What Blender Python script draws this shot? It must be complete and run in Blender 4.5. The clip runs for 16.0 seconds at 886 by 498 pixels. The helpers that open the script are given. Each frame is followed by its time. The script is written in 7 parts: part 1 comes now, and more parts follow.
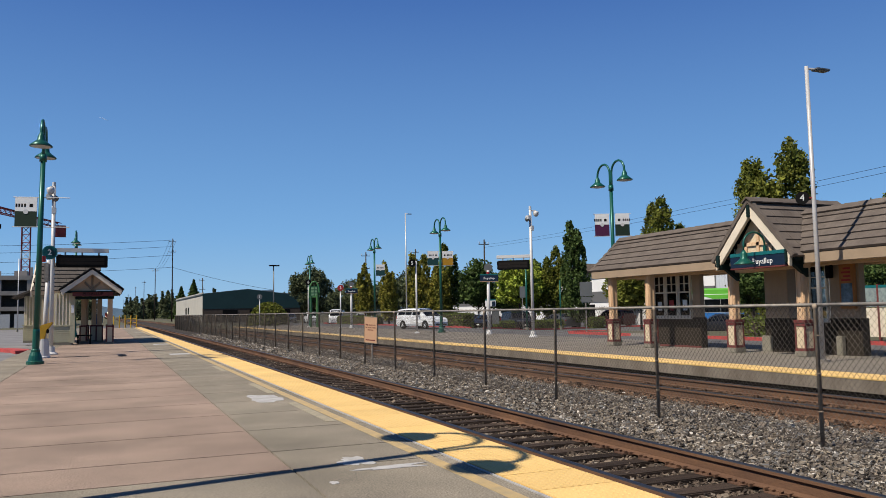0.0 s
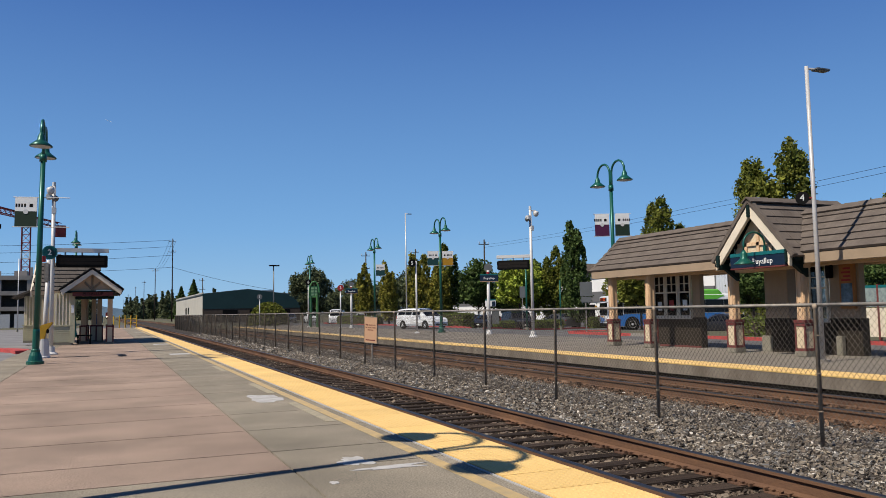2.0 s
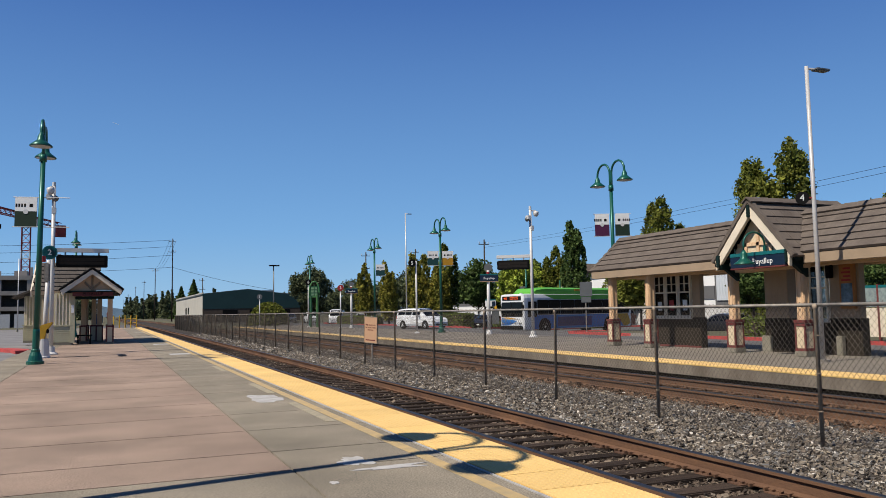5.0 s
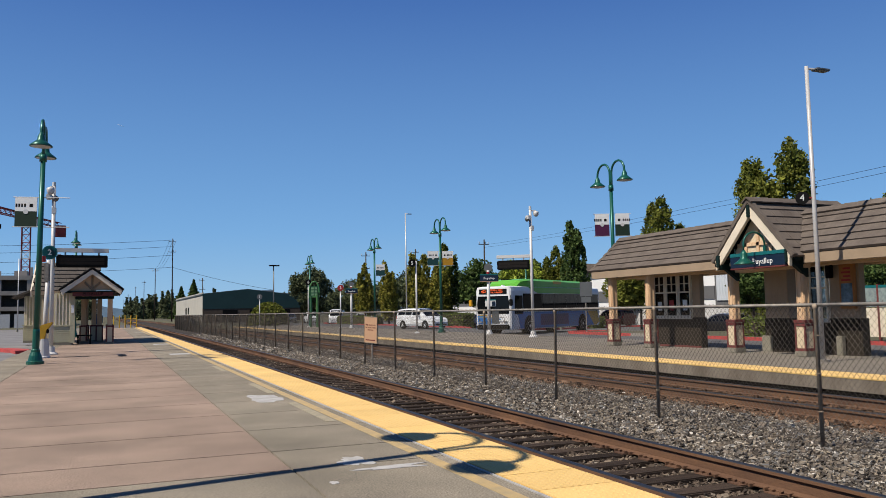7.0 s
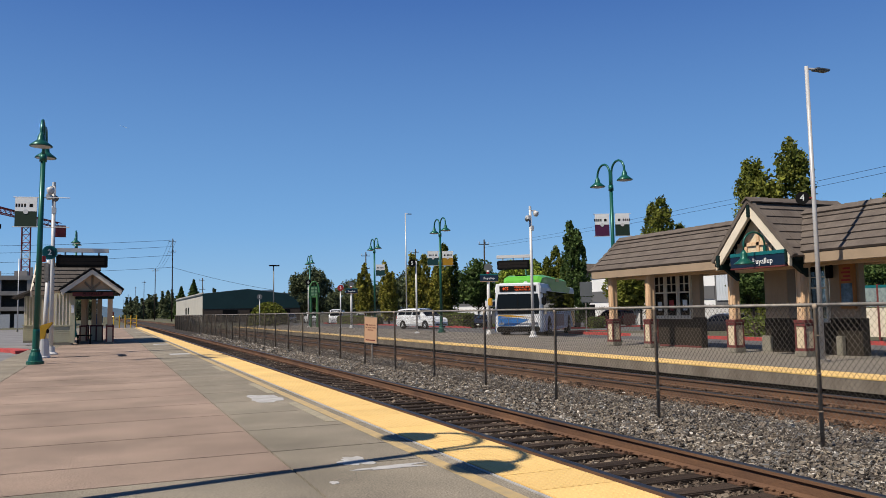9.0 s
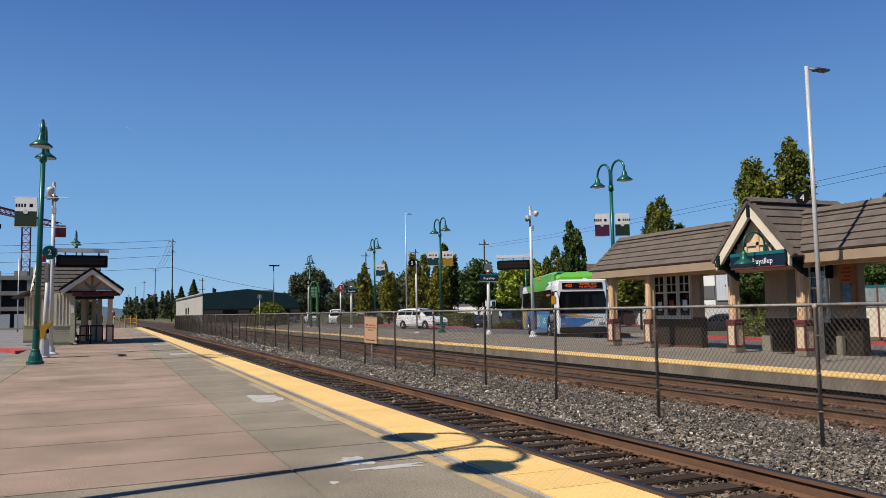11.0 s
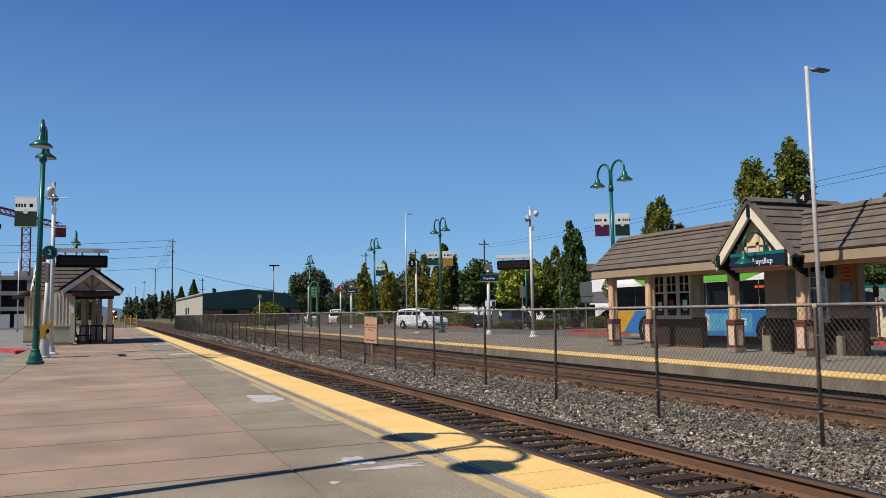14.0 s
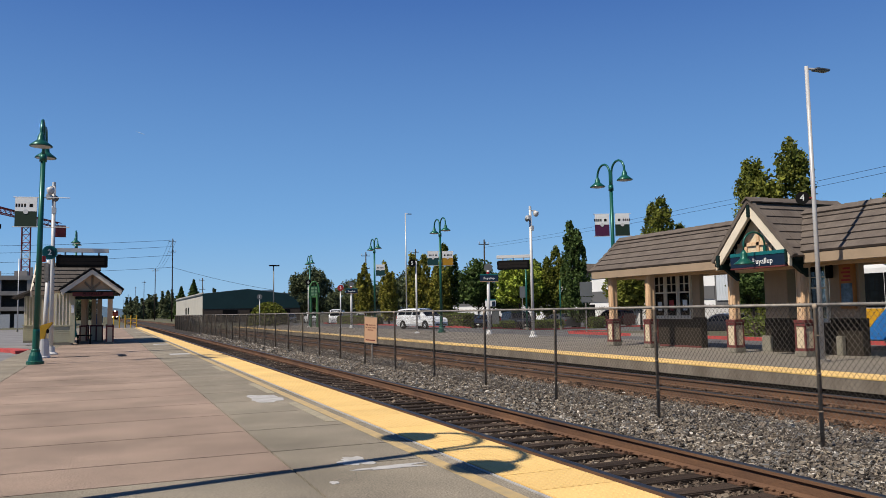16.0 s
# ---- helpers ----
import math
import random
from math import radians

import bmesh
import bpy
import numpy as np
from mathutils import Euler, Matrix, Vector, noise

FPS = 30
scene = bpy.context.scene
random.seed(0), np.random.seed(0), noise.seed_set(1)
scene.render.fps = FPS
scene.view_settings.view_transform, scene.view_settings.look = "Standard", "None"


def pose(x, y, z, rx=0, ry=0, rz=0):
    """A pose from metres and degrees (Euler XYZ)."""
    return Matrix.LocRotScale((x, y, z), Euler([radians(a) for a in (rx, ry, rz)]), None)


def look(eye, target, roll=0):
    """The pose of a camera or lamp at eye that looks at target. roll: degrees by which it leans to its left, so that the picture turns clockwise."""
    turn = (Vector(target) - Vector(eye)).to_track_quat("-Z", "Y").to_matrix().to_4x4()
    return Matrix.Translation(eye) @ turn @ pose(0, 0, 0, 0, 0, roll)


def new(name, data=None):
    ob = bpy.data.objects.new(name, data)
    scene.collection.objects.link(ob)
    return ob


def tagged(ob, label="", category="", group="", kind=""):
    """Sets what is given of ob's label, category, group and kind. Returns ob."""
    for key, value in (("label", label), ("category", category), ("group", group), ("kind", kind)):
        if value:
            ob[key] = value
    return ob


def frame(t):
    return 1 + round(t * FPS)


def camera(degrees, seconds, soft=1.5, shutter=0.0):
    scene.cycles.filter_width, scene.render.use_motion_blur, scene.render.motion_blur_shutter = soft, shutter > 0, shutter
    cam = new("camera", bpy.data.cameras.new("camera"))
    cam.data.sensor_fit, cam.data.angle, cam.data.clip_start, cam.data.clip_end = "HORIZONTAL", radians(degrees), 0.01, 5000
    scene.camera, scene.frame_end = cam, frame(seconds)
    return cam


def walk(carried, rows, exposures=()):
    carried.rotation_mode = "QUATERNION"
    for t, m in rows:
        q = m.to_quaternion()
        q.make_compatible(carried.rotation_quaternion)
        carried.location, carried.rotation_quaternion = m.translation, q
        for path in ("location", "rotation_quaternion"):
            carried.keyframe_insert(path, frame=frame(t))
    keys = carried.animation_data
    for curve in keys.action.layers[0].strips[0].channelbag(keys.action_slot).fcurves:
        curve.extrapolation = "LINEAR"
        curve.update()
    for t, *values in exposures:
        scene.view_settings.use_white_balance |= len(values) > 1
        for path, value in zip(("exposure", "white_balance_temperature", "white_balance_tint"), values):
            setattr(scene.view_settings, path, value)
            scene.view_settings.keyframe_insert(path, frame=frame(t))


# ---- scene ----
cam = camera(58.25, 16.0, soft=0.6)
EYE = Vector((0.0, 0.0, 1.378))
YAW, PITCH, LEAN = radians(22.825), radians(4.441), -1.008
AIM = EYE + Vector((math.sin(YAW) * math.cos(PITCH), math.cos(YAW) * math.cos(PITCH), math.sin(PITCH))) * 10
VIEW = look(EYE, AIM, LEAN)
walk(cam, [(0.0, VIEW), (16.0, VIEW)], exposures=[(0.0, 0.48), (16.0, 0.48)])

# ---- daylight ----
SUN_EL, SUN_DIR = radians(52), Vector((-0.98, -0.196, 0)).normalized()
world = bpy.data.worlds.new("sky")
scene.world = world
world.use_nodes = True
wn = world.node_tree.nodes
wl = world.node_tree.links
sky = wn.new("ShaderNodeTexSky")
sky.sky_type = "NISHITA"
sky.sun_disc = False
sky.sun_elevation = SUN_EL
sky.sun_rotation = math.atan2(SUN_DIR.x, SUN_DIR.y)
sky.air_density, sky.dust_density, sky.ozone_density, sky.altitude = 1.0, 0.1, 5.0, 60
wn["Background"].inputs["Strength"].default_value = 0.8
deep = wn.new("ShaderNodeHueSaturation")
deep.inputs["Hue"].default_value = 0.515
deep.inputs["Saturation"].default_value = 1.18
wl.new(sky.outputs["Color"], deep.inputs["Color"])
scaled = wn.new("ShaderNodeVectorMath")
scaled.operation = "SCALE"
scaled.inputs["Scale"].default_value = 0.014
wl.new(deep.outputs["Color"], scaled.inputs[0])
# clear deep-blue summer sky, paler towards the horizon
up = wn.new("ShaderNodeSeparateXYZ")
wl.new(wn.new("ShaderNodeTexCoord").outputs["Generated"], up.inputs[0])
ramp = wn.new("ShaderNodeValToRGB")
ramp.color_ramp.elements[0].color = (0.205, 0.385, 0.60, 1)
ramp.color_ramp.elements[1].color = (0.02, 0.06, 0.19, 1)
for at, col in ((0.10, (0.137, 0.308, 0.56)), (0.37, (0.049, 0.130, 0.355)), (0.6, (0.026, 0.078, 0.235))):
    ramp.color_ramp.elements.new(at).color = (*col, 1)
wl.new(up.outputs["Z"], ramp.inputs["Fac"])
both = wn.new("ShaderNodeVectorMath")
both.operation = "ADD"
wl.new(scaled.outputs[0], both.inputs[0])
wl.new(ramp.outputs["Color"], both.inputs[1])
wl.new(both.outputs[0], wn["Background"].inputs["Color"])
sun = new("sun", bpy.data.lights.new("sun", "SUN"))
sun.data.energy, sun.data.angle, sun.data.color = 4.9, radians(0.53), (1.0, 0.92, 0.80)
SUN_FROM = Vector((SUN_DIR.x * math.cos(SUN_EL), SUN_DIR.y * math.cos(SUN_EL), math.sin(SUN_EL)))
sun.matrix_basis = look(SUN_FROM * 50, (0, 0, 0))


# ---- materials ----
TONE = 0.62      # one albedo factor for all paints, lowered to deepen shade against sunlit parts


def mat(name, col, rough=0.7, metal=0.0, vary=0.15, scale=3.0, fine=60.0, bump=0.15, col2=None, piece=0.0, emit=0.0, stain=0.0, streak=None, coat=0.0, island=0.0, spec=None, world=False):
    """Base colour that wanders at two scales, with fine relief. piece: spread of brightness from object to object."""
    if not emit:
        col = tuple(c * TONE for c in col)
        col2 = tuple(c * TONE for c in col2) if col2 else None
    m = bpy.data.materials.new(name)
    m.use_nodes = True
    n, l = m.node_tree.nodes, m.node_tree.links
    b = n["Principled BSDF"]
    b.inputs["Roughness"].default_value = rough
    b.inputs["Metallic"].default_value = metal
    b.inputs["Coat Weight"].default_value = coat
    b.inputs["Specular IOR Level"].default_value = spec if spec is not None else 0.12 if rough >= 0.85 else 0.3
    tc = n.new("ShaderNodeTexCoord")
    src = n.new("ShaderNodeNewGeometry").outputs["Position"] if world else tc.outputs["Object"]
    still = src
    if streak:
        mp = n.new("ShaderNodeMapping")
        mp.inputs["Scale"].default_value = streak
        l.new(src, mp.inputs["Vector"])
        src = mp.outputs["Vector"]
    big = n.new("ShaderNodeTexNoise")
    big.inputs["Scale"].default_value = scale
    big.inputs["Detail"].default_value = 5
    big.inputs["Roughness"].default_value = 0.6
    l.new(src, big.inputs["Vector"])
    small = n.new("ShaderNodeTexNoise")
    small.inputs["Scale"].default_value = fine
    small.inputs["Detail"].default_value = 6
    small.inputs["Roughness"].default_value = 0.75
    l.new(src, small.inputs["Vector"])
    c2 = col2 or tuple(c * (1 - 2 * vary) for c in col)
    ramp = n.new("ShaderNodeValToRGB")
    ramp.color_ramp.elements[0].position, ramp.color_ramp.elements[1].position = 0.32, 0.66
    ramp.color_ramp.elements[0].color = (*[max(c, 0) for c in c2], 1)
    ramp.color_ramp.elements[1].color = (*col, 1)
    l.new(big.outputs["Fac"], ramp.inputs["Fac"])
    hs = n.new("ShaderNodeHueSaturation")
    l.new(ramp.outputs["Color"], hs.inputs["Color"])
    mr = n.new("ShaderNodeMapRange")
    mr.inputs["From Min"].default_value, mr.inputs["From Max"].default_value = 0.25, 0.75
    mr.inputs["To Min"].default_value, mr.inputs["To Max"].default_value = 1 - vary, 1 + vary
    l.new(small.outputs["Fac"], mr.inputs["Value"])
    val = mr.outputs["Result"]

    def times(a, socket, amount):
        r = n.new("ShaderNodeMapRange")
        r.inputs["To Min"].default_value, r.inputs["To Max"].default_value = 1 - amount, 1 + amount
        l.new(socket, r.inputs["Value"])
        x = n.new("ShaderNodeMath")
        x.operation = "MULTIPLY"
        l.new(a, x.inputs[0])
        l.new(r.outputs["Result"], x.inputs[1])
        return x.outputs[0]
    if piece:
        val = times(val, n.new("ShaderNodeObjectInfo").outputs["Random"], piece)
    if island:
        val = times(val, n.new("ShaderNodeNewGeometry").outputs["Random Per Island"], island)
    if stain:
        st = n.new("ShaderNodeTexNoise")
        st.inputs["Scale"].default_value = 0.45
        st.inputs["Detail"].default_value = 8
        l.new(still, st.inputs["Vector"])
        val = times(val, st.outputs["Fac"], stain)
    l.new(val, hs.inputs["Value"])
    l.new(hs.outputs["Color"], b.inputs["Base Color"])
    if bump:
        bp = n.new("ShaderNodeBump")
        bp.inputs["Strength"].default_value = bump
        bp.inputs["Distance"].default_value = 0.02
        l.new(small.outputs["Fac"], bp.inputs["Height"])
        l.new(bp.outputs["Normal"], b.inputs["Normal"])
    if emit:
        b.inputs["Emission Color"].default_value = (*col, 1)
        b.inputs["Emission Strength"].default_value = emit
    return m


def glass(name, tint=(0.02, 0.025, 0.03), rough=0.03, spec=0.35):
    m = bpy.data.materials.new(name)
    m.use_nodes = True
    b = m.node_tree.nodes["Principled BSDF"]
    b.inputs["Base Color"].default_value = (*tint, 1)
    b.inputs["Roughness"].default_value = rough
    b.inputs["IOR"].default_value = 1.5
    b.inputs["Specular IOR Level"].default_value = spec
    return m


def leaf_mat(name, col, col2):
    m = mat(name, col, 0.6, 0, 0.25, 1.2, 30, 0, col2, island=0.6, spec=0.12)
    n, l = m.node_tree.nodes, m.node_tree.links
    b = n["Principled BSDF"]
    tr = n.new("ShaderNodeBsdfTranslucent")
    mix = n.new("ShaderNodeMixShader")
    mix.inputs[0].default_value = 0.3
    hs = [x for x in n if x.bl_idname == "ShaderNodeHueSaturation"][0]
    l.new(hs.outputs["Color"], tr.inputs["Color"])
    l.new(b.outputs[0], mix.inputs[1])
    l.new(tr.outputs[0], mix.inputs[2])
    l.new(mix.outputs[0], n["Material Output"].inputs["Surface"])
    return m


M_PINK = mat("pink_concrete", (0.385, 0.285, 0.22), 0.9, 0, 0.70, 0.9, 65, 0.0, (0.33, 0.246, 0.192), piece=0.03, stain=0.5, world=True)
M_GREYC = mat("grey_concrete", (0.335, 0.288, 0.22), 0.9, 0, 0.95, 1.1, 62, 0.0, (0.25, 0.218, 0.168), piece=0.04, stain=0.55, world=True)
M_FARC = mat("far_concrete", (0.27, 0.235, 0.195), 0.9, 0, 0.3, 0.8, 40, 0.4, (0.22, 0.195, 0.165), piece=0.05, stain=0.2, world=True)
M_FACE = mat("stained_concrete", (0.30, 0.255, 0.205), 0.9, 0, 0.2, 2.5, 50, 0.3, (0.17, 0.14, 0.11), streak=(0.6, 0.6, 0.25))
M_JOINT = mat("dark_joints_and_recess", (0.055, 0.047, 0.042), 0.95)
M_ASPH = mat("asphalt", (0.17, 0.165, 0.165), 0.9, 0, 0.2, 0.6, 140, 0.35, (0.125, 0.122, 0.122), stain=0.2)
M_LOT = mat("pale_worn_asphalt", (0.29, 0.28, 0.28), 0.9, 0, 0.25, 0.5, 60, 0.1, (0.21, 0.205, 0.205), stain=0.3)
M_GROUND = mat("dry_ground", (0.16, 0.14, 0.10), 0.95, 0, 0.25, 0.15, 6, 0.3, (0.10, 0.11, 0.06))
M_TACT = mat("yellow_tactile", (1.0, 0.67, 0.25), 0.7, 0, 0.08, 1.5, 80, 0.1, (0.91, 0.60, 0.21), piece=0.07, stain=0.1, world=True)
M_YLINE = mat("worn_yellow_paint", (0.66, 0.46, 0.20), 0.8, 0, 0.2, 6, 120, 0.15, (0.46, 0.36, 0.20), world=True)
M_WPAINT = mat("worn_white_paint", (0.62, 0.60, 0.57), 0.8, 0, 0.15, 5, 100, 0.15, (0.42, 0.40, 0.37))
M_DASH = mat("worn_beige_strip", (0.50, 0.43, 0.29), 0.8, 0, 0.3, 7, 90, 0.3, (0.34, 0.30, 0.22))
M_YPAINT = mat("yellow_paint", (0.75, 0.43, 0.03), 0.5, 0, 0.08)
M_REDK = mat("red_kerb_paint", (0.66, 0.09, 0.085), 0.75, 0, 0.15, 3, 60, 0.2, (0.38, 0.07, 0.06))
M_KERB = mat("kerb_concrete", (0.42, 0.39, 0.35), 0.9, 0, 0.15, 2, 60, 0.2)
M_BALLAST = mat("ballast_bed", (0.09, 0.075, 0.062), 0.95, 0, 0.45, 8, 30, 0.9, (0.035, 0.03, 0.025))


def stone_mat(name, stops):
    """Crushed stone of mixed colours, one for each stone."""
    m = mat(name, (0.3, 0.27, 0.23), 0.9, 0, 0.25, 9.0, 60, 0.4)
    n, l = m.node_tree.nodes, m.node_tree.links
    ramp_ = n.new("ShaderNodeValToRGB")
    ramp_.color_ramp.elements[0].color = (*stops[0][1], 1)
    ramp_.color_ramp.elements[1].color = (*stops[-1][1], 1)
    for at, c in stops[1:-1]:
        ramp_.color_ramp.elements.new(at).color = (*c, 1)
    l.new(n.new("ShaderNodeNewGeometry").outputs["Random Per Island"], ramp_.inputs["Fac"])
    hs = [x for x in n if x.bl_idname == "ShaderNodeHueSaturation"][0]
    l.new(ramp_.outputs["Color"], hs.inputs["Color"])
    return m


M_STONE = stone_mat("mixed_ballast_stone", [(0, (0.036, 0.0312, 0.0276)), (0.3, (0.102, 0.0864, 0.072)), (0.5, (0.156, 0.126, 0.0984)), (0.68, (0.12, 0.12, 0.12)), (0.82, (0.216, 0.174, 0.126)), (0.93, (0.288, 0.258, 0.216)), (1, (0.48, 0.444, 0.396))])
M_TRACKST = stone_mat("brownish_ballast_stone", [(0, (0.03, 0.024, 0.02)), (0.4, (0.10, 0.075, 0.055)), (0.7, (0.13, 0.10, 0.078)), (0.9, (0.19, 0.15, 0.11)), (1, (0.30, 0.26, 0.21))])
M_RUSTST = mat("rusty_ballast", (0.22, 0.135, 0.085), 0.95, 0, 0.25, 3.0, 60, 0.25, (0.11, 0.066, 0.045), island=0.65)
M_RUST = mat("rusty_rail_steel", (0.22, 0.12, 0.07), 0.85, 0.1, 0.2, 3, 70, 0.25, (0.12, 0.07, 0.05), streak=(1, 0.3, 1))
M_HEAD = mat("polished_rail_head", (0.14, 0.135, 0.135), 0.5, 1.0, 0.12, 4, 60, 0.03, streak=(1, 0.1, 1))
M_TIE = mat("creosoted_timber", (0.085, 0.06, 0.045), 0.95, 0, 0.35, 6, 50, 0.7, (0.035, 0.026, 0.02), piece=0.4, streak=(0.4, 4, 1), world=True)
M_GALV = mat("galvanised_steel", (0.44, 0.40, 0.35), 0.65, 0.25, 0.15, 6, 60, 0.05, (0.22, 0.195, 0.165))
M_FPOST = mat("weathered_fence_post", (0.46, 0.37, 0.28), 0.85, 0.0, 0.3, 9, 60, 0.03, (0.28, 0.215, 0.155))
M_WIRE = mat("chain_link_wire", (0.15, 0.125, 0.10), 0.75, 0.1, 0.1, 5, 20, 0)
M_WHITEP = mat("white_painted_metal", (0.82, 0.80, 0.77), 0.4, 0.1, 0.06, 4, 30, 0.03)
M_GREEN = mat("green_painted_metal", (0.012, 0.13, 0.09), 0.35, 0.2, 0.08, 4, 30, 0.03, coat=0.3)
M_DKGREEN = mat("dark_green_timber", (0.012, 0.03, 0.028), 0.6, spec=0.08)
M_CREAM = mat("cream_siding", (0.85, 0.70, 0.48), 0.7, 0, 0.07, 2, 40, 0.08, (0.78, 0.63, 0.42), streak=(1, 1, 0.3))
M_OLIVE = mat("olive_siding", (0.66, 0.62, 0.42), 0.7, 0, 0.07, 2, 40, 0.08)
# M_TAN's darker copy for walls under the roof: shade put into the colour
M_TAN_SHADE = mat("tan_boards_shade_toned", (0.50, 0.36, 0.23), 0.7, 0, 0.08, 2.5, 40, 0.08, (0.43, 0.30, 0.19), streak=(1, 1, 0.3))
M_TAN = mat("tan_painted_timber", (0.88, 0.60, 0.37), 0.7, 0, 0.08, 2.5, 40, 0.08, (0.78, 0.53, 0.32), streak=(1, 1, 0.3))
M_TRIM = mat("cream_trim", (0.95, 0.84, 0.66), 0.6, 0, 0.06, 2, 40, 0.06)
M_MAROON = mat("maroon_trim", (0.20, 0.045, 0.04), 0.6, 0, 0.1, 3, 40, 0.08)
M_FASCIA = mat("tan_fascia", (0.43, 0.32, 0.215), 0.65, 0, 0.07, 2, 40, 0.06)
M_SHINGLE = mat("brown_roof_tile", (0.19, 0.157, 0.132), 0.9, 0, 0.2, 2, 50, 0.35, (0.135, 0.11, 0.094), piece=0.07, streak=(1, 1, 1), world=True)
# darker copy of M_SHINGLE: shade on the shelter's main slope put into the colour
M_TILE_SHADE = mat("shade_toned_shelter_tile", (0.135, 0.117, 0.103), 0.9, 0, 0.2, 2, 50, 0.35, (0.095, 0.082, 0.072), piece=0.08, world=True)
M_CONC = mat("footing_concrete", (0.36, 0.33, 0.26), 0.9, 0, 0.15, 4, 60, 0.25)
M_BLACK = mat("black_metal", (0.008, 0.008, 0.008), 0.65, 0.0, 0.1, spec=0.08)
M_SCREEN = mat("unlit_display", (0.022, 0.018, 0.016), 0.6, 0, 0.1, bump=0, spec=0.1)
M_NAVY = mat("navy_sign", (0.008, 0.022, 0.05), 0.4, 0, 0.05, bump=0)
M_TEAL = mat("teal_sign", (0.01, 0.16, 0.17), 0.4, 0, 0.05, bump=0)
M_SIGNW = mat("white_lettering", (1.0, 1.0, 0.98), 0.5, 0, 0.03, bump=0)
M_RED = mat("red_enamel", (0.42, 0.03, 0.03), 0.45, 0, 0.05)
M_SALMON = mat("peach_sign_board", (0.62, 0.37, 0.22), 0.6, 0, 0.05)
M_POLEG = mat("dull_grey_pole_steel", (0.68, 0.66, 0.64), 0.4, 0.15, 0.08, 3, 30, 0.03)
M_GREYS = mat("grey_sign_back", (0.20, 0.21, 0.21), 0.5, 0.4, 0.06)
M_GLASS = glass("window_glass")


def clear_pane(name):
    """A thin pane one can see through, with the sky's gloss on it."""
    m = bpy.data.materials.new(name)
    m.use_nodes = True
    n, l = m.node_tree.nodes, m.node_tree.links
    tr, gl, mix, fr = n.new("ShaderNodeBsdfTransparent"), n.new("ShaderNodeBsdfGlossy"), n.new("ShaderNodeMixShader"), n.new("ShaderNodeFresnel")
    tr.inputs["Color"].default_value = (0.55, 0.58, 0.58, 1)
    gl.inputs["Roughness"].default_value = 0.03
    l.new(fr.outputs[0], mix.inputs[0])
    l.new(tr.outputs[0], mix.inputs[1])
    l.new(gl.outputs[0], mix.inputs[2])
    l.new(mix.outputs[0], n["Material Output"].inputs["Surface"])
    return m


M_PANE = clear_pane("clear_window_pane")
M_TINT = glass("tinted_vehicle_glass", (0.004, 0.005, 0.006), spec=0.16)
M_RUBBER = mat("tyre_rubber", (0.015, 0.015, 0.015), 0.85)
M_RIM = mat("alloy_rim", (0.95, 0.95, 0.95), 0.4, 0.2, 0.1, bump=0)
M_CHROME = mat("headlamp_lens", (0.55, 0.57, 0.6), 0.12, 0.5, 0.05, bump=0)
M_TAIL = mat("tail_lamp_lens", (0.35, 0.01, 0.01), 0.2, 0, 0.05, bump=0)
M_BARK = mat("bark", (0.12, 0.09, 0.065), 0.95, 0, 0.3, 6, 40, 0.6, (0.07, 0.055, 0.04))
M_POLEW = mat("weathered_pole_timber", (0.085, 0.065, 0.05), 0.95, 0, 0.2, 3, 30, 0.4)
M_LEAF_C = leaf_mat("hornbeam_leaves", (0.264, 0.271, 0.0465), (0.139, 0.171, 0.031))
M_LEAF_B = leaf_mat("autumn_tinged_leaves", (0.388, 0.326, 0.0543), (0.194, 0.217, 0.0388))
M_LEAF_D = leaf_mat("dark_evergreen_leaves", (0.131, 0.193, 0.0525), (0.0613, 0.105, 0.0315))
M_LEAF_L = leaf_mat("light_green_leaves", (0.512, 0.589, 0.0853), (0.264, 0.357, 0.0543))
M_LEAF_H = leaf_mat("hedge_leaves", (0.217, 0.264, 0.0543), (0.109, 0.155, 0.0341))
M_LEAF_F = leaf_mat("far_leaves", (0.175, 0.2, 0.0938), (0.1, 0.125, 0.0688))


# ---- building helpers ----
ORIGIN = {}


def thing(name, loc, label, category, group="", kind="", local=False):
    """An Empty at the thing's base; its parts are written in world places unless local."""
    e = new(name)
    if local and loc[2] == ROAD and loc[0] > 20:
        loc = (loc[0], loc[1], lot(loc[0]))
    e.location = loc
    ORIGIN[e] = Vector((0, 0, 0)) if local else Vector(loc)
    return tagged(e, label, category, group, kind)


def base_of(ob):
    while ob is not None:
        if ob in ORIGIN:
            return ORIGIN[ob]
        ob = ob.parent
    return Vector((0, 0, 0))


def mesh_of(name, bm, material, smooth=False):
    me = bpy.data.meshes.new(name)
    bm.normal_update()
    bm.to_mesh(me)
    bm.free()
    for m in (material if isinstance(material, (list, tuple)) else [material]):
        me.materials.append(m)
    if smooth:
        for p in me.polygons:
            p.use_smooth = True
    return me


def part(name, bm, material, parent, label="", smooth=False):
    o = base_of(parent)
    if o.length > 0:
        bmesh.ops.translate(bm, verts=bm.verts, vec=-o)
    ob = new(name, mesh_of(name, bm, material, smooth))
    ob.parent = parent
    return tagged(ob, label)


def piece(name, me, parent, m):
    """One of many alike pieces: an object of its own on shared mesh data."""
    ob = new(name, me)
    ob.parent = parent
    ob.matrix_basis = Matrix.Translation(-base_of(parent)) @ m
    return ob


def solo(name, bm, material, label, category, kind="", group="", smooth=False):
    return tagged(new(name, mesh_of(name, bm, material, smooth)), label, category, group, kind)


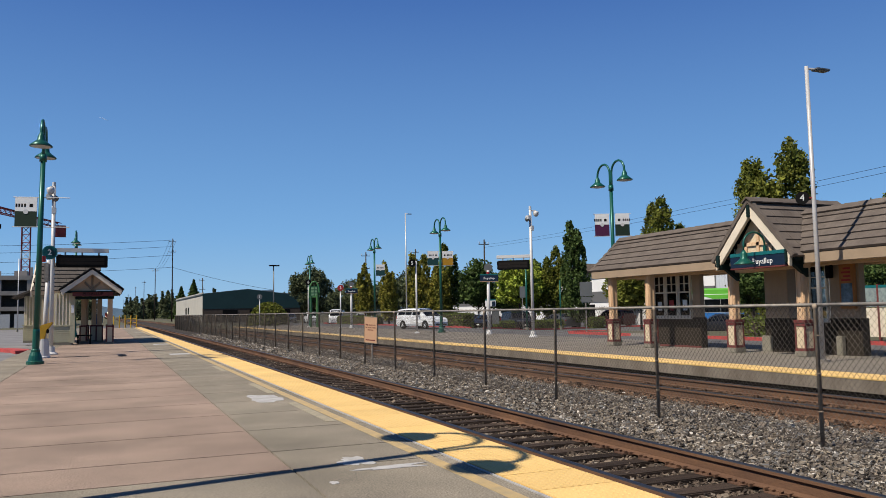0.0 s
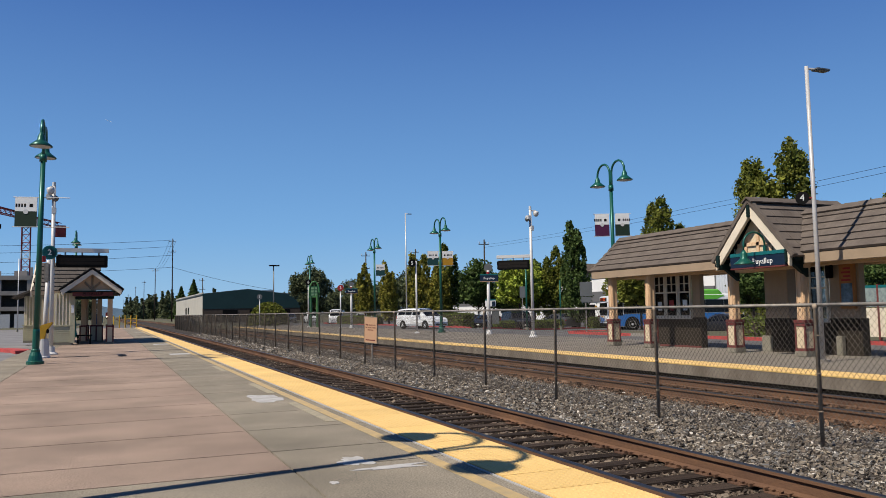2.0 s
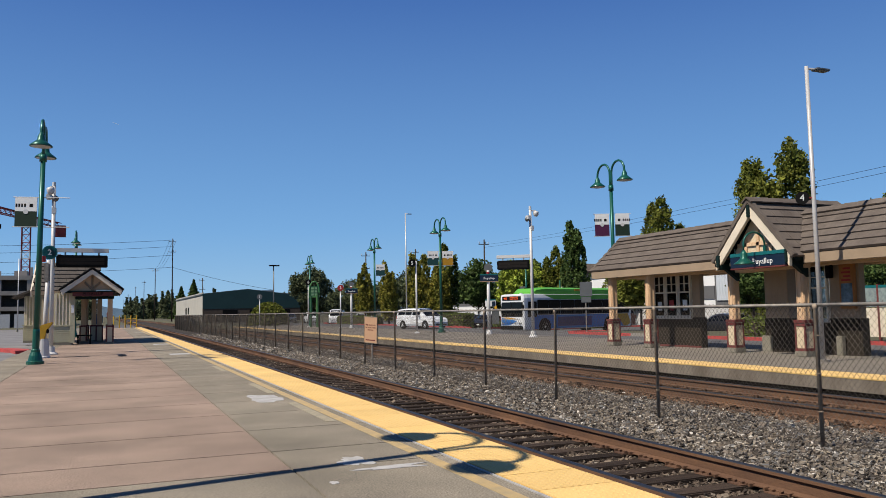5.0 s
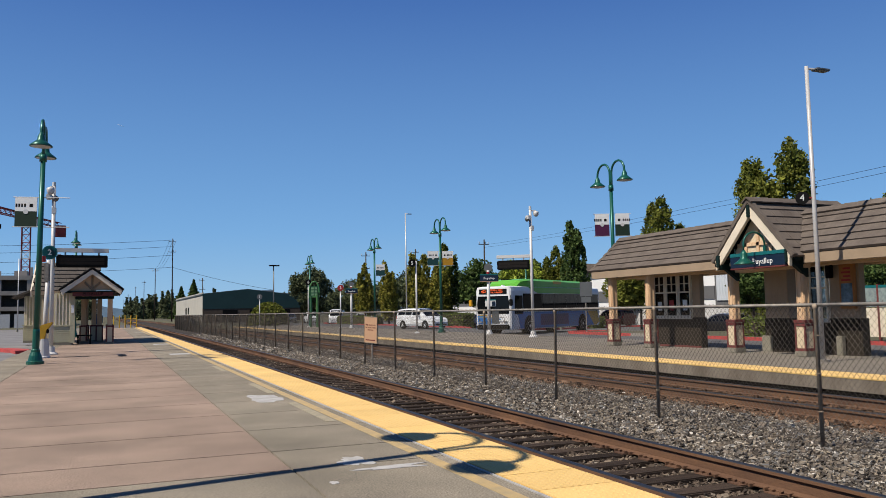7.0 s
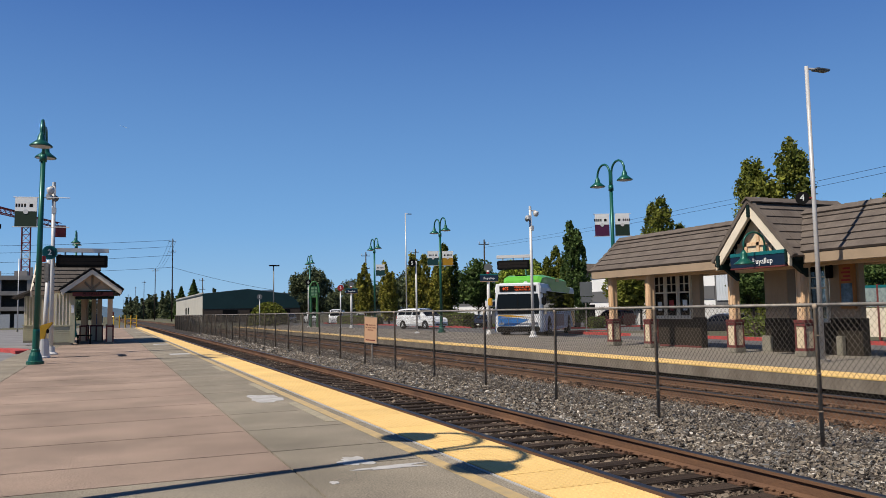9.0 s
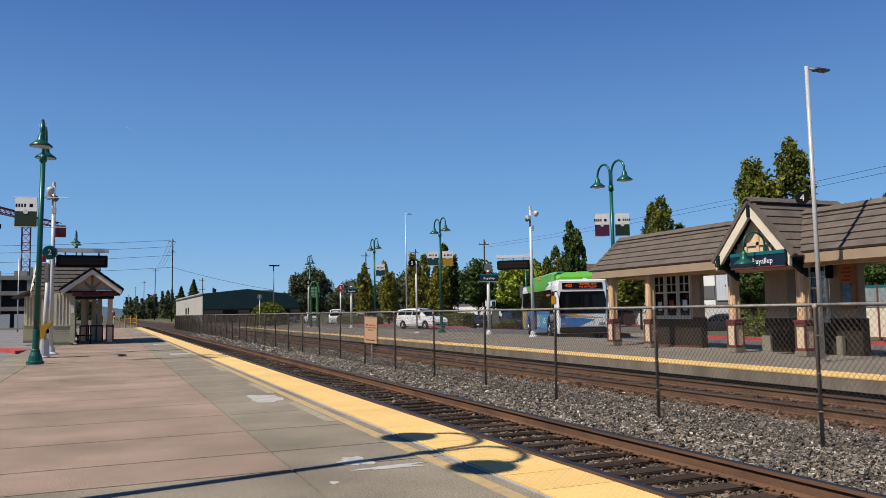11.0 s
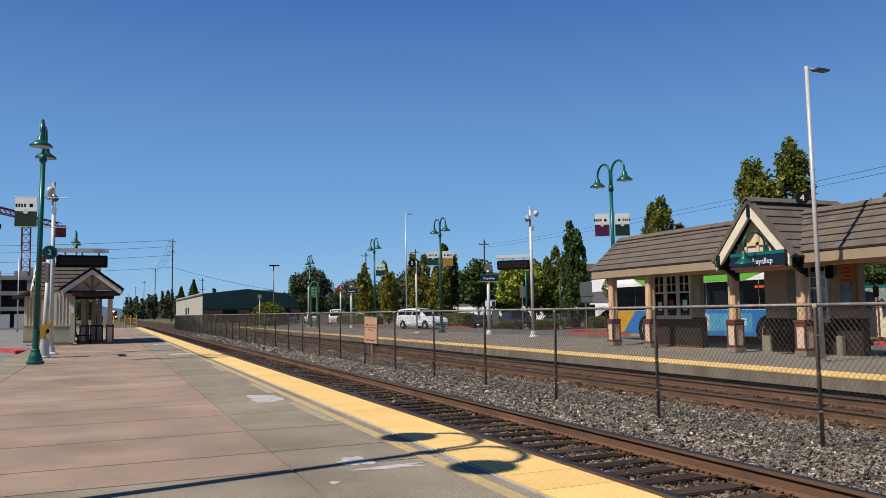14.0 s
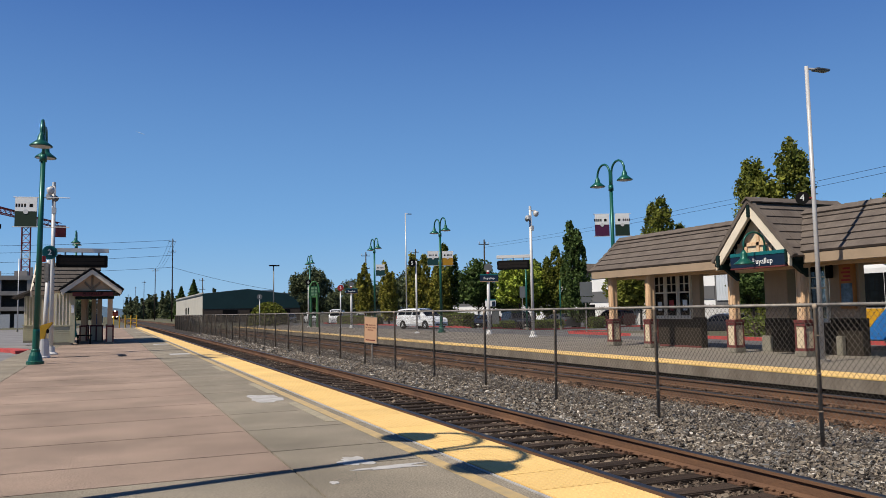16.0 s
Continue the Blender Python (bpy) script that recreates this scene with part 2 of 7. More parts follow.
def box(c, s, bevel=0.0, rz=0.0, bm=None, m=None):
    """Adds a box with its centre at c and the size s."""
    bm = bm or bmesh.new()
    mm = (m or Matrix.Identity(4)) @ pose(*c, 0, 0, rz) @ Matrix.Diagonal((*s, 1))
    g = bmesh.ops.create_cube(bm, size=1, matrix=mm)
    if bevel:
        es = list({e for v in g["verts"] for e in v.link_edges})
        bmesh.ops.bevel(bm, geom=es, offset=bevel, segments=2, affect="EDGES", clamp_overlap=True)
    return bm


def span(x0, x1, y0, y1, z0, z1, bevel=0.0, bm=None):
    return box(((x0 + x1) / 2, (y0 + y1) / 2, (z0 + z1) / 2), (abs(x1 - x0), abs(y1 - y0), abs(z1 - z0)), bevel, 0, bm)


def rod(p0, p1, r0, r1=None, n=12, bm=None, caps=True):
    bm = bm or bmesh.new()
    p0, p1 = Vector(p0), Vector(p1)
    r1 = r0 if r1 is None else r1
    d = p1 - p0
    m = Matrix.Translation((p0 + p1) / 2) @ d.to_track_quat("Z", "Y").to_matrix().to_4x4()
    bmesh.ops.create_cone(bm, cap_ends=caps, segments=n, radius1=r0, radius2=max(r1, 1e-4), depth=d.length, matrix=m)
    return bm


def tube(pts, r, n=8, bm=None):
    """A round bar along points."""
    bm = bm or bmesh.new()
    pts = [Vector(p) for p in pts]
    rings = []
    for i, p in enumerate(pts):
        d = (pts[min(i + 1, len(pts) - 1)] - pts[max(i - 1, 0)]).normalized()
        q = d.to_track_quat("Z", "Y")
        rr = r[i] if isinstance(r, (list, tuple)) else r
        rings.append([bm.verts.new(p + q @ Vector((rr * math.cos(a), rr * math.sin(a), 0))) for a in [2 * math.pi * k / n for k in range(n)]])
    for a, b in zip(rings, rings[1:]):
        for k in range(n):
            bm.faces.new((a[k], a[(k + 1) % n], b[(k + 1) % n], b[k]))
    bm.faces.new(rings[0][::-1])
    bm.faces.new(rings[-1])
    return bm


def lathe(prof, n=20, m=None, bm=None):
    """A turned form from (radius, height) pairs about z."""
    bm = bm or bmesh.new()
    m = m or Matrix.Identity(4)
    rings = [[bm.verts.new(m @ Vector((r * math.cos(2 * math.pi * k / n), r * math.sin(2 * math.pi * k / n), z))) for k in range(n)] for r, z in prof]
    for a, b in zip(rings, rings[1:]):
        for k in range(n):
            bm.faces.new((a[k], a[(k + 1) % n], b[(k + 1) % n], b[k]))
    bm.faces.new(rings[0][::-1])
    bm.faces.new(rings[-1])
    return bm


def prism(poly, a, b, axis="x", bm=None, bevel=0.0):
    """A polygon given in the two other axes, drawn out from a to b along axis."""
    bm = bm or bmesh.new()

    def at(p, t):
        return {"x": (t, p[0], p[1]), "y": (p[0], t, p[1]), "z": (p[0], p[1], t)}[axis]
    va = [bm.verts.new(at(p, a)) for p in poly]
    vb = [bm.verts.new(at(p, b)) for p in poly]
    n = len(poly)
    fs = [bm.faces.new(va), bm.faces.new(vb[::-1])]
    for i in range(n):
        fs.append(bm.faces.new((va[i], vb[i], vb[(i + 1) % n], va[(i + 1) % n])))
    bmesh.ops.recalc_face_normals(bm, faces=fs)
    if bevel:
        es = list({e for f in fs for e in f.edges})
        bmesh.ops.bevel(bm, geom=es, offset=bevel, segments=2, affect="EDGES", clamp_overlap=True)
    return bm


def words(text, size, material, parent, m, name="lettering", depth=0.006, align="CENTER"):
    """Raised letters in the built-in font, lying in the plane of m (x to the right, y up)."""
    cu = bpy.data.curves.new(name, "FONT")
    cu.body, cu.size, cu.extrude, cu.align_x, cu.align_y = text, size, depth, align, "CENTER"
    cu.resolution_u = 2
    tmp = bpy.data.objects.new("tmp", cu)
    scene.collection.objects.link(tmp)
    me = bpy.data.meshes.new_from_object(tmp.evaluated_get(bpy.context.evaluated_depsgraph_get()))
    bpy.data.objects.remove(tmp)
    me.materials.clear()
    me.materials.append(material)
    ob = new(name, me)
    ob.parent = parent
    ob.matrix_basis = Matrix.Translation(-base_of(parent)) @ m
    return ob


def from_arrays(name, verts, faces, material):
    me = bpy.data.meshes.new(name)
    me.vertices.add(len(verts))
    me.vertices.foreach_set("co", np.asarray(verts, dtype=np.float32).ravel())
    k = faces.shape[1]
    me.loops.add(faces.size)
    me.loops.foreach_set("vertex_index", faces.astype(np.int32).ravel())
    me.polygons.add(len(faces))
    me.polygons.foreach_set("loop_start", np.arange(0, faces.size, k, dtype=np.int32))
    me.update(calc_edges=True)
    me.shade_flat()
    me.materials.append(material)
    return me


UPRIGHT_X = Matrix(((0, 0, -1, 0), (-1, 0, 0, 0), (0, 1, 0, 0), (0, 0, 0, 1)))  # plane facing -x: text x runs to -y
UPRIGHT_Y = Matrix(((1, 0, 0, 0), (0, 0, -1, 0), (0, 1, 0, 0), (0, 0, 0, 1)))  # plane facing -y: text x runs to +x
rng = np.random.default_rng(7)


def lot(x):
    """The car park falls away gently behind the bus lane."""
    t = min(1.0, max(0.0, (x - 27.5) / 9.0))
    return ROAD - 0.4 * t * t * (3 - 2 * t)


ROAD = -0.15

# ---- ground, platforms and road ----
EDGE, FAR_EDGE = 3.73, 12.79      # platform edges
RAIL_TOP = -0.23
BED = -0.43


def ground():
    xs = [-700, -40, 3.3, 3.6, 13.3, 13.6, 37, 1500]
    zs = [ROAD - 0.03, ROAD - 0.03, ROAD - 0.03, BED - 0.2, BED - 0.2, ROAD - 0.03, ROAD - 0.45, ROAD - 0.45]
    bm = bmesh.new()
    ys = [-120, 0, 60, 140, 400, 3000]
    g = [[bm.verts.new((x, y, z)) for x, z in zip(xs, zs)] for y in ys]
    for a, b in zip(g, g[1:]):
        for i in range(len(xs) - 1):
            bm.faces.new((a[i], a[i + 1], b[i + 1], b[i]))
    solo("ground", bm, M_GROUND, "dry brownish ground reaching to the horizon", "ground", "structure")


ground()


def sheet(name, x0, x1, y0, y1, z, material, label, thick=0.02):
    return solo(name, span(x0, x1, y0, y1, z - thick, z), material, label, name.split("_")[0], "structure")


bm_road = bmesh.new()
cols = [20.9, 27.5, 29, 30.5, 32, 33.5, 35, 36.5, 72]
ring_a, ring_b = [[bm_road.verts.new((x, y, lot(x) + 0.004)) for x in cols] + [bm_road.verts.new((x, y, lot(x) - 0.02)) for x in reversed(cols)] for y in (-60, 150)]
for i in range(len(ring_a)):
    j = (i + 1) % len(ring_a)
    bm_road.faces.new((ring_a[i], ring_a[j], ring_b[j], ring_b[i]))
bmesh.ops.recalc_face_normals(bm_road, faces=bm_road.faces)
solo("road", bm_road, M_ASPH, "grey asphalt bus loop and car park behind the platform", "road", "structure")
sheet("car_park", -60, -3.2, -40, 120, ROAD + 0.002, M_LOT, "grey asphalt car park beside the platform")


def near_platform():
    y0, y1 = -8.0, 104.0
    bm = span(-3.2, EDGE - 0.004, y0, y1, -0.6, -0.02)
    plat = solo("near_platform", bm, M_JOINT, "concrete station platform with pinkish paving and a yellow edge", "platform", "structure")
    # saw-cut slabs: pinkish field, grey border by the edge, grey strip at the back
    joints = [-8.0, -5.0, -2.0, 0.9, 4.0, 7.13, 8.14, 9.72, 11.39]
    while joints[-1] < y1 - 1.65:
        joints.append(joints[-1] + 1.62)
    joints.append(y1)
    shared = {}

    def slab(xa, xb, ya, yb, material):
        key = (round(xb - xa, 2), round(yb - ya, 2), material.name)
        if key not in shared:
            b = span(-(xb - xa) / 2 + 0.004, (xb - xa) / 2 - 0.004, -(yb - ya) / 2 + 0.008, (yb - ya) / 2 - 0.008, -0.02, 0, 0.005)
            shared[key] = mesh_of("slab", b, material)
        piece("slab", shared[key], plat, pose((xa + xb) / 2, (ya + yb) / 2, 0))
    for a, b in zip(joints, joints[1:]):
        pink = a > 7.0
        slab(-2.15, 1.52, a, b, M_PINK if pink else M_GREYC)
        slab(1.52, 2.98, a, b, M_GREYC)
        slab(-3.2, -2.15, a, b, M_GREYC)
    # painted and worn stripes
    part("yellow_line", span(2.73, 2.855, y0, y1, 0, 0.004), M_YLINE, plat)
    part("edge_strip", span(2.990, 3.010, y0, y1, -0.02, 0.004), M_WPAINT, plat)
    # tactile tiles
    tile = span(-0.345, 0.345, -0.302, 0.302, -0.02, 0.004, 0.003)
    flat = mesh_of("tactile_tile", tile, M_TACT)
    tile = span(-0.345, 0.345, -0.302, 0.302, -0.02, 0.004, 0.003)
    for i in range(12):
        for j in range(10):
            bmesh.ops.create_cone(tile, cap_ends=True, segments=6, radius1=0.014, radius2=0.008, depth=0.004, matrix=pose(-0.315 + i * 0.0573, -0.27 + j * 0.06, 0.006))
    domed = mesh_of("tactile_tile", tile, M_TACT)
    y = -7.7
    while y < y1:
        piece("tactile_tile", domed if 3 < y < 26 else flat, plat, pose(3.381, y, 0.0))
        y += 0.61
    return plat


PLAT = near_platform()


def blob_patch(name, cx, cy, rx, ry, material, label, seed, z=0.004, ragged=0.25):
    r = random.Random(seed)
    bm = bmesh.new()
    n = 36
    ph = [r.uniform(0, 6.28) for _ in range(4)]
    vs = []
    for k in range(n):
        a = 2 * math.pi * k / n
        q = 1 + ragged * (math.sin(3 * a + ph[0]) * 0.4 + math.sin(5 * a + ph[1]) * 0.3 + math.sin(9 * a + ph[2]) * 0.2 + math.sin(14 * a + ph[3]) * 0.15)
        ca, sa = math.cos(a), math.sin(a)
        w = 1 / max(abs(ca), abs(sa)) ** 0.7
        vs.append(bm.verts.new((cx + rx * ca * q * w, cy + ry * sa * q * w, z)))
    f = bm.faces.new(vs)
    e = bmesh.ops.extrude_face_region(bm, geom=[f])
    bmesh.ops.translate(bm, verts=[v for v in e["geom"] if isinstance(v, bmesh.types.BMVert)], vec=(0, 0, -0.003))
    bmesh.ops.recalc_face_normals(bm, faces=bm.faces)
    return part(name, bm, material, PLAT, label)


blob_patch("repair_patch", 2.38, 13.25, 0.24, 0.58, M_WPAINT, "pale repair patch", 3)
blob_patch("paint_patch", 2.12, 7.25, 0.13, 0.20, M_WPAINT, "splash of pale paint", 5, ragged=0.5)
blob_patch("paint_patch", 2.34, 6.83, 0.28, 0.075, M_WPAINT, "splash of pale paint", 6, ragged=0.5)
blob_patch("paint_patch", 1.71, 6.42, 0.035, 0.05, M_WPAINT, "spot of pale paint", 8)
blob_patch("drain_cover", -1.0, 30.65, 0.42, 0.16, M_BLACK, "dark metal drain cover", 11, 0.006, 0.02)
blob_patch("drain_cover", 0.47, 30.5, 0.14, 0.75, M_BLACK, "dark metal drain cover", 12, 0.006, 0.02)
for ya, yb in ((10.0, 12.4), (14.1, 16.2), (20.2, 22.4)):
    part("worn_dash", span(2.57, 2.70, ya, yb, 0, 0.005), M_DASH, PLAT, "worn beige strip")
for ya in (29.6, 40.6, 55.7, 70.0):
    part("painted_bar", span(2.02, 2.72, ya, ya + 1.0, 0, 0.004), M_WPAINT, PLAT, "white painted bar")


def far_platform():
    y0, y1 = -10.0, 92.0
    plat = solo("far_platform", span(FAR_EDGE + 0.02, 20.9, y0, y1, -0.26, -0.02), M_FACE, "grey concrete platform with a stained face and yellow edge", "platform", "structure")
    # recess under the slab: the near-black joint colour deepens its shade
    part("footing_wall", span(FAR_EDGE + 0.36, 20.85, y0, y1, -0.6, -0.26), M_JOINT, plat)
    sh = {}
    xs = [13.72, 16.1, 18.5, 20.9]
    y = y0
    while y < y1 - 0.1:
        for a, b in zip(xs, xs[1:]):
            k = round(b - a, 2)
            if k not in sh:
                sh[k] = mesh_of("slab", span(-k / 2 + 0.005, k / 2 - 0.005, -1.27, 1.27, -0.02, 0, 0.004), M_FARC)
            piece("slab", sh[k], plat, pose((a + b) / 2, y + 1.275, 0))
        y += 2.55
    tile = mesh_of("tactile_tile", span(-0.455, 0.455, -0.302, 0.302, -0.02, 0.006, 0.003), M_TACT)
    y = y0 + 0.31
    while y < y1:
        piece("tactile_tile", tile, plat, pose(13.255, y, 0))
        y += 0.61
    return plat


FAR_PLAT = far_platform()


# ---- tracks ----
def rail_mesh(length):
    prof = [(-0.075, 0), (0.075, 0), (0.075, 0.012), (0.012, 0.03), (0.009, 0.125), (0.036, 0.14), (0.036, 0.172), (0.03, 0.18), (-0.03, 0.18), (-0.036, 0.172), (-0.036, 0.14), (-0.009, 0.125), (-0.012, 0.03), (-0.075, 0.012)]
    bm = prism(prof, 0, length, "y")
    for f in bm.faces:
        c = f.calc_center_median()
        if c.z > 0.171 and abs(f.normal.y) < 0.5:
            f.material_index = 1
    return mesh_of("rail", bm, [M_RUST, M_HEAD])


RAIL_ME = rail_mesh(24.0)


def bend(y):
    """The line swings slightly to the left in the distance."""
    return -2.9e-5 * max(0, y - 150) ** 2


def track(xn, xf, label):
    t = thing("railway_track", ((xn + xf) / 2, 0, BED), label, "railway track", "station tracks", "structure")
    for x in (xn, xf):
        for k in range(-1, 32):
            ya = k * 24.0 - 6
            piece("rail", RAIL_ME, t, pose(x + bend(ya), ya, RAIL_TOP - 0.18, 0, 0, -math.degrees(math.atan2(bend(ya + 24) - bend(ya), 24))))
    cx = (xn + xf) / 2
    tie = mesh_of("tie", span(-1.3, 1.3, -0.115, 0.115, -0.16, 0, 0.012), M_TIE)
    r = random.Random(xn)
    bm = bmesh.new()
    y = -2.0
    n = 0
    while y < 140:
        zj = BED + 0.012 + r.uniform(-0.008, 0.012)
        if n < 300:
            piece("tie", tie, t, pose(cx + r.uniform(-0.05, 0.05), y, zj, 0, 0, r.uniform(-1.2, 1.2)))
        n += 1
        if y < 60:
            for x in (xn, xf):
                box((x, y, RAIL_TOP - 0.184), (0.34, 0.19, 0.014), 0, 0, bm)
                for sx in (-0.105, 0.105):
                    for sy in (-0.06, 0.05):
                        box((x + sx, y + sy + r.uniform(-0.01, 0.01), RAIL_TOP - 0.168), (0.04, 0.024, 0.026), 0, r.uniform(-15, 15), bm)
                # rail anchors beside the tie
                for sy in (-0.15, 0.15):
                    box((x - 0.085, y + sy, RAIL_TOP - 0.172), (0.06, 0.022, 0.03), 0, r.uniform(-8, 8), bm)
        y += 0.495
    o = part("spikes_and_plates", bm, M_RUST, t)
    tagged(o, kind="stuff")
    return t


track(4.50, 6.005, "railway track of rusty rails on dark timber ties")
track(10.38, 11.885, "far railway track of rusty rails beside the platform")


def ballast():
    def zbed(x):
        # shoulders fall from the ties, with a low ridge at the fence
        return BED + 0.0 + 0.10 * np.exp(-((x - 8.1) / 1.0) ** 2) - 0.03 * (np.abs(x - 5.25) < 0.7) - 0.03 * (np.abs(x - 11.1) < 0.7)
    nx, ny = 46, 220
    xs = np.linspace(3.74, 12.8, nx)
    ys = np.concatenate([np.linspace(-6, 60, 160), np.linspace(61, 760, ny - 160)])
    X, Y = np.meshgrid(xs, ys)
    Z = zbed(X) - 0.02 + rng.normal(0, 0.008, X.shape)
    v = np.stack([X, Y, Z], -1).reshape(-1, 3)
    i = np.arange((ny - 1) * nx).reshape(ny - 1, nx)[:, :-1].ravel()
    f = np.stack([i, i + 1, i + nx + 1, i + nx], 1)
    bed = new("ballast_bed", from_arrays("ballast_bed", v, f, M_BALLAST))
    tagged(bed, "grey crushed stone ballast bed under the tracks", "ballast", "", "structure")
    # loose stones
    cube = np.array([(x, y, z) for z in (-1, 1) for y in (-1, 1) for x in (-1, 1)]) * 0.72
    cuf = np.array([(0, 2, 3), (0, 3, 1), (4, 5, 7), (4, 7, 6), (0, 1, 5), (0, 5, 4), (2, 6, 7), (2, 7, 3), (0, 4, 6), (0, 6, 2), (1, 3, 7), (1, 7, 5)])

    def stones(name, n, x0, x1, y0, y1, size, material, label):
        x = rng.uniform(x0, x1, n)
        y = y0 + (y1 - y0) * rng.uniform(0, 1, n) ** 1.35
        s = size * np.exp(rng.normal(0, 0.28, n)) * (1 + 0.35 * (y - y0) / (y1 - y0))
        sc = s[:, None] * rng.uniform(0.4, 1.45, (n, 3)) * np.array([1.1, 0.95, 0.7])
        vv = cube[None] * (1 + rng.uniform(-0.6, 0.35, (n, 8, 1))) + rng.normal(0, 0.2, (n, 8, 3))
        a, b = rng.uniform(0, 6.28, n), rng.normal(0, 0.6, n)
        vv = vv * sc[:, None]
        ca, sa, cb, sb = np.cos(a)[:, None], np.sin(a)[:, None], np.cos(b)[:, None], np.sin(b)[:, None]
        px, py, pz = vv[..., 0], vv[..., 1] * cb - vv[..., 2] * sb, vv[..., 1] * sb + vv[..., 2] * cb
        w = np.stack([px * ca - py * sa, px * sa + py * ca, pz], -1)
        z = zbed(x) + rng.uniform(-0.012, 0.022, n)
        w += np.stack([x, y, z], -1)[:, None]
        f = (cuf[None] + 8 * np.arange(n)[:, None, None]).reshape(-1, 3)
        ob = new(name, from_arrays(name, w.reshape(-1, 3), f, material))
        tagged(ob, label, "ballast", "", "stuff")
    stones("ballast_stones", 112000, 6.1, 9.9, 3.5, 36, 0.0195, M_STONE, "loose grey crushed stones between the tracks")
    stones("ballast_stones", 16000, 6.1, 9.9, 36, 75, 0.036, M_STONE, "loose grey crushed stones between the tracks")
    stones("ballast_stones", 26000, 4.56, 5.95, 3.5, 40, 0.019, M_TRACKST, "brownish crushed stones between the rails")
    stones("ballast_stones", 14000, 9.6, 12.6, 5, 45, 0.036, M_RUSTST, "rust-stained crushed stones along the far track")


ballast()


# ---- chain-link fence between the tracks ----
def fence():
    x, y0, step, zt, zb = 7.82, 7.09 - 3.05, 3.05, 1.37, -0.36
    n = 34
    f = thing("fence", (x, y0, zb), "weathered chain-link fence with grey steel posts between the tracks", "fence")
    # wire diamonds of one bay, as straight wires in two crossing layers, with cut ends above the rail
    p = 0.0763
    h = zt - zb
    slope = 1.18
    verts, faces = [], []
    for lay, sgn in ((0.004, 1), (-0.004, -1)):
        k = -int(h / slope / p) - 2
        while k * p < step + h / slope + p:
            ya = k * p
            # y = ya + sgn * (z) / slope
            za, zc = 0.05, h + 0.035
            a0, a1 = (ya + za / slope, ya + zc / slope) if sgn > 0 else (ya - za / slope, ya - zc / slope)
            lo, hi = 0.0, 1.0
            for bound, want in ((0.0, 1), (step, -1)):
                d = a1 - a0
                t = (bound - a0) / d
                if (want > 0) == (d > 0):
                    lo = max(lo, t)
                else:
                    hi = min(hi, t)
            if hi - lo > 0.004:
                q0 = np.array([lay, a0 + (a1 - a0) * lo, za + (zc - za) * lo])
                q1 = np.array([lay, a0 + (a1 - a0) * hi, za + (zc - za) * hi])
                r = 0.0027
                side = np.array([0, 0.76, -0.65 * sgn]) * r
                b = len(verts)
                for q in (q0, q1):
                    verts += [q + np.array([r, 0, 0]), q + side, q - np.array([r, 0, 0]), q - side]
                for i in range(4):
                    faces.append((b + i, b + (i + 1) % 4, b + 4 + (i + 1) % 4, b + 4 + i))
            k += 1
    bay = from_arrays("wire_mesh", np.array(verts), np.array(faces), M_WIRE)
    post = mesh_of("post", lathe([(0.025, 0), (0.025, 1.70), (0.034, 1.71), (0.034, 1.745), (0.02, 1.765)], 10), M_FPOST, True)
    rail = mesh_of("top_rail", rod((0, 0, 0), (0, step, 0), 0.021, n=8), M_GALV, True)
    r = random.Random(4)
    for k in range(n):
        y = y0 + k * step
        lift = 0.03 * math.sin(k * 0.9 + 1) + (0.05 if k > 12 else 0) * math.sin(k * 0.5)
        piece("post", post, f, pose(x, y, zb - 0.02 + min(lift, 0), r.uniform(-0.5, 0.5), r.uniform(-0.5, 0.7)))
        piece("top_rail", rail, f, pose(x, y, zt))
        piece("wire_mesh", bay, f, pose(x + 0.03, y, zb))
    # band ties
    band = mesh_of("tie_band", lathe([(0.031, 0), (0.031, 0.012)], 8), M_FPOST)
    for k in range(0, 14):
        for z in (0.1, 0.55, 1.0):
            piece("tie_band", band, f, pose(x, y0 + k * step, z))
    # warning board on the fence
    s = thing("warning_sign", (7.72, 24.3, -0.38), "peach-coloured board with red-brown warning text on the fence", "sign")
    m = Matrix.Translation((7.70, 24.33, 0.81)) @ pose(0, 0, 0, 0, 0, 18.4) @ UPRIGHT_X @ pose(0, 0, 0, 0, 0, -2.5)
    part("board", box((0, 0, 0), (0.66, 0.80, 0.02), 0.004, 0, None, m), M_SALMON, s)
    ed = bmesh.new()
    for u, v, du, dv in ((0.34, 0, 0.02, 0.84), (-0.34, 0, 0.02, 0.84), (0, 0.41, 0.66, 0.02), (0, -0.41, 0.66, 0.02)):
        box((u, v, 0.003), (du, dv, 0.03), 0.003, 0, ed, m)
    part("edge_trim", ed, M_FPOST, s)
    part("post", rod((7.74, 24.33, -0.40), (7.74, 24.33, 1.26), 0.025), M_GALV, s)
    words("High speed trains\ncan travel in both\ndirections", 0.078, M_MAROON, s, m @ pose(0, 0.08, 0.012), depth=0.002)
    part("arrow", box((0, -0.32, 0.013), (0.5, 0.03, 0.004), 0, 0, None, m), M_MAROON, s)


fence()


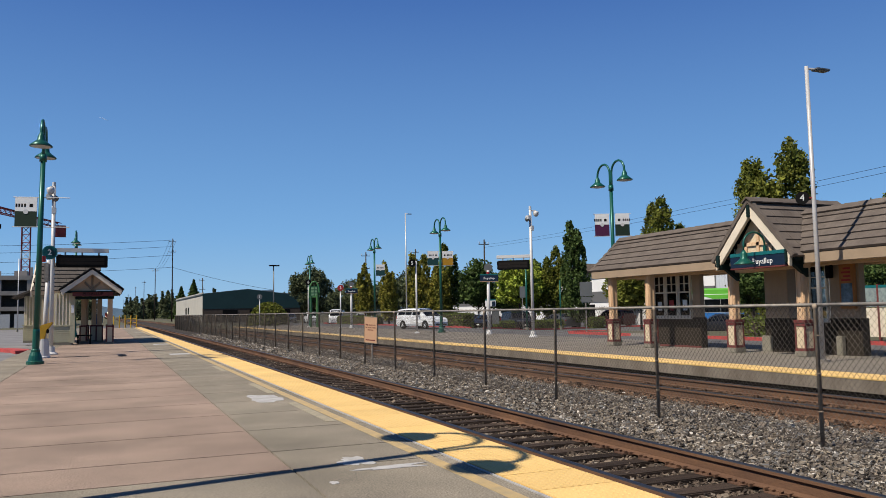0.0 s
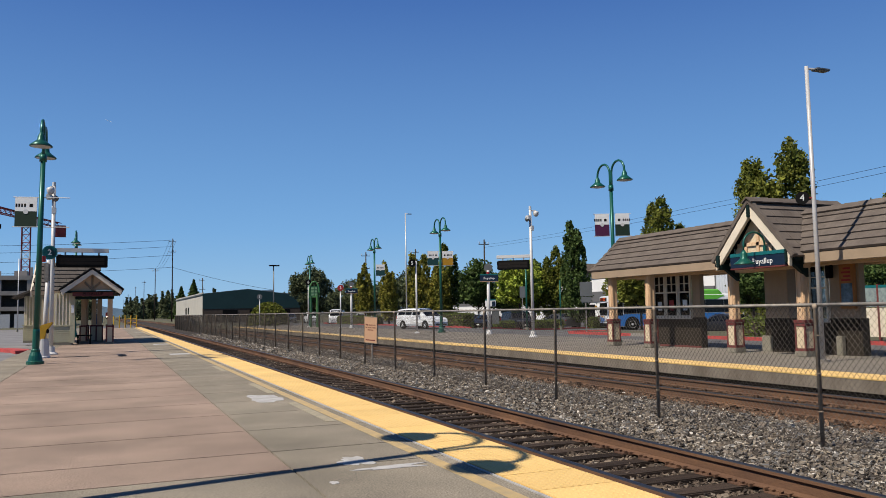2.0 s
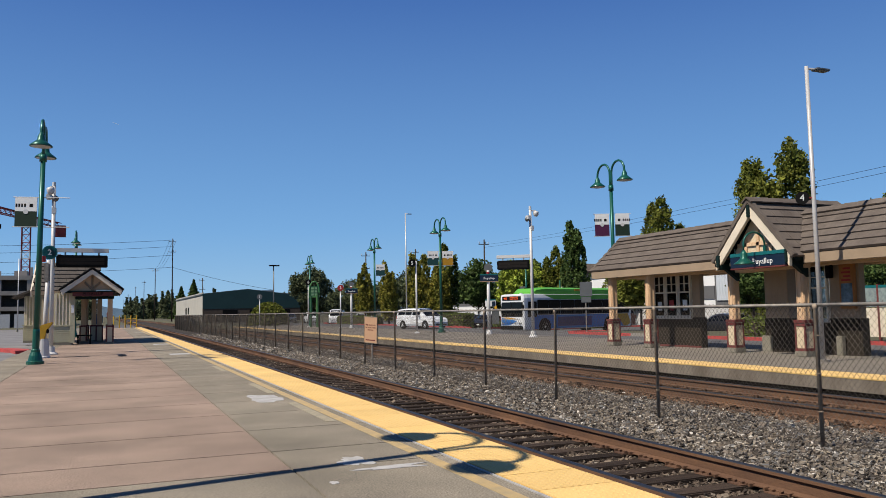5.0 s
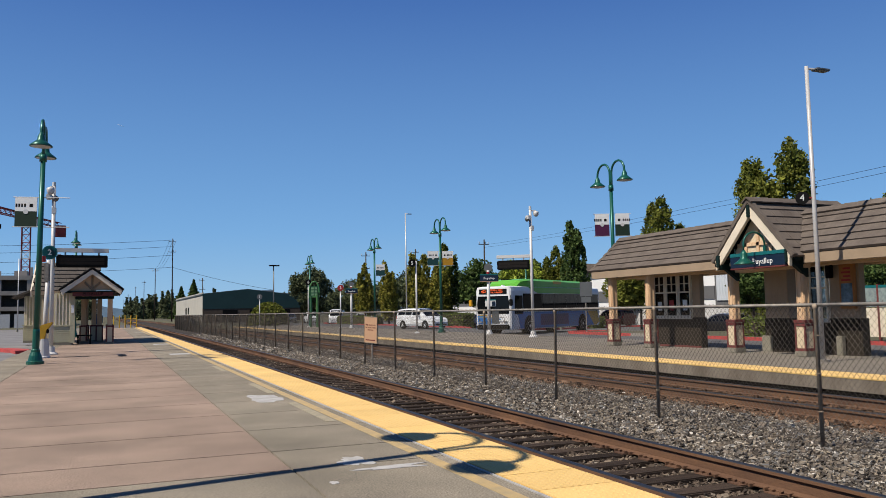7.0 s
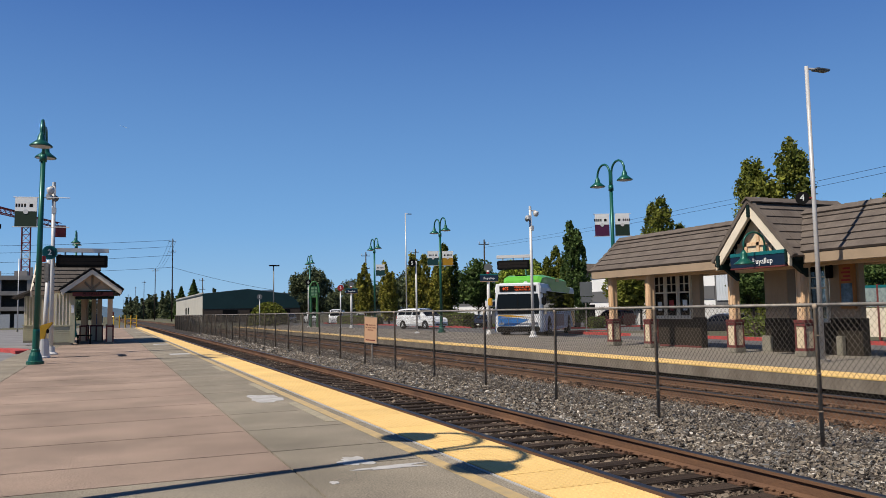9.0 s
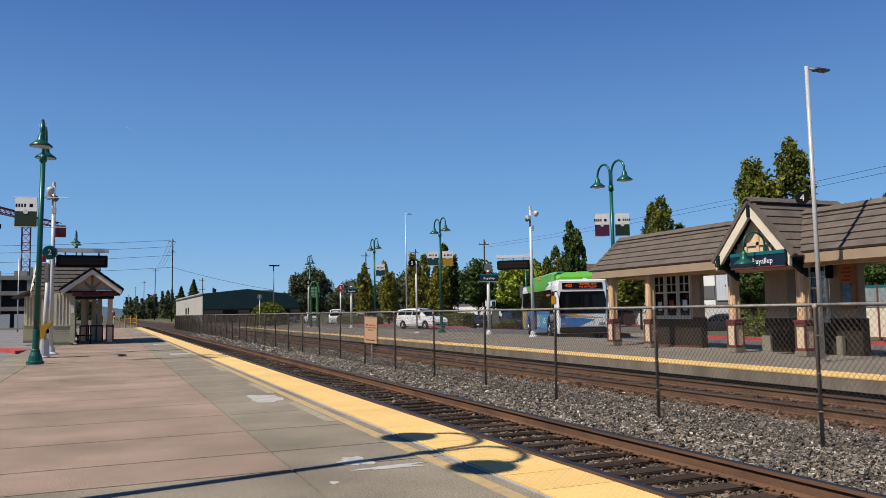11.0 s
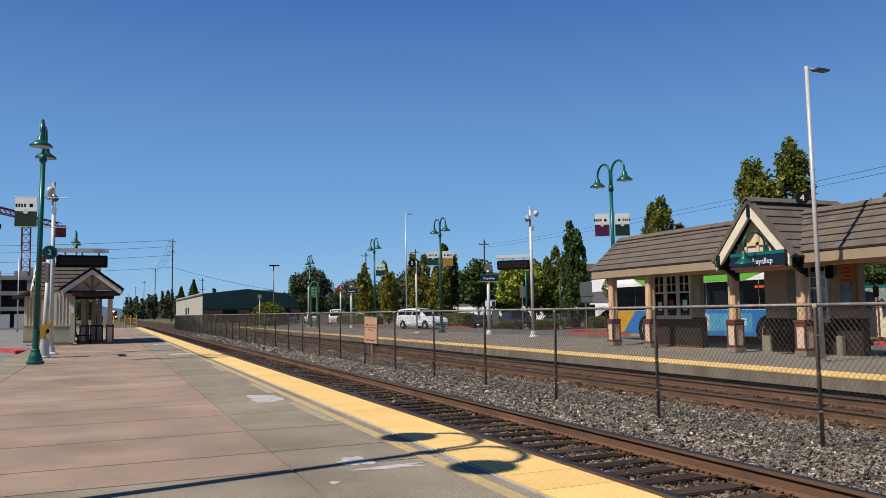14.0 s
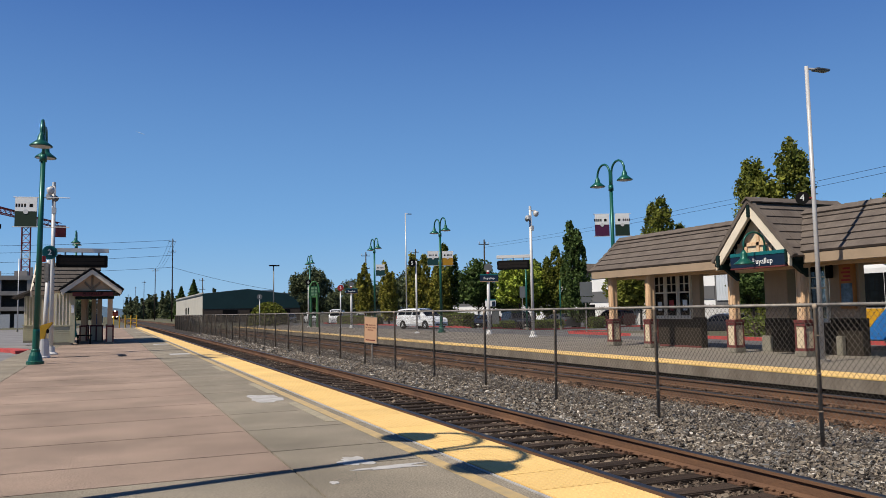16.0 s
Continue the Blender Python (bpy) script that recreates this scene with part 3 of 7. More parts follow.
# ---- roofs ----
def tiled_slope(parent, ya, yb, xe, ze, xr, zr, courses, tw, cut=None):
    """Overlapping tiles from the eave (xe, ze) up to the ridge (xr, zr), between ya and yb. cut(x, y): leave a tile out."""
    run = Vector((xr - xe, 0, zr - ze))
    ln = run.length
    ex = ln / courses
    ang = math.atan2(zr - ze, abs(xr - xe))
    sgn = 1 if xr > xe else -1
    key = (round(ex, 3), tw)
    if key not in TILE:
        bm = span(-0.04, ex + 0.05, -tw / 2 + 0.0008, tw / 2 - 0.0008, 0.0, 0.066, 0.002)
        TILE[key] = mesh_of("roof_tile", bm, M_SHINGLE)
    r = random.Random(int(ya * 10))
    for c in range(courses):
        off = (c % 2) * tw / 2
        n = int((yb - ya) / tw + 0.5)
        for k in range(n):
            y = ya + tw / 2 + k * tw + (off if k < n - 1 else 0)
            t = c / courses
            px, pz = xe + run.x * t, ze + run.z * t
            if cut and cut(px + run.x / courses * 0.5, y):
                continue
            tilt = -math.degrees(ang) + 7.0
            m = pose(px, y, pz + 0.012, 0, 0, 0) @ pose(0, 0, 0, 0, 0, 0 if sgn > 0 else 180) @ pose(0, 0, 0, 0, tilt + r.uniform(-0.12, 0.12), 0)
            piece("roof_tile", TILE[key], parent, m)


TILE = {}


def ridge_caps(parent, p0, p1, n):
    p0, p1 = Vector(p0), Vector(p1)
    d = (p1 - p0)
    bm = prism([(-0.17, -0.10), (0, 0.03), (0.17, -0.10), (0.19, -0.07), (0, 0.07), (-0.19, -0.07)], -0.02, d.length / n + 0.03, "y")
    me = mesh_of("ridge_cap", bm, M_SHINGLE)
    q = d.to_track_quat("Y", "Z").to_matrix().to_4x4()
    for k in range(n):
        piece("ridge_cap", me, parent, Matrix.Translation(p0 + d * (k / n)) @ q @ pose(0, 0, 0, 1.5))


# ---- station canopy on the far platform ----
def canopy_post(parent, x, y, zt=2.62):
    """A square timber post on a panelled plinth with a concrete footing."""
    p = part("post", span(x - 0.12, x + 0.12, y - 0.12, y + 0.12, 0.95, zt, 0.012), M_TAN, parent)
    if "batten" not in TILE:
        TILE["batten"] = mesh_of("batten", span(-0.02, 0.02, -0.01, 0.01, 1.0, 2.47, 0.003), M_TAN)
    for dx, dy in ((-0.12, 0), (0, -0.12), (0.12, 0), (0, 0.12)):
        for s in (-0.07, 0.07):
            piece("batten", TILE["batten"], p, pose(x + dx + (s if dx == 0 else 0), y + dy + (s if dy == 0 else 0), 0))
    pl = part("plinth", span(x - 0.158, x + 0.158, y - 0.158, y + 0.158, 0.16, 0.9, 0.01), M_CREAM, parent)
    bm = bmesh.new()
    for sx in (-1, 1):
        for sy in (-1, 1):
            span(x + sx * 0.15 - 0.026, x + sx * 0.15 + 0.026, y + sy * 0.15 - 0.026, y + sy * 0.15 + 0.026, 0.16, 0.9, 0.005, bm)
    span(x - 0.18, x + 0.18, y - 0.18, y + 0.18, 0.14, 0.22, 0.005, bm)
    span(x - 0.18, x + 0.18, y - 0.18, y + 0.18, 0.80, 0.87, 0.005, bm)
    part("frame", bm, M_MAROON, pl)
    part("cap", span(x - 0.195, x + 0.195, y - 0.195, y + 0.195, 0.88, 0.97, 0.015), M_MAROON, parent)
    part("footing", span(x - 0.195, x + 0.195, y - 0.195, y + 0.195, 0.0, 0.15, 0.015), M_CONC, parent)


def sash_window(parent, x, yc, zc, w, h, cols, rows_top):
    """A framed window facing -x with small panes above and a tall pane below."""
    fb = bmesh.new()
    iw, ih = w - 0.12, h - 0.12
    for s in (-1, 1):
        span(x - 0.05, x + 0.03, yc + s * (w / 2 - 0.03) - 0.03, yc + s * (w / 2 - 0.03) + 0.03, zc - h / 2, zc + h / 2, 0, fb)
        span(x - 0.05, x + 0.03, yc - w / 2 + 0.06, yc + w / 2 - 0.06, zc + s * (h / 2 - 0.03) - 0.03, zc + s * (h / 2 - 0.03) + 0.03, 0, fb)
    zs = zc + ih / 2 - ih * 0.42
    span(x - 0.045, x + 0.02, yc - iw / 2, yc + iw / 2, zs - 0.025, zs + 0.025, 0, fb)
    span(x - 0.04, x + 0.015, yc - 0.014, yc + 0.014, zs, zc + ih / 2, 0, fb)
    for j in range(1, rows_top):
        zz = zc + ih / 2 - ih * 0.42 * j / rows_top
        span(x - 0.038, x + 0.013, yc - iw / 2, yc + iw / 2, zz - 0.012, zz + 0.012, 0, fb)
    wdw = part("window", fb, M_TRIM, parent, "cream window frame")
    pw = iw / cols
    pane = None
    split = 0.42
    for i in range(cols):
        ya = yc - iw / 2 + i * pw
        rows = [(zc - ih / 2, zc + ih / 2 - ih * split)] + [(zc + ih / 2 - ih * split * (j + 1) / rows_top, zc + ih / 2 - ih * split * j / rows_top) for j in range(rows_top)]
        for j, (za, zb) in enumerate(rows):
            if j == 0:
                if i % 2 == 0:
                    part("pane", span(x - 0.012, x - 0.008, ya, ya + (2 if cols > 1 else 1) * pw, za, zb - 0.02), M_PANE, wdw)
            else:
                part("pane", span(x - 0.012, x - 0.008, ya + 0.012, ya + pw - 0.012, za + 0.012, zb - 0.012), M_PANE, wdw)
    part("sill", span(x - 0.1, x + 0.02, yc - w / 2 - 0.04, yc + w / 2 + 0.04, zc - h / 2 - 0.06, zc - h / 2, 0.008), M_TRIM, wdw)
    return wdw


def far_canopy():
    c = thing("station_canopy", (17.65, 17, 0), "tan timber station canopy with brown tiled roof and cream gable", "station canopy")
    xe, xr, xb = 16.38, 17.66, 18.94
    ze, zr = 2.70, 3.86
    y0, y1 = 8.5, 24.78
    gy, gh = 16.56, 1.43        # cross gable: middle and half width
    gz = 4.18

    def in_gable(x, y):
        d = abs(y - gy)
        zmain = ze + (zr - ze) * (1 - abs(x - xr) / (xr - xe))
        zg = gz - (gz - 2.62) * d / gh
        return d < gh and zg > zmain + 0.24
    # sheathing under the tiles
    def slab(pts, name, material):
        bm = bmesh.new()
        v = [bm.verts.new(p) for p in pts]
        f = bm.faces.new(v)
        e = bmesh.ops.extrude_face_region(bm, geom=[f])
        bmesh.ops.translate(bm, verts=[q for q in e["geom"] if isinstance(q, bmesh.types.BMVert)], vec=(0, 0, -0.1))
        bmesh.ops.recalc_face_normals(bm, faces=bm.faces)
        return part(name, bm, material, c)
    for xa in (xe, xb):
        slab([(xa, y0, ze), (xr, y0, zr), (xr, y1, zr), (xa, y1, ze)], "roof_deck", M_DKGREEN)
    tiled_slope(c, y0, y1, xe - 0.03, ze, xr, zr, 6, 0.335, in_gable)
    ridge_caps(c, (xr, y0, zr + 0.05), (xr, gy - 0.4, zr + 0.05), 18)
    ridge_caps(c, (xr, gy + 0.4, zr + 0.05), (xr, y1, zr + 0.05), 17)
    # verge tiles on the end
    r0, r1 = Vector((xe - 0.03, y1, ze + 0.02)), Vector((xr, y1, zr + 0.05))
    bm = bmesh.new()
    for k in range(6):
        a = r0.lerp(r1, k / 6)
        b = r0.lerp(r1, (k + 1) / 6)
        rod(a + Vector((0, 0, 0.0)), b + Vector((0, 0, 0.03)), 0.06, 0.075, 6, bm)
    part("verge_tiles", bm, M_SHINGLE, c)
    # eave fascia, soffit and gutter line
    for ya, yb in ((y0, gy - gh - 0.02), (gy + gh + 0.02, y1)):
        part("fascia", span(xe - 0.06, xe, ya, yb, ze - 0.27, ze - 0.02, 0.008), M_FASCIA, c)
    part("fascia", span(xb, xb + 0.06, y0, y1, ze - 0.25, ze - 0.02, 0.008), M_FASCIA, c)
    part("soffit", span(xe, xb, y0, y1 - 0.02, ze - 0.2, ze - 0.14), M_DKGREEN, c)
    part("beam", span(17.0, 17.2, y0, y1 - 0.25, ze - 0.32, ze - 0.2, 0.01), M_TAN, c)
    part("beam", span(18.1, 18.3, y0, y1 - 0.25, ze - 0.32, ze - 0.2, 0.01), M_TAN, c)
    part("gable_end_wall", prism([(xe + 0.1, ze - 0.22), (xb - 0.1, ze - 0.22), (xr, zr - 0.12)], y1 - 0.25, y1 - 0.12, "y"), M_TAN, c)
    # cross gable facing the tracks
    xg, xgb = 16.05, 19.3
    for s in (1, -1):
        ridge_y, foot = gy, gy + s * (gh + 0.02)
        slab([(xg, gy, gz), (xg, foot, 2.6), (xgb, foot, 2.6), (xgb, gy, gz)], "gable_deck", M_DKGREEN)
        # tiles: courses run along x
        n = 7
        ln = math.hypot(gh, gz - 2.6)
        ang = math.degrees(math.atan2(gz - 2.6, gh))
        bm = span(-0.165, 0.165, -0.04, ln / n + 0.05, 0, 0.055, 0.006)
        me = mesh_of("roof_tile", bm, M_SHINGLE)
        for k in range(n):
            t = k / n
            y, z = foot + (gy - foot) * t, 2.6 + (gz - 2.6) * t
            x = xg + 0.165
            while x < xgb:
                piece("roof_tile", me, c, pose(x + (k % 2) * 0.08, y, z + 0.015) @ pose(0, 0, 0, 0, 0, 180 if s > 0 else 0) @ pose(0, 0, 0, ang - 6))
                x += 0.335
        # verge tiles and barge board
        cap = mesh_of("verge_tile", prism([(-0.07, -0.05), (0.07, -0.05), (0.07, 0.08), (-0.07, 0.08)], -0.02, ln / 7 + 0.02, "y", bevel=0.015), M_SHINGLE)
        d = Vector((0, gy - foot, gz - 2.6)).normalized()
        for k in range(7):
            p = Vector((xg - 0.03, foot, 2.62)).lerp(Vector((xg - 0.03, gy, gz + 0.02)), k / 7)
            rot = pose(0, 0, 0, math.degrees(math.atan2(d.z, abs(d.y))) + 2) if d.y > 0 else pose(0, 0, 0, 0, 0, 180) @ pose(0, 0, 0, math.degrees(math.atan2(d.z, abs(d.y))) + 2)
            piece("verge_tile", cap, c, Matrix.Translation(p) @ rot)
        bd = prism([(foot - s * 0.10, 2.655), (gy, gz - 0.05), (gy, gz - 0.40), (foot - s * 0.13, 2.36)], xg - 0.07, xg + 0.03, "x", bevel=0.006)
        part("barge_board", bd, M_TRIM, c)
        br = part("bracket", span(xg - 0.05, xg + 0.62, gy + s * 1.22 - 0.08, gy + s * 1.22 + 0.08, 2.40, 2.56, 0.012), M_DKGREEN, c)
        part("brace", prism([(xg + 0.12, 2.42), (xg + 0.62, 2.42), (xg + 0.62, 2.08)], gy + s * 1.22 - 0.06, gy + s * 1.22 + 0.06, "y"), M_DKGREEN, br)
        part("rafter_tail", span(xg - 0.12, xg + 0.1, gy + s * 1.22 - 0.06, gy + s * 1.22 + 0.06, 2.46, 2.80, 0.01), M_DKGREEN, c)
    ridge_caps(c, (xg - 0.12, gy, gz + 0.07), (xgb, gy, gz + 0.07), 9)
    part("ridge_tail", span(xg - 0.1, xg + 0.1, gy - 0.06, gy + 0.06, gz - 0.42, gz - 0.08, 0.01), M_DKGREEN, c)
    part("gable_wall", prism([(gy - 1.2, 2.5), (gy + 1.2, 2.5), (gy, gz - 0.2)], xg + 0.24, xg + 0.32, "x"), M_CREAM, c)
    bm = bmesh.new()
    for yy in (-0.45, 0.0, 0.45):
        span(xg + 0.2, xg + 0.25, gy + yy - 0.05, gy + yy + 0.05, 2.5, gz - 0.35 - abs(yy) * 1.15, 0, bm)
    span(xg + 0.2, xg + 0.25, gy - 0.75, gy + 0.75, 3.0, 3.1, 0, bm)
    part("gable_batten", bm, M_TAN, c)
    part("lintel", span(xg + 0.45, xg + 0.7, gy - 1.3, gy + 1.3, 2.32, 2.5, 0.01), M_TAN, c)
    # eaves just clear of the posts: the roof's parts grow outwards from the eye
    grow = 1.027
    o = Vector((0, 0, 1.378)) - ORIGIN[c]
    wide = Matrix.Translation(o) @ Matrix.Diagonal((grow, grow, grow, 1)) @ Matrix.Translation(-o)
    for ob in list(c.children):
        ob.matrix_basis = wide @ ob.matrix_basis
    for y in (24.6, 22.42, 18.45, 15.9, 12.2, 9.4):
        canopy_post(c, 17.1, y)
    canopy_post(c, 18.2, 9.4)
    shell = set(c.children)
    # ticket room with three sash windows, and its end wall
    for ya, yb, za, zb in ((20.53, 23.0, 0.0, 1.02), (20.53, 20.9, 1.02, 2.52), (22.84, 23.0, 1.02, 2.52)):
        part("room_wall", span(17.62, 17.8, ya, yb, za, zb, 0.006), M_TAN_SHADE, c, "tan boarded room wall")
    # dark brown paint, its colour deepened to hold the shade under the roof
    part("wainscot", span(17.58, 17.62, 20.53, 23.0, 0.0, 1.02), mat("brown_wainscot", (0.045, 0.036, 0.028), 0.75, 0, 0.1, 3, 40, 0.1, spec=0.08), c, "darker brown lower wall")
    M_WAIN = bpy.data.materials["brown_wainscot"]
    part("wainscot", span(17.58, 17.82, 20.48, 20.525, 0.0, 1.02), M_WAIN, c, "darker brown lower wall")
    part("wainscot", span(17.58, 17.84, 14.53, 14.572, 0.0, 1.0), M_WAIN, c, "darker brown lower wall")
    for y in (22.52, 21.87, 21.22):
        sash_window(c, 17.6, y, 1.75, 0.62, 1.45, 2, 2)
    part("notice", span(17.572, 17.578, 22.4, 22.62, 1.25, 1.55), M_SIGNW, c)
    part("notice", span(17.572, 17.578, 21.78, 22.0, 1.25, 1.6), M_RED, c)
    part("notice", span(17.572, 17.578, 21.1, 21.32, 1.25, 1.6), M_SIGNW, c)
    part("skirt", span(17.55, 17.58, 20.51, 23.02, 0, 0.1), M_MAROON, c)
    # pier beside the passage
    part("pier", span(17.6, 18.4, 16.9, 17.75, 0.55, 2.55, 0.01), M_TAN_SHADE, c)
    part("pier_base", span(17.57, 18.43, 16.87, 17.78, 0.0, 1.0, 0.02), M_WAIN, c)
    part("pier_footing", span(17.5, 17.75, 17.5, 17.85, 0.0, 0.5, 0.02), M_CONC, c)
    # second room with a door, a poster and a bench
    for ya, yb, za, zb in ((14.58, 16.25, 0.0, 0.97), (14.58, 15.5, 0.97, 2.52), (16.14, 16.25, 0.97, 2.52)):
        part("room_wall", span(17.62, 17.82, ya, yb, za, zb, 0.006), M_TAN_SHADE, c, "tan boarded room wall")
    part("wainscot", span(17.58, 17.62, 14.58, 16.25, 0.0, 1.0), mat("brown_wainscot", (0.045, 0.036, 0.028), 0.75, 0, 0.1, 3, 40, 0.1, spec=0.08), c, "darker brown lower wall")
    sash_window(c, 17.6, 15.82, 1.7, 0.62, 1.5, 2, 2)
    part("poster_case", span(17.5, 17.6, 14.64, 15.08, 1.25, 2.4, 0.01), mat("poster_orange", (0.55, 0.22, 0.05), 0.5, 0, 0.1, 3, 20, 0), c, "orange poster")
    part("poster_picture", span(17.49, 17.5, 14.69, 15.03, 1.35, 1.9), mat("poster_picture", (0.20, 0.32, 0.42), 0.5, 0, 0.3, 3, 8, 0, (0.03, 0.04, 0.04)), c, "bluish landscape picture")
    for k in range(4):
        part("text_bar", span(17.485, 17.49, 14.72, 15.00 - 0.06 * (k % 2), 1.96 + 0.1 * k, 2.01 + 0.1 * k), M_RED, c)
    part("wall_lantern", span(17.42, 17.58, 15.3, 15.45, 2.05, 2.4, 0.02), M_BLACK, c)
    part("pier_base", span(17.38, 17.54, 15.0, 15.18, 0.0, 0.55, 0.02), M_CONC, c)
    # the rooms stand well back under the roof, scaled out from the eye
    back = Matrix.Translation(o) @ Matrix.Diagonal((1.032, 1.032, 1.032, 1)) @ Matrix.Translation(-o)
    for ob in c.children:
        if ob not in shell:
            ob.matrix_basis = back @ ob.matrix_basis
    return c


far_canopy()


def gooseneck_sign():
    s = thing("station_sign", (15.98, 16.7, 2.3), "navy station name sign with teal top on the gable", "sign")
    y0, y1 = 15.33, 17.27
    part("panel", span(15.93, 16.03, y0, y1, 2.40, 2.70, 0.008), M_NAVY, s)
    part("top_band", span(15.92, 16.04, y0, y1, 2.70, 2.80, 0.008), M_TEAL, s)
    part("lower_edge", span(15.92, 16.04, y0, y1, 2.36, 2.40, 0.004), M_MAROON, s)
    words("Puyallup", 0.215, M_SIGNW, s, Matrix.Translation((15.925, 16.08, 2.54)) @ UPRIGHT_X, depth=0.003)
    part("hanger", rod((16.05, 15.5, 2.7), (16.05, 15.5, 2.95), 0.02), M_DKGREEN, s)
    part("hanger", rod((16.05, 17.2, 2.7), (16.05, 17.2, 2.95), 0.02), M_DKGREEN, s)
    lamp = thing("gooseneck_lamp", (16.15, 16.2, 2.7), "green gooseneck lamp with bell shade over the sign", "lamp")
    pts = [(16.15, 16.2, 2.75), (16.15, 16.2, 2.98)]
    for k in range(13):
        a = math.pi * k / 12
        pts.append((15.82 + 0.33 * math.cos(a), 16.24 - 0.04 * math.cos(a), 2.98 + 0.34 * math.sin(a)))
    pts.append((15.49, 16.28, 2.82))
    part("neck", tube(pts, 0.028, 10), M_GREEN, lamp, smooth=True)
    part("sleeve", rod((16.15, 16.2, 2.7), (16.15, 16.2, 2.95), 0.05), M_GREEN, lamp)
    part("shade", lathe([(0.27, 0.0), (0.265, 0.02), (0.15, 0.11), (0.09, 0.18), (0.09, 0.28), (0.06, 0.33), (0.03, 0.38)], 24, pose(15.49, 16.28, 2.46)), M_GREEN, lamp, smooth=True)
    # sign and lamp grow outwards from the eye along with the roof
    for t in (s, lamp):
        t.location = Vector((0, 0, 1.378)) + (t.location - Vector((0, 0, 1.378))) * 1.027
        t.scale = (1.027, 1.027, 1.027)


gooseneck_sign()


# ---- lamps, masts and signs ----
def turned(bm, m):
    bmesh.ops.transform(bm, matrix=m, verts=bm.verts)
    return bm


def twin_lamp(loc, banners=(), group="green station lamps", label="tall green twin-headed station lamp post", along=90.0, hang=0.0, low=0.0, spare=False):
    """Two bell heads on hooped arms; the arms spread along the given bearing."""
    t = thing("street_lamp", loc, label, "lamp post", group, local=True)
    t.rotation_euler = (0, 0, radians(along))
    part("base", lathe([(0.25, 0), (0.25, 0.09), (0.20, 0.11), (0.17, 0.26), (0.125, 0.36), (0.125, 0.42), (0.10, 0.45), (0.10, 0.98), (0.088, 1.04)], 16), M_GREEN, t, smooth=False)
    part("pole", rod((0, 0, 1.0), (0, 0, 6.25), 0.085, 0.07, 16), M_GREEN, t, smooth=True)
    part("collar", rod((0, 0, 6.12), (0, 0, 6.34), 0.105, 0.1, 16), M_GREEN, t, smooth=True)
    for s in (-1, 1):
        pts = [(0.045 * s, 0, 6.15), (0.06 * s, 0, 6.6)]
        for k in range(15):
            a = math.pi * (1 - k / 14)
            pts.append((s * (0.50 + 0.44 * math.cos(a)), 0, 6.82 + 0.45 * math.sin(a)))
        pts.append((s * 0.94, 0, 6.76))
        part("arm", tube(pts, 0.045, 8), M_GREEN, t, smooth=True)
        hd = part("shade", lathe([(0.31, 0.0), (0.315, 0.03), (0.19, 0.13), (0.11, 0.2), (0.10, 0.3), (0.065, 0.36), (0.045, 0.42)], 20, pose(s * 0.94, 0, 6.40)), M_GREEN, t, smooth=True)
        part("lens", lathe([(0.1, 0), (0.26, 0.03), (0.27, 0.04)], 16, pose(s * 0.94, 0, 6.36)), M_WHITEP, hd)
    for side, top, bottom, w in banners:
        bm = span(0.12 * side, (0.12 + w) * side, -0.012, 0.012, 4.28 - low, 5.15 - low)
        bmesh.ops.rotate(bm, verts=bm.verts, cent=(0, 0, 0), matrix=Matrix.Rotation(radians(hang), 3, "Z"))
        b = part("banner", bm, bottom, t)
        turn_b = Matrix.Rotation(radians(hang), 4, "Z")
        part("banner_top", turned(span(0.12 * side, (0.12 + w) * side, -0.016, 0.016, 4.74 - low, 5.16 - low), turn_b), top, b, "white upper half with small marks")
        mk = bmesh.new()
        for sy in (-1, 1):
            for k, (u, v, ww) in enumerate(((0.16, 4.92, 0.1), (0.34, 4.92, 0.05), (0.42, 4.92, 0.05), (0.50, 4.92, 0.05), (0.58, 4.92, 0.05))):
                span((0.12 + u) * side - ww / 2, (0.12 + u) * side + ww / 2, sy * 0.018 - 0.002, sy * 0.018 + 0.002, v - 0.05 - low, v + 0.05 - low, 0, mk)
        part("logo_bars", turned(mk, turn_b), M_BLACK, b)
        mk = lathe([(0.075, 0), (0.075, 0.045)], 14, pose((0.12 + w / 2) * side, 0.022, 4.73 - low, 90))
        part("emblem", turned(mk, turn_b), M_WHITEP, b)
        for z in (4.27 - low, 5.17 - low):
            if spare:
                part("banner_arm", turned(rod((-0.05 * side, 0, z), (-(0.2 + w) * side, 0, z), 0.014, n=6), turn_b), M_WHITEP, t)
            part("banner_arm", turned(rod((0.05 * side, 0, z), ((0.18 + w) * side, 0, z), 0.014, n=6), turn_b), M_WHITEP, t)
    return t


M_BW = mat("white_banner", (1.0, 1.0, 0.98), 0.8, 0, 0.05, bump=0)
M_BG = mat("dark_green_banner", (0.012, 0.034, 0.02), 0.8, 0, 0.05, bump=0)
M_BP = mat("purple_banner", (0.085, 0.01, 0.06), 0.8, 0, 0.05, bump=0)
M_BT = mat("teal_banner", (0.008, 0.06, 0.065), 0.8, 0, 0.05, bump=0)
M_BO = mat("amber_banner", (0.55, 0.28, 0.02), 0.8, 0, 0.05, bump=0)
twin_lamp((-2.0, 26.77, 0), [(-1, M_BW, M_BG, 0.62)], label="tall green twin lamp post with white and green banner", along=90, hang=-104, low=0.15, spare=True).rotation_euler.rotate_axis("X", radians(0.9))
twin_lamp((-1.86, 6.40, 0), along=90)
twin_lamp((-2.12, 60.2, 0), along=90)
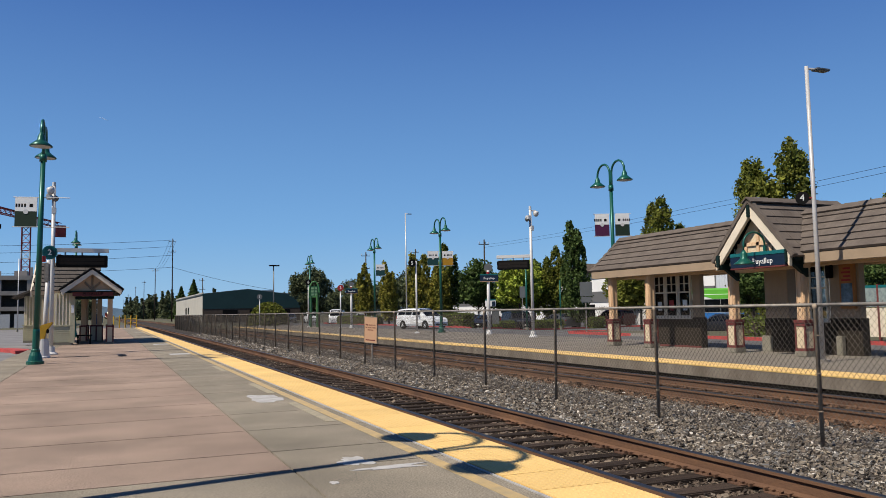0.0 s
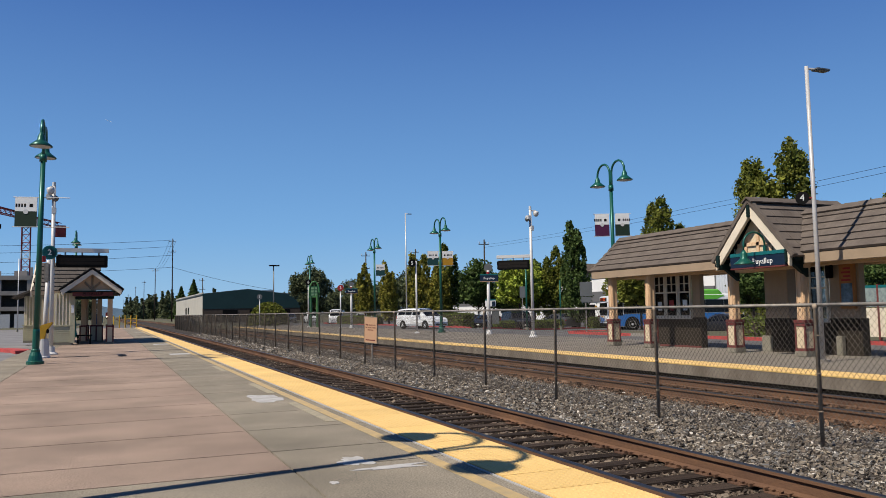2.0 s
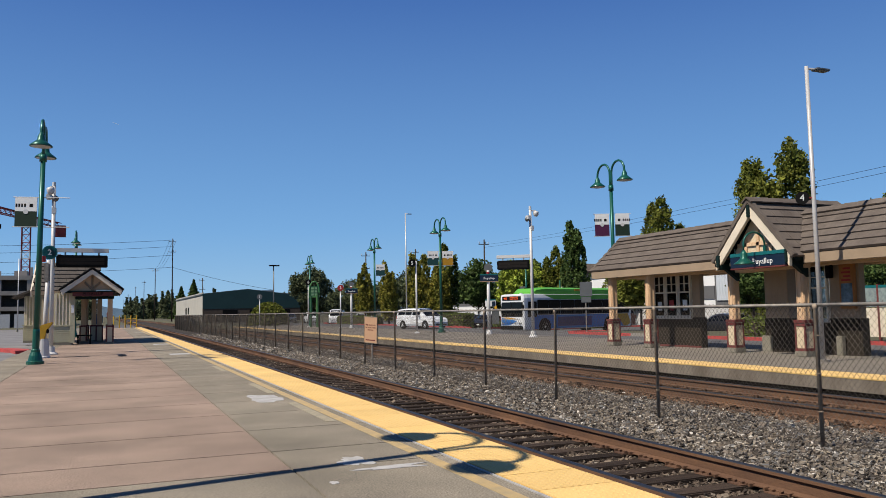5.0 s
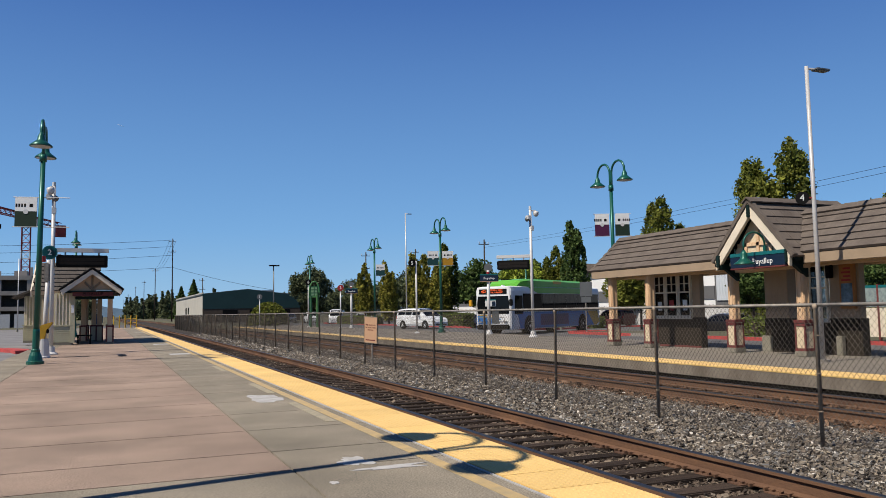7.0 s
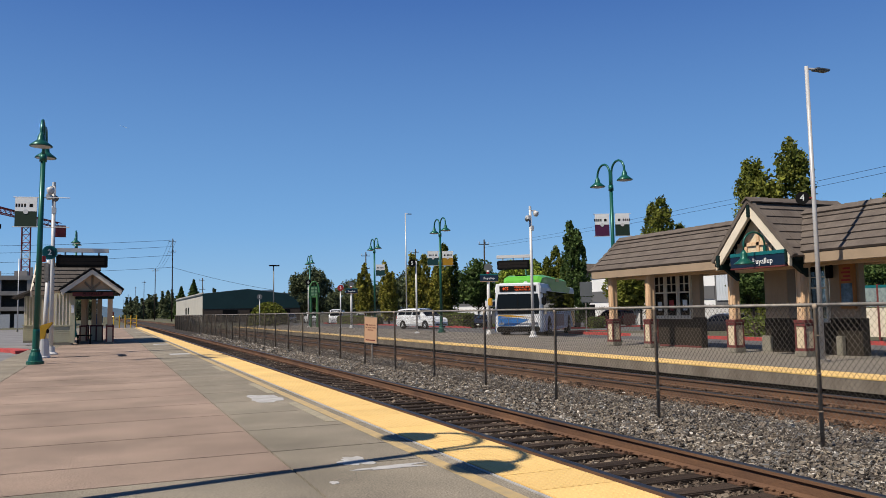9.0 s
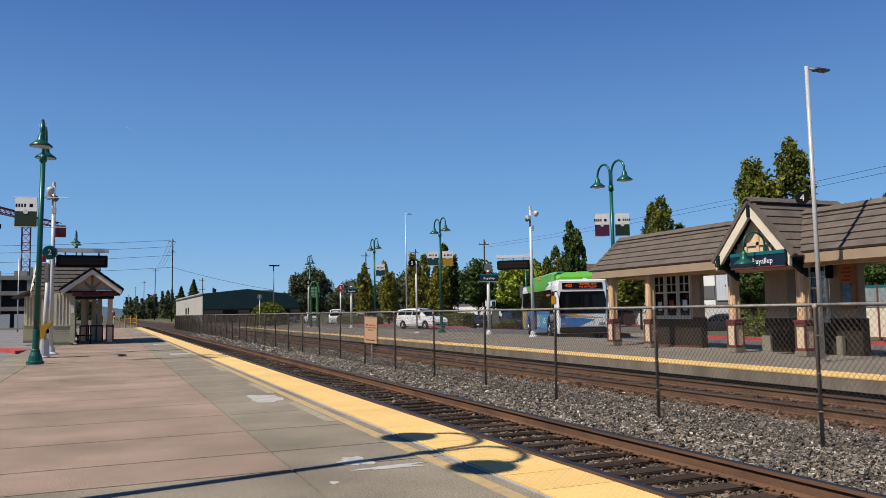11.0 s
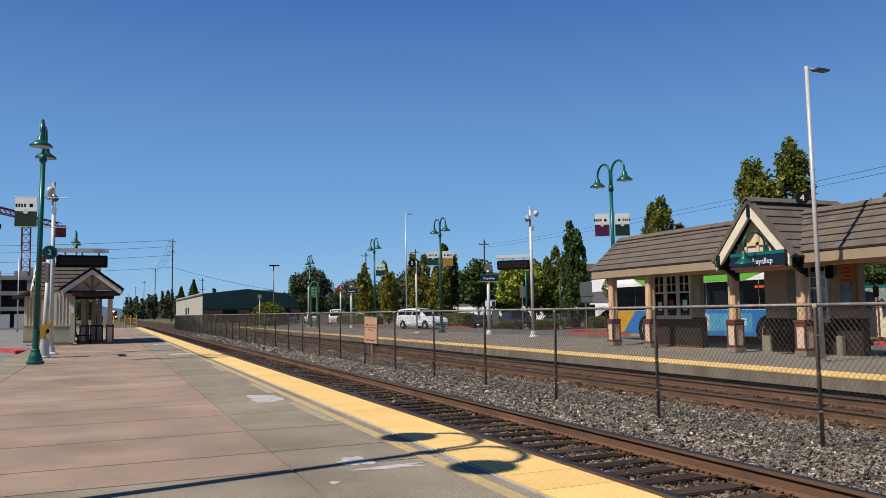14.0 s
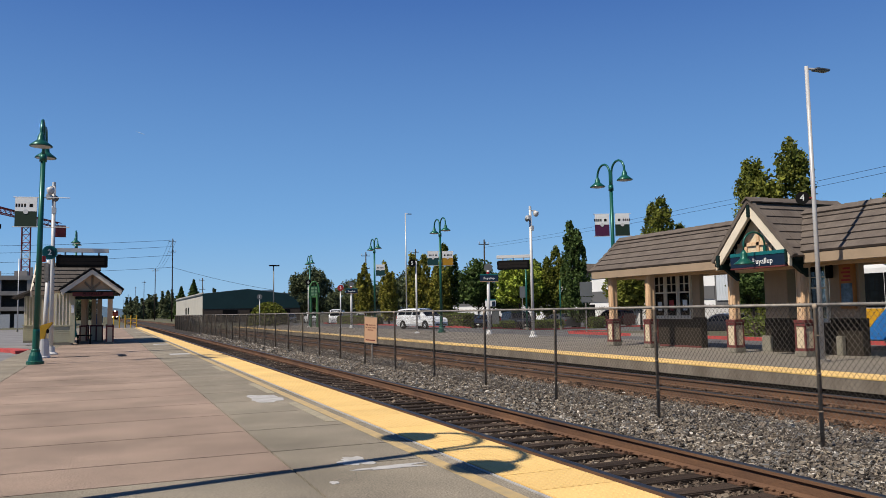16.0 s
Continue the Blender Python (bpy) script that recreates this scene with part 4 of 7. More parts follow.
twin_lamp((18.75, 26.85, 0), [(-1, M_BW, M_BP, 0.58), (1, M_BW, M_BG, 0.58)], label="green twin lamp post with purple and green banners", along=90, hang=-112)
twin_lamp((19.5, 46.8, 0), [(-1, M_BW, M_BT, 0.7), (1, M_BW, M_BO, 0.7)], label="green twin lamp post with teal and amber banners", along=90, hang=-105)
twin_lamp((19.7, 61.1, 0), [(1, M_BW, M_BT, 0.7)], label="green twin lamp post with one teal banner", along=90, hang=-105)
twin_lamp((19.0, 80.5, 0), along=90)


def light_pole(loc, h, lean, name="light_pole"):
    t = thing(name, loc, "slim grey steel light pole with a flat LED head", "light pole", "grey light poles", local=True)
    part("pole", rod((0, 0, 0), (lean * h, 0, h), 0.06, 0.045, 14), M_POLEG, t, smooth=True)
    part("base", rod((0, 0, 0), (0, 0, 0.06), 0.16, 0.16, 12), M_GALV, t)
    hd = part("head", box((lean * h + 0.36, -0.1, h - 0.09), (0.44, 0.22, 0.06), 0.02), M_GREYS, t)
    part("arm", rod((lean * h, 0, h - 0.06), (lean * h + 0.2, -0.05, h - 0.07), 0.03), M_WHITEP, t)
    return t


light_pole((15.73, 14.13, 0), 7.2, -0.004)
light_pole((24.5, 66.8, 0), 10.2, 0.0)


def number_disc(parent, x, y, z, text, r, material, face):
    d = part("number_disc", lathe([(r, -0.02), (r, 0.02)], 28, Matrix.Translation((x, y, z)) @ face), material, parent, "round platform number sign")
    words(text, r * 1.35, M_SIGNW, parent, Matrix.Translation((x, y, z)) @ face @ pose(0, 0, 0.024), "numeral", 0.004)


def face_camera(x, y):
    """A plane upright at (x, y) that faces down the platform towards the origin's side."""
    a = math.atan2(x, y)
    return Matrix(((math.cos(a), 0, -math.sin(a), 0), (-math.sin(a), 0, -math.cos(a), 0), (0, 1, 0, 0), (0, 0, 0, 1)))


n4 = thing("platform_number_sign", (15.5, 14.28, 3.8), "black round platform number sign on a pole", "sign", "platform numbers")
number_disc(n4, 15.47, 14.25, 3.95, "4", 0.155, M_BLACK, face_camera(15.4, 14.35))
part("bracket", rod((15.47, 14.27, 3.95), (15.73, 14.13, 3.95), 0.02), M_RED, n4)


def camera_mast(loc, h, disp_y, text, disp_side, disp_z, disp_face, dome=(0.3, -0.05)):
    """White mast with security cameras and a hanging departure display on an arm."""
    x, y, z = loc
    t = thing("camera_mast", loc, "white mast with security cameras and a dark departure display", "mast", "display masts")
    part("pole", rod((x, y, 0.1), (x, y, h), 0.08, 0.066, 16), M_WHITEP, t, smooth=True)
    part("flange", lathe([(0.24, 0), (0.24, 0.04), (0.15, 0.1), (0.12, 0.3)], 16, pose(x, y, 0)), M_WHITEP, t)
    ax = Vector(disp_face).normalized()
    a0, a1 = Vector((x, y, disp_z + 0.42)), Vector((x, y, disp_z + 0.42)) + ax * disp_side
    part("arm", box(((a0 + a1) / 2), (disp_side, 0.1, 0.16), 0.01, math.degrees(math.atan2(ax.y, ax.x))), M_WHITEP, t)
    d0 = a0 + ax * (disp_side * 0.52)
    ang = math.degrees(math.atan2(ax.y, ax.x))
    dp = part("display", box((d0.x, d0.y, disp_z), (disp_side * 0.92, 0.28, 0.46), 0.03, ang), M_BLACK, t, "dark departure display")
    mm = Matrix.Translation((d0.x, d0.y, disp_z)) @ pose(0, 0, 0, 0, 0, ang)
    bm = bmesh.new()
    for s in (-1, 1):
        for zz in (0.07, -0.07):
            box((0, s * 0.142, zz), (disp_side * 0.80, 0.006, 0.12), 0, 0, bm, mm)
    part("screen", bm, M_SCREEN, dp)
    bm = bmesh.new()
    for u in (-0.3, 0.0, 0.3):
        rod(mm @ Vector((u * disp_side, 0, 0.2)), mm @ Vector((u * disp_side, 0, 0.36)), 0.03, 0.03, 8, bm)
    part("hanger", bm, M_GALV, t)
    c = part("camera_dome", lathe([(0.02, -0.14), (0.09, -0.11), (0.13, -0.03), (0.14, 0.04), (0.14, 0.1), (0.05, 0.14)], 16, pose(x + dome[0], y + dome[1], h - 0.22)), M_WHITEP, t, smooth=True)
    part("camera_arm", rod((x, y, h - 0.06), (x + dome[0], y + dome[1], h - 0.06), 0.035), M_WHITEP, t)
    part("camera_box", box((x - 0.16, y - 0.08, h - 0.42), (0.18, 0.3, 0.2), 0.02), M_WHITEP, t)
    part("camera_dome", lathe([(0.02, -0.12), (0.08, -0.09), (0.11, -0.02), (0.12, 0.04), (0.05, 0.1)], 16, pose(x - dome[0] * 0.7, y + dome[1], h - 0.5)), M_GREYS, t, smooth=True)
    part("camera_arm", rod((x, y, h - 0.38), (x - dome[0] * 0.7, y + dome[1], h - 0.40), 0.03), M_WHITEP, t)
    part("junction_box", box((x + 0.02, y - 0.13, h - 0.95), (0.16, 0.12, 0.26), 0.02), M_WHITEP, t)
    part("cap", rod((x, y, h), (x, y, h + 0.16), 0.07, 0.06), M_WHITEP, t)
    return t


far_mast = camera_mast((19.37, 34.71, 0), 6.35, 0, "", 1.75, 3.60, (-0.80, 0.6, 0))
near_mast = camera_mast((-1.97, 33.26, 0), 6.35, 0, "", 1.95, 3.50, (1, 0.05, 0), (-0.1, -0.24))
n2 = thing("platform_number_sign", (-2.2, 33.0, 3.7), "teal round platform number sign on the mast", "sign", "platform numbers")
number_disc(n2, -2.05, 32.9, 3.80, "2", 0.215, M_NAVY, face_camera(-2.15, 32.9))
part("rim", lathe([(0.262, -0.022), (0.262, 0.018), (0.225, 0.02)], 28, Matrix.Translation((-2.05, 32.9, 3.80)) @ face_camera(-2.15, 32.9)), M_TEAL, n2)
part("bracket", rod((-2.15, 32.95, 3.8), (-1.97, 33.26, 3.8), 0.03), M_GALV, n2)
part("red_sleeve", rod((-2.16, 31.2, 3.34), (-2.16, 31.2, 3.55), 0.1, 0.1), M_RED, n2)


def machine_column(x, y):
    """Grey ticket-reader column with a yellow hood and a tall tube."""
    t = thing("card_reader", (x, y, 0), "yellow card reader on a grey steel column beside the mast", "card reader")
    part("column", lathe([(0.24, 0), (0.24, 0.05), (0.21, 0.08), (0.17, 0.66)], 18, pose(x, y, 0)), M_WHITEP, t, smooth=False)
    part("hood", prism([(x - 0.2, 0.62), (x + 0.04, 0.62), (x + 0.12, 0.95), (x + 0.30, 1.18), (x + 0.28, 1.23), (x - 0.06, 1.13), (x - 0.2, 1.02)], y - 0.16, y + 0.16, "y", bevel=0.02), M_YPAINT, t, "yellow hood")
    part("reader", box((x + 0.14, y - 0.1, 0.92), (0.08, 0.16, 0.16), 0.02), M_BLACK, t)
    part("tube", rod((x - 0.02, y + 0.35, 0), (x + 0.1, y + 0.35, 3.4), 0.08, 0.065, 14), M_WHITEP, t, smooth=True)
    part("box", box((x + 0.06, y + 0.2, 2.95), (0.2, 0.12, 0.7), 0.05), M_GALV, t)


machine_column(-2.06, 30.7)


def pole_sign(loc, h, kind, r=0.24, text="", material=None, aside=0.02, lab="slim pole with round platform number sign"):
    x, y, z = loc
    t = thing("platform_number_sign", loc, lab, "sign", "platform numbers")
    part("pole", rod((x, y, 0), (x, y, h), 0.06, 0.055, 12), M_WHITEP, t, smooth=True)
    part("flange", lathe([(0.17, 0), (0.17, 0.03), (0.08, 0.1)], 12, pose(x, y, 0)), M_WHITEP, t)
    number_disc(t, x - aside, y - 0.1, h - r * 0.6, text, r, material or M_BLACK, face_camera(x, y))
    return t


def name_sign(loc, h, lab="navy station name sign on a white pole"):
    x, y, z = loc
    t = thing("station_sign", loc, lab, "sign", "name signs")
    part("pole", rod((x, y, 0), (x, y, h - 0.4), 0.10, 0.085, 14), M_WHITEP, t, smooth=True)
    part("flange", lathe([(0.2, 0), (0.2, 0.04), (0.12, 0.25)], 14, pose(x, y, 0)), M_WHITEP, t)
    f = Matrix.Translation((x, y - 0.12, h - 0.85)) @ face_camera(x, y)
    part("panel", box((0, 0, 0), (1.05, 0.36, 0.06), 0.01, 0, None, f), M_NAVY, t)
    part("band", box((0, 0.2, 0), (1.05, 0.07, 0.064), 0.008, 0, None, f), M_TEAL, t)
    part("lower_edge", box((0, -0.19, 0), (1.05, 0.03, 0.064), 0.004, 0, None, f), M_SALMON, t)
    words("Puyallup", 0.19, M_SIGNW, t, f @ pose(0, -0.01, 0.032), depth=0.003)
    part("ball", lathe([(0.24, -0.03), (0.24, 0.03)], 24, Matrix.Translation((x, y, h - 0.25)) @ face_camera(x, y)), M_GREYS, t)
    part("sleeve", rod((x, y, h - 0.62), (x, y, h - 0.48), 0.09), M_RED, t)
    return t


name_sign((19.93, 40.79, 0), 4.03)
pole_sign((17.91, 47.0, 0), 4.55, "disc", 0.24, "5", aside=0.3)
pole_sign((19.6, 71.0, 0), 3.8, "disc", 0.28, "3", M_RED, lab="slim pole with round red number sign")
name_sign((19.75, 68.0, 0), 4.1, "small navy name sign on a white pole")
pole_sign((18.25, 78.0, 0), 4.6, "disc", 0.3, "6")
pole_sign((15.8, 91.5, 0), 3.5, "disc", 0.3, "7", M_GREYS, lab="slim pole with round grey number sign")


# ---- shelter on the near platform ----
def near_shelter():
    c = thing("platform_shelter", (-0.9, 46, 0), "cream and olive platform shelter with brown tiled gable roof", "shelter")
    xc, hw = -0.77, 1.38
    y0, y1 = 43.4, 52.5
    ze, zr = 2.72, 3.78
    for s in (-1, 1):
        hw = 1.42 if s < 0 else 1.38
        tiled_slope(c, y0, y1, xc + s * (hw + 0.05), ze, xc, zr, 6, 0.42)
        bm = prism([(xc + s * hw, ze - 0.02), (xc, zr - 0.02), (xc, zr - 0.12), (xc + s * hw, ze - 0.12)], y0 + 0.02, y1, "y")
        part("roof_deck", bm, M_DKGREEN, c)
        part("barge_board", prism([(xc + s * (hw + 0.02), ze - 0.02), (xc, zr - 0.01), (xc, zr - 0.27), (xc + s * (hw - 0.05), ze - 0.24)], y0 - 0.03, y0 + 0.05, "y"), M_TRIM, c)
        bm = bmesh.new()
        for k in range(5):
            a = Vector((xc + s * (hw + 0.06), y0 - 0.02, ze + 0.02)).lerp(Vector((xc, y0 - 0.02, zr + 0.04)), k / 5)
            b = Vector((xc + s * (hw + 0.06), y0 - 0.02, ze + 0.02)).lerp(Vector((xc, y0 - 0.02, zr + 0.04)), (k + 1) / 5)
            rod(a, b, 0.055, 0.075, 6, bm)
        part("verge_tiles", bm, M_BLACK, c)
    ridge_caps(c, (xc, y0, zr + 0.05), (xc, y1, zr + 0.05), 18)
    part("gable_wall", prism([(xc - 1.15, 2.7), (xc + 1.15, 2.7), (xc, zr - 0.15)], y0 + 0.35, y0 + 0.42, "y"), M_TAN, c)
    bm = bmesh.new()
    for a, b in ((-0.45, 0), (0.45, 0)):
        rod((xc, y0 + 0.3, 2.75), (xc + a * 0.8, y0 + 0.3, 3.12), 0.05, 0.05, 4, bm)
    rod((xc, y0 + 0.3, 2.7), (xc, y0 + 0.3, 3.4), 0.05, 0.05, 4, bm)
    part("gable_brace", bm, M_FASCIA, c)
    sg = part("name_board", span(xc - 0.9, xc + 0.98, y0 + 0.18, y0 + 0.24, 2.42, 2.64, 0.008), M_MAROON, c, "maroon name board")
    words("PUYALLUP", 0.2, M_BLACK, sg, Matrix.Translation((xc + 0.04, y0 + 0.178, 2.53)) @ UPRIGHT_Y, depth=0.004)
    part("lintel", span(-1.55, 0.25, 44.0, 44.2, 2.28, 2.42, 0.01), M_DKGREEN, c)
    part("soffit", span(-2.1, 0.5, y0 + 0.1, y1, 2.62, 2.68), M_DKGREEN, c)
    # boarded bay at the front: olive weatherboards below, white battens on cream above
    def bay(xa, xb, ya, yb, name):
        w = part(name, span(xa, xb, ya, yb, 0.95, 2.6, 0.01), M_OLIVE, c)
        me = mesh_of("batten", span(-0.03, 0.03, -0.03, 0.03, 1.0, 2.55), M_TRIM)
        x = xa + 0.08
        while x < xb - 0.06:
            piece("batten", me, c, pose(x, ya - 0.012, 0))
            x += 0.155
        y = ya + 0.08
        while y < yb - 0.05:
            piece("batten", me, c, pose(xa - 0.012, y, 0))
            y += 0.2
        part("lower_wall", span(xa - 0.05, xb + 0.05, ya - 0.05, yb + 0.05, 0.12, 0.95, 0.01), M_OLIVE, c)
        bm = bmesh.new()
        for j in range(7):
            span(xa - 0.07, xb + 0.07, ya - 0.07, yb + 0.07, 0.16 + j * 0.105, 0.25 + j * 0.105, 0.006, bm)
        tagged(part("weatherboards", bm, M_OLIVE, c), kind="stuff")
        part("sill", span(xa - 0.1, xb + 0.1, ya - 0.1, yb + 0.1, 0.93, 1.0, 0.012), M_OLIVE, c)
        part("footing", span(xa - 0.06, xb + 0.06, ya - 0.06, yb + 0.06, 0, 0.12, 0.01), M_CONC, c)
    bay(-2.5, -1.74, 44.2, 45.6, "front_bay")
    bay(-4.3, -3.3, 50.0, 51.2, "back_bay")
    part("wall", span(-3.3, -2.8, 47.5, 51.0, 0.1, 2.55), M_CREAM, c)
    part("corner_post", span(-1.78, -1.55, 44.1, 44.35, 0.1, 2.6, 0.01), M_OLIVE, c)
    part("notice", span(-1.73, -1.6, 44.085, 44.095, 1.6, 2.0), M_SIGNW, c)
    for x, y in ((0.07, 44.3), (0.07, 46.3), (0.07, 48.6), (-0.45, 47.4), (-0.75, 48.6), (-1.25, 47.5), (-1.2, 50.5), (0.07, 51.5)):
        part("post", span(x - 0.12, x + 0.12, y - 0.12, y + 0.12, 0.9, 2.6, 0.012), M_TAN, c)
        part("plinth", span(x - 0.17, x + 0.17, y - 0.17, y + 0.17, 0.1, 0.85, 0.01), M_CREAM, c)
        fr = bmesh.new()
        for sx in (-1, 1):
            for sy in (-1, 1):
                span(x + sx * 0.155 - 0.035, x + sx * 0.155 + 0.035, y + sy * 0.155 - 0.035, y + sy * 0.155 + 0.035, 0.1, 0.9, 0, fr)
        part("plinth_frame", fr, M_MAROON, c)
        part("cap", span(x - 0.2, x + 0.2, y - 0.2, y + 0.2, 0.85, 0.93, 0.01), M_MAROON, c)
        part("footing", span(x - 0.2, x + 0.2, y - 0.2, y + 0.2, 0.0, 0.1, 0.01), M_CONC, c)
    # side gable towards the car park
    gy = 47.5
    for s in (-1, 1):
        part("side_barge_board", prism([(gy + s * 3.0 + 0.4, 2.72), (gy + 0.4, 4.32), (gy + 0.4, 4.0), (gy + s * 2.9 + 0.4, 2.42)], -3.65, -3.55, "x"), M_TRIM, c)
    # main roof slope that faces down the platform
    ln, n = math.hypot(3.0, 1.6), 7
    bm = span(-0.19, 0.19, -0.04, ln / n + 0.05, 0, 0.055, 0.006)
    me = mesh_of("roof_tile", bm, M_TILE_SHADE)
    for k in range(n):
        y, z = 44.9 + 3.0 * k / n, 2.72 + 1.6 * k / n
        x = -3.4
        while x < -0.6:
            zg = zr - abs(x - xc) * (zr - ze) / hw
            if z > zg - 0.05:
                piece("roof_tile", me, c, pose(x + (k % 2) * 0.1, y, z + 0.01) @ pose(0, 0, 0, 28 - 6))
            x += 0.385
    part("main_roof_deck", prism([(44.92, 2.70), (47.9, 4.28), (50.9, 2.70)], -3.55, -0.7, "x"), M_DKGREEN, c)
    part("main_fascia", span(-3.55, -2.3, 44.82, 44.9, 2.5, 2.72, 0.006), M_FASCIA, c)
    part("side_roof", prism([(-4.9, 2.55), (-3.2, 3.25), (-3.2, 3.12), (-4.9, 2.45)], 49.3, 52.6, "y"), M_TILE_SHADE, c)
    # bench inside
    b = thing("bench", (-1.1, 44.9, 0), "black metal bench under the shelter roof", "bench")
    part("seat", span(-1.5, -0.75, 44.5, 44.95, 0.42, 0.48, 0.01), M_BLACK, b)
    part("leg", span(-1.45, -1.38, 44.55, 44.9, 0, 0.42), M_BLACK, b)
    part("leg", span(-0.88, -0.81, 44.55, 44.9, 0, 0.42), M_BLACK, b)
    bn = thing("recycling_bin", (-0.5, 52.8, 0), "blue and white bin beyond the shelter", "bin")
    part("body", span(-0.75, -0.35, 52.9, 53.3, 0, 0.95, 0.03), M_WHITEP, bn)
    part("lid", span(-0.78, -0.32, 52.87, 53.33, 0.95, 1.5, 0.05), mat("blue_plastic", (0.02, 0.10, 0.30), 0.5), bn, "blue hood")


near_shelter()


# ---- kerbs and small ground works ----
def kerb(name, pts, material, label, w=0.16, top=0.0):
    bm = bmesh.new()
    for (xa, ya), (xb, yb) in zip(pts, pts[1:]):
        d = Vector((xb - xa, yb - ya, 0))
        z0 = lot((xa + xb) / 2)
        box(((xa + xb) / 2, (ya + yb) / 2, z0 + 0.04), (d.length + 0.02, w, 0.22), 0.015, math.degrees(math.atan2(d.y, d.x)), bm)
    return solo(name, bm, material, label, "kerb", "structure")


ARC = [(27.4 + 1.6 * math.cos(a), 41.0 + 2.2 * math.sin(a)) for a in [math.pi * (1 - k / 8) for k in range(9)]]
kerb("kerb", [(25.8, -20), (25.8, 21.8)], M_REDK, "red-painted concrete kerb along the bus lane")
kerb("kerb", [(25.8, 21.82), (25.8, 23.4)], M_KERB, "plain concrete kerb along the bus lane")
kerb("kerb", [(25.8, 23.42), (25.8, 30.5)], M_REDK, "red-painted concrete kerb along the bus lane")
kerb("kerb", [(25.8, 30.52), (25.8, 35.5)], M_KERB, "plain concrete kerb along the bus lane")
kerb("kerb", [(25.8, 35.52)] + ARC, M_REDK, "red-painted kerb round the island's end")
kerb("kerb", [(29.0, 41.0), (30.5, 37.3), (32, 33.7), (33.5, 30), (33.5, -20)], M_KERB, "plain concrete kerb behind the island")
kerb("kerb", [(29.0, 63.0), (30.5, 70), (31.5, 95), (33, 130)], M_REDK, "red-painted kerb before the car park trees")
kerb("kerb", [(30.0, 62.6), (32, 63), (34, 63.4), (36, 63.8), (48, 66.0), (60, 62)], M_REDK, "red-painted kerb before the parked cars")
kerb("kerb", [(-3.3, 38.6), (-3.7, 40.4), (-4.6, 42.3), (-9, 43.6), (-30, 44)], M_REDK, "red-painted kerb at the car park entrance", w=0.7)
solo("island_bed", prism([(25.88, -20), (25.88, 35.5), (26.4, 41.0), (28.8, 41.0), (33.4, 30), (33.4, -20)], ROAD - 0.45, -0.02, "z"), M_GROUND, "planted bed of the traffic island", "planting bed", "structure")
solo("road_marking", span(-9, -3.5, 32.0, 32.15, ROAD, ROAD + 0.004), M_YLINE, "yellow line painted on the asphalt", "marking", "structure")


# ---- plants ----
def foliage(name, pts, size, material, seed, flat=0.5):
    """Leaf sprigs at the given points: two bent leaves each."""
    r = np.random.default_rng(seed)
    n = len(pts)
    s = size * np.exp(r.normal(0, 0.3, n))[:, None]
    u = r.normal(0, 1, (n, 3))
    u[:, 2] *= flat
    u /= np.linalg.norm(u, axis=1)[:, None]
    w = np.cross(u, r.normal(0, 1, (n, 3)))
    w /= np.linalg.norm(w, axis=1)[:, None] + 1e-9
    k = np.cross(u, w)
    a = pts - u * s * 0.6
    b = pts + w * s * 0.45 + k * s * 0.15
    c = pts + u * s * 0.7
    d = pts - w * s * 0.45 + k * s * 0.15
    v = np.stack([a, b, c, d], 1).reshape(-1, 3)
    i = np.arange(n)[:, None] * 4
    f = np.concatenate([i + [0, 1, 2], i + [0, 2, 3]])
    return from_arrays(name, v, f, material)


def columnar_points(h, w, spires, n, seed, base=0.9):
    """Upswept clumps in several slim spires."""
    r = np.random.default_rng(seed)
    out = []
    for k in range(spires):
        ang = 2.4 * k + seed
        off = 0 if spires == 1 else w * 0.27
        ox, oy = off * math.cos(ang), off * math.sin(ang)
        hh = h * (1.0 if k == 0 else r.uniform(0.78, 0.97))
        ww = w * (0.5 if spires == 1 else 0.33)
        m = n // spires
        clumps = 150
        cz = base + (hh - base) * r.uniform(0, 1, clumps) ** 0.9
        t = (cz - base) / (hh - base)
        rad = ww * np.clip(np.sin(np.pi * np.clip(t, 0, 1) ** 0.55) ** 0.5, 0.05, 1) * r.uniform(0.3, 1.0, clumps) ** 0.6
        ca = r.uniform(0, 6.28, clumps)
        idx = r.integers(0, clumps, m)
        cs = ww * 0.22 * (1 - 0.5 * t[idx])
        p = np.stack([rad[idx] * np.cos(ca[idx]) + ox * (0.4 + 0.6 * t[idx]), rad[idx] * np.sin(ca[idx]) + oy * (0.4 + 0.6 * t[idx]), cz[idx]], 1)
        p += r.normal(0, 1, (m, 3)) * np.stack([cs, cs, cs * 1.9], 1) * 0.6
        p[:, 2] = np.maximum(p[:, 2], base * 0.7)
        out.append(p)
    return np.concatenate(out)


def broad_points(h, w, n, seed, base=0.25, lumps=26):
    r = np.random.default_rng(seed)
    c = r.normal(0, 1, (lumps, 3))
    c /= np.linalg.norm(c, axis=1)[:, None]
    c *= r.uniform(0.45, 1.0, lumps)[:, None]
    zc, hz = h * (1 + base) / 2, h * (1 - base) / 2
    c = c * np.array([w / 2 * 0.85, w / 2 * 0.85, hz * 0.85]) + np.array([0, 0, zc])
    idx = r.integers(0, lumps, n)
    d = r.normal(0, 1, (n, 3))
    d /= np.linalg.norm(d, axis=1)[:, None]
    rr = w * 0.17 * r.uniform(0.5, 1.05, n)[:, None]
    return c[idx] + d * rr


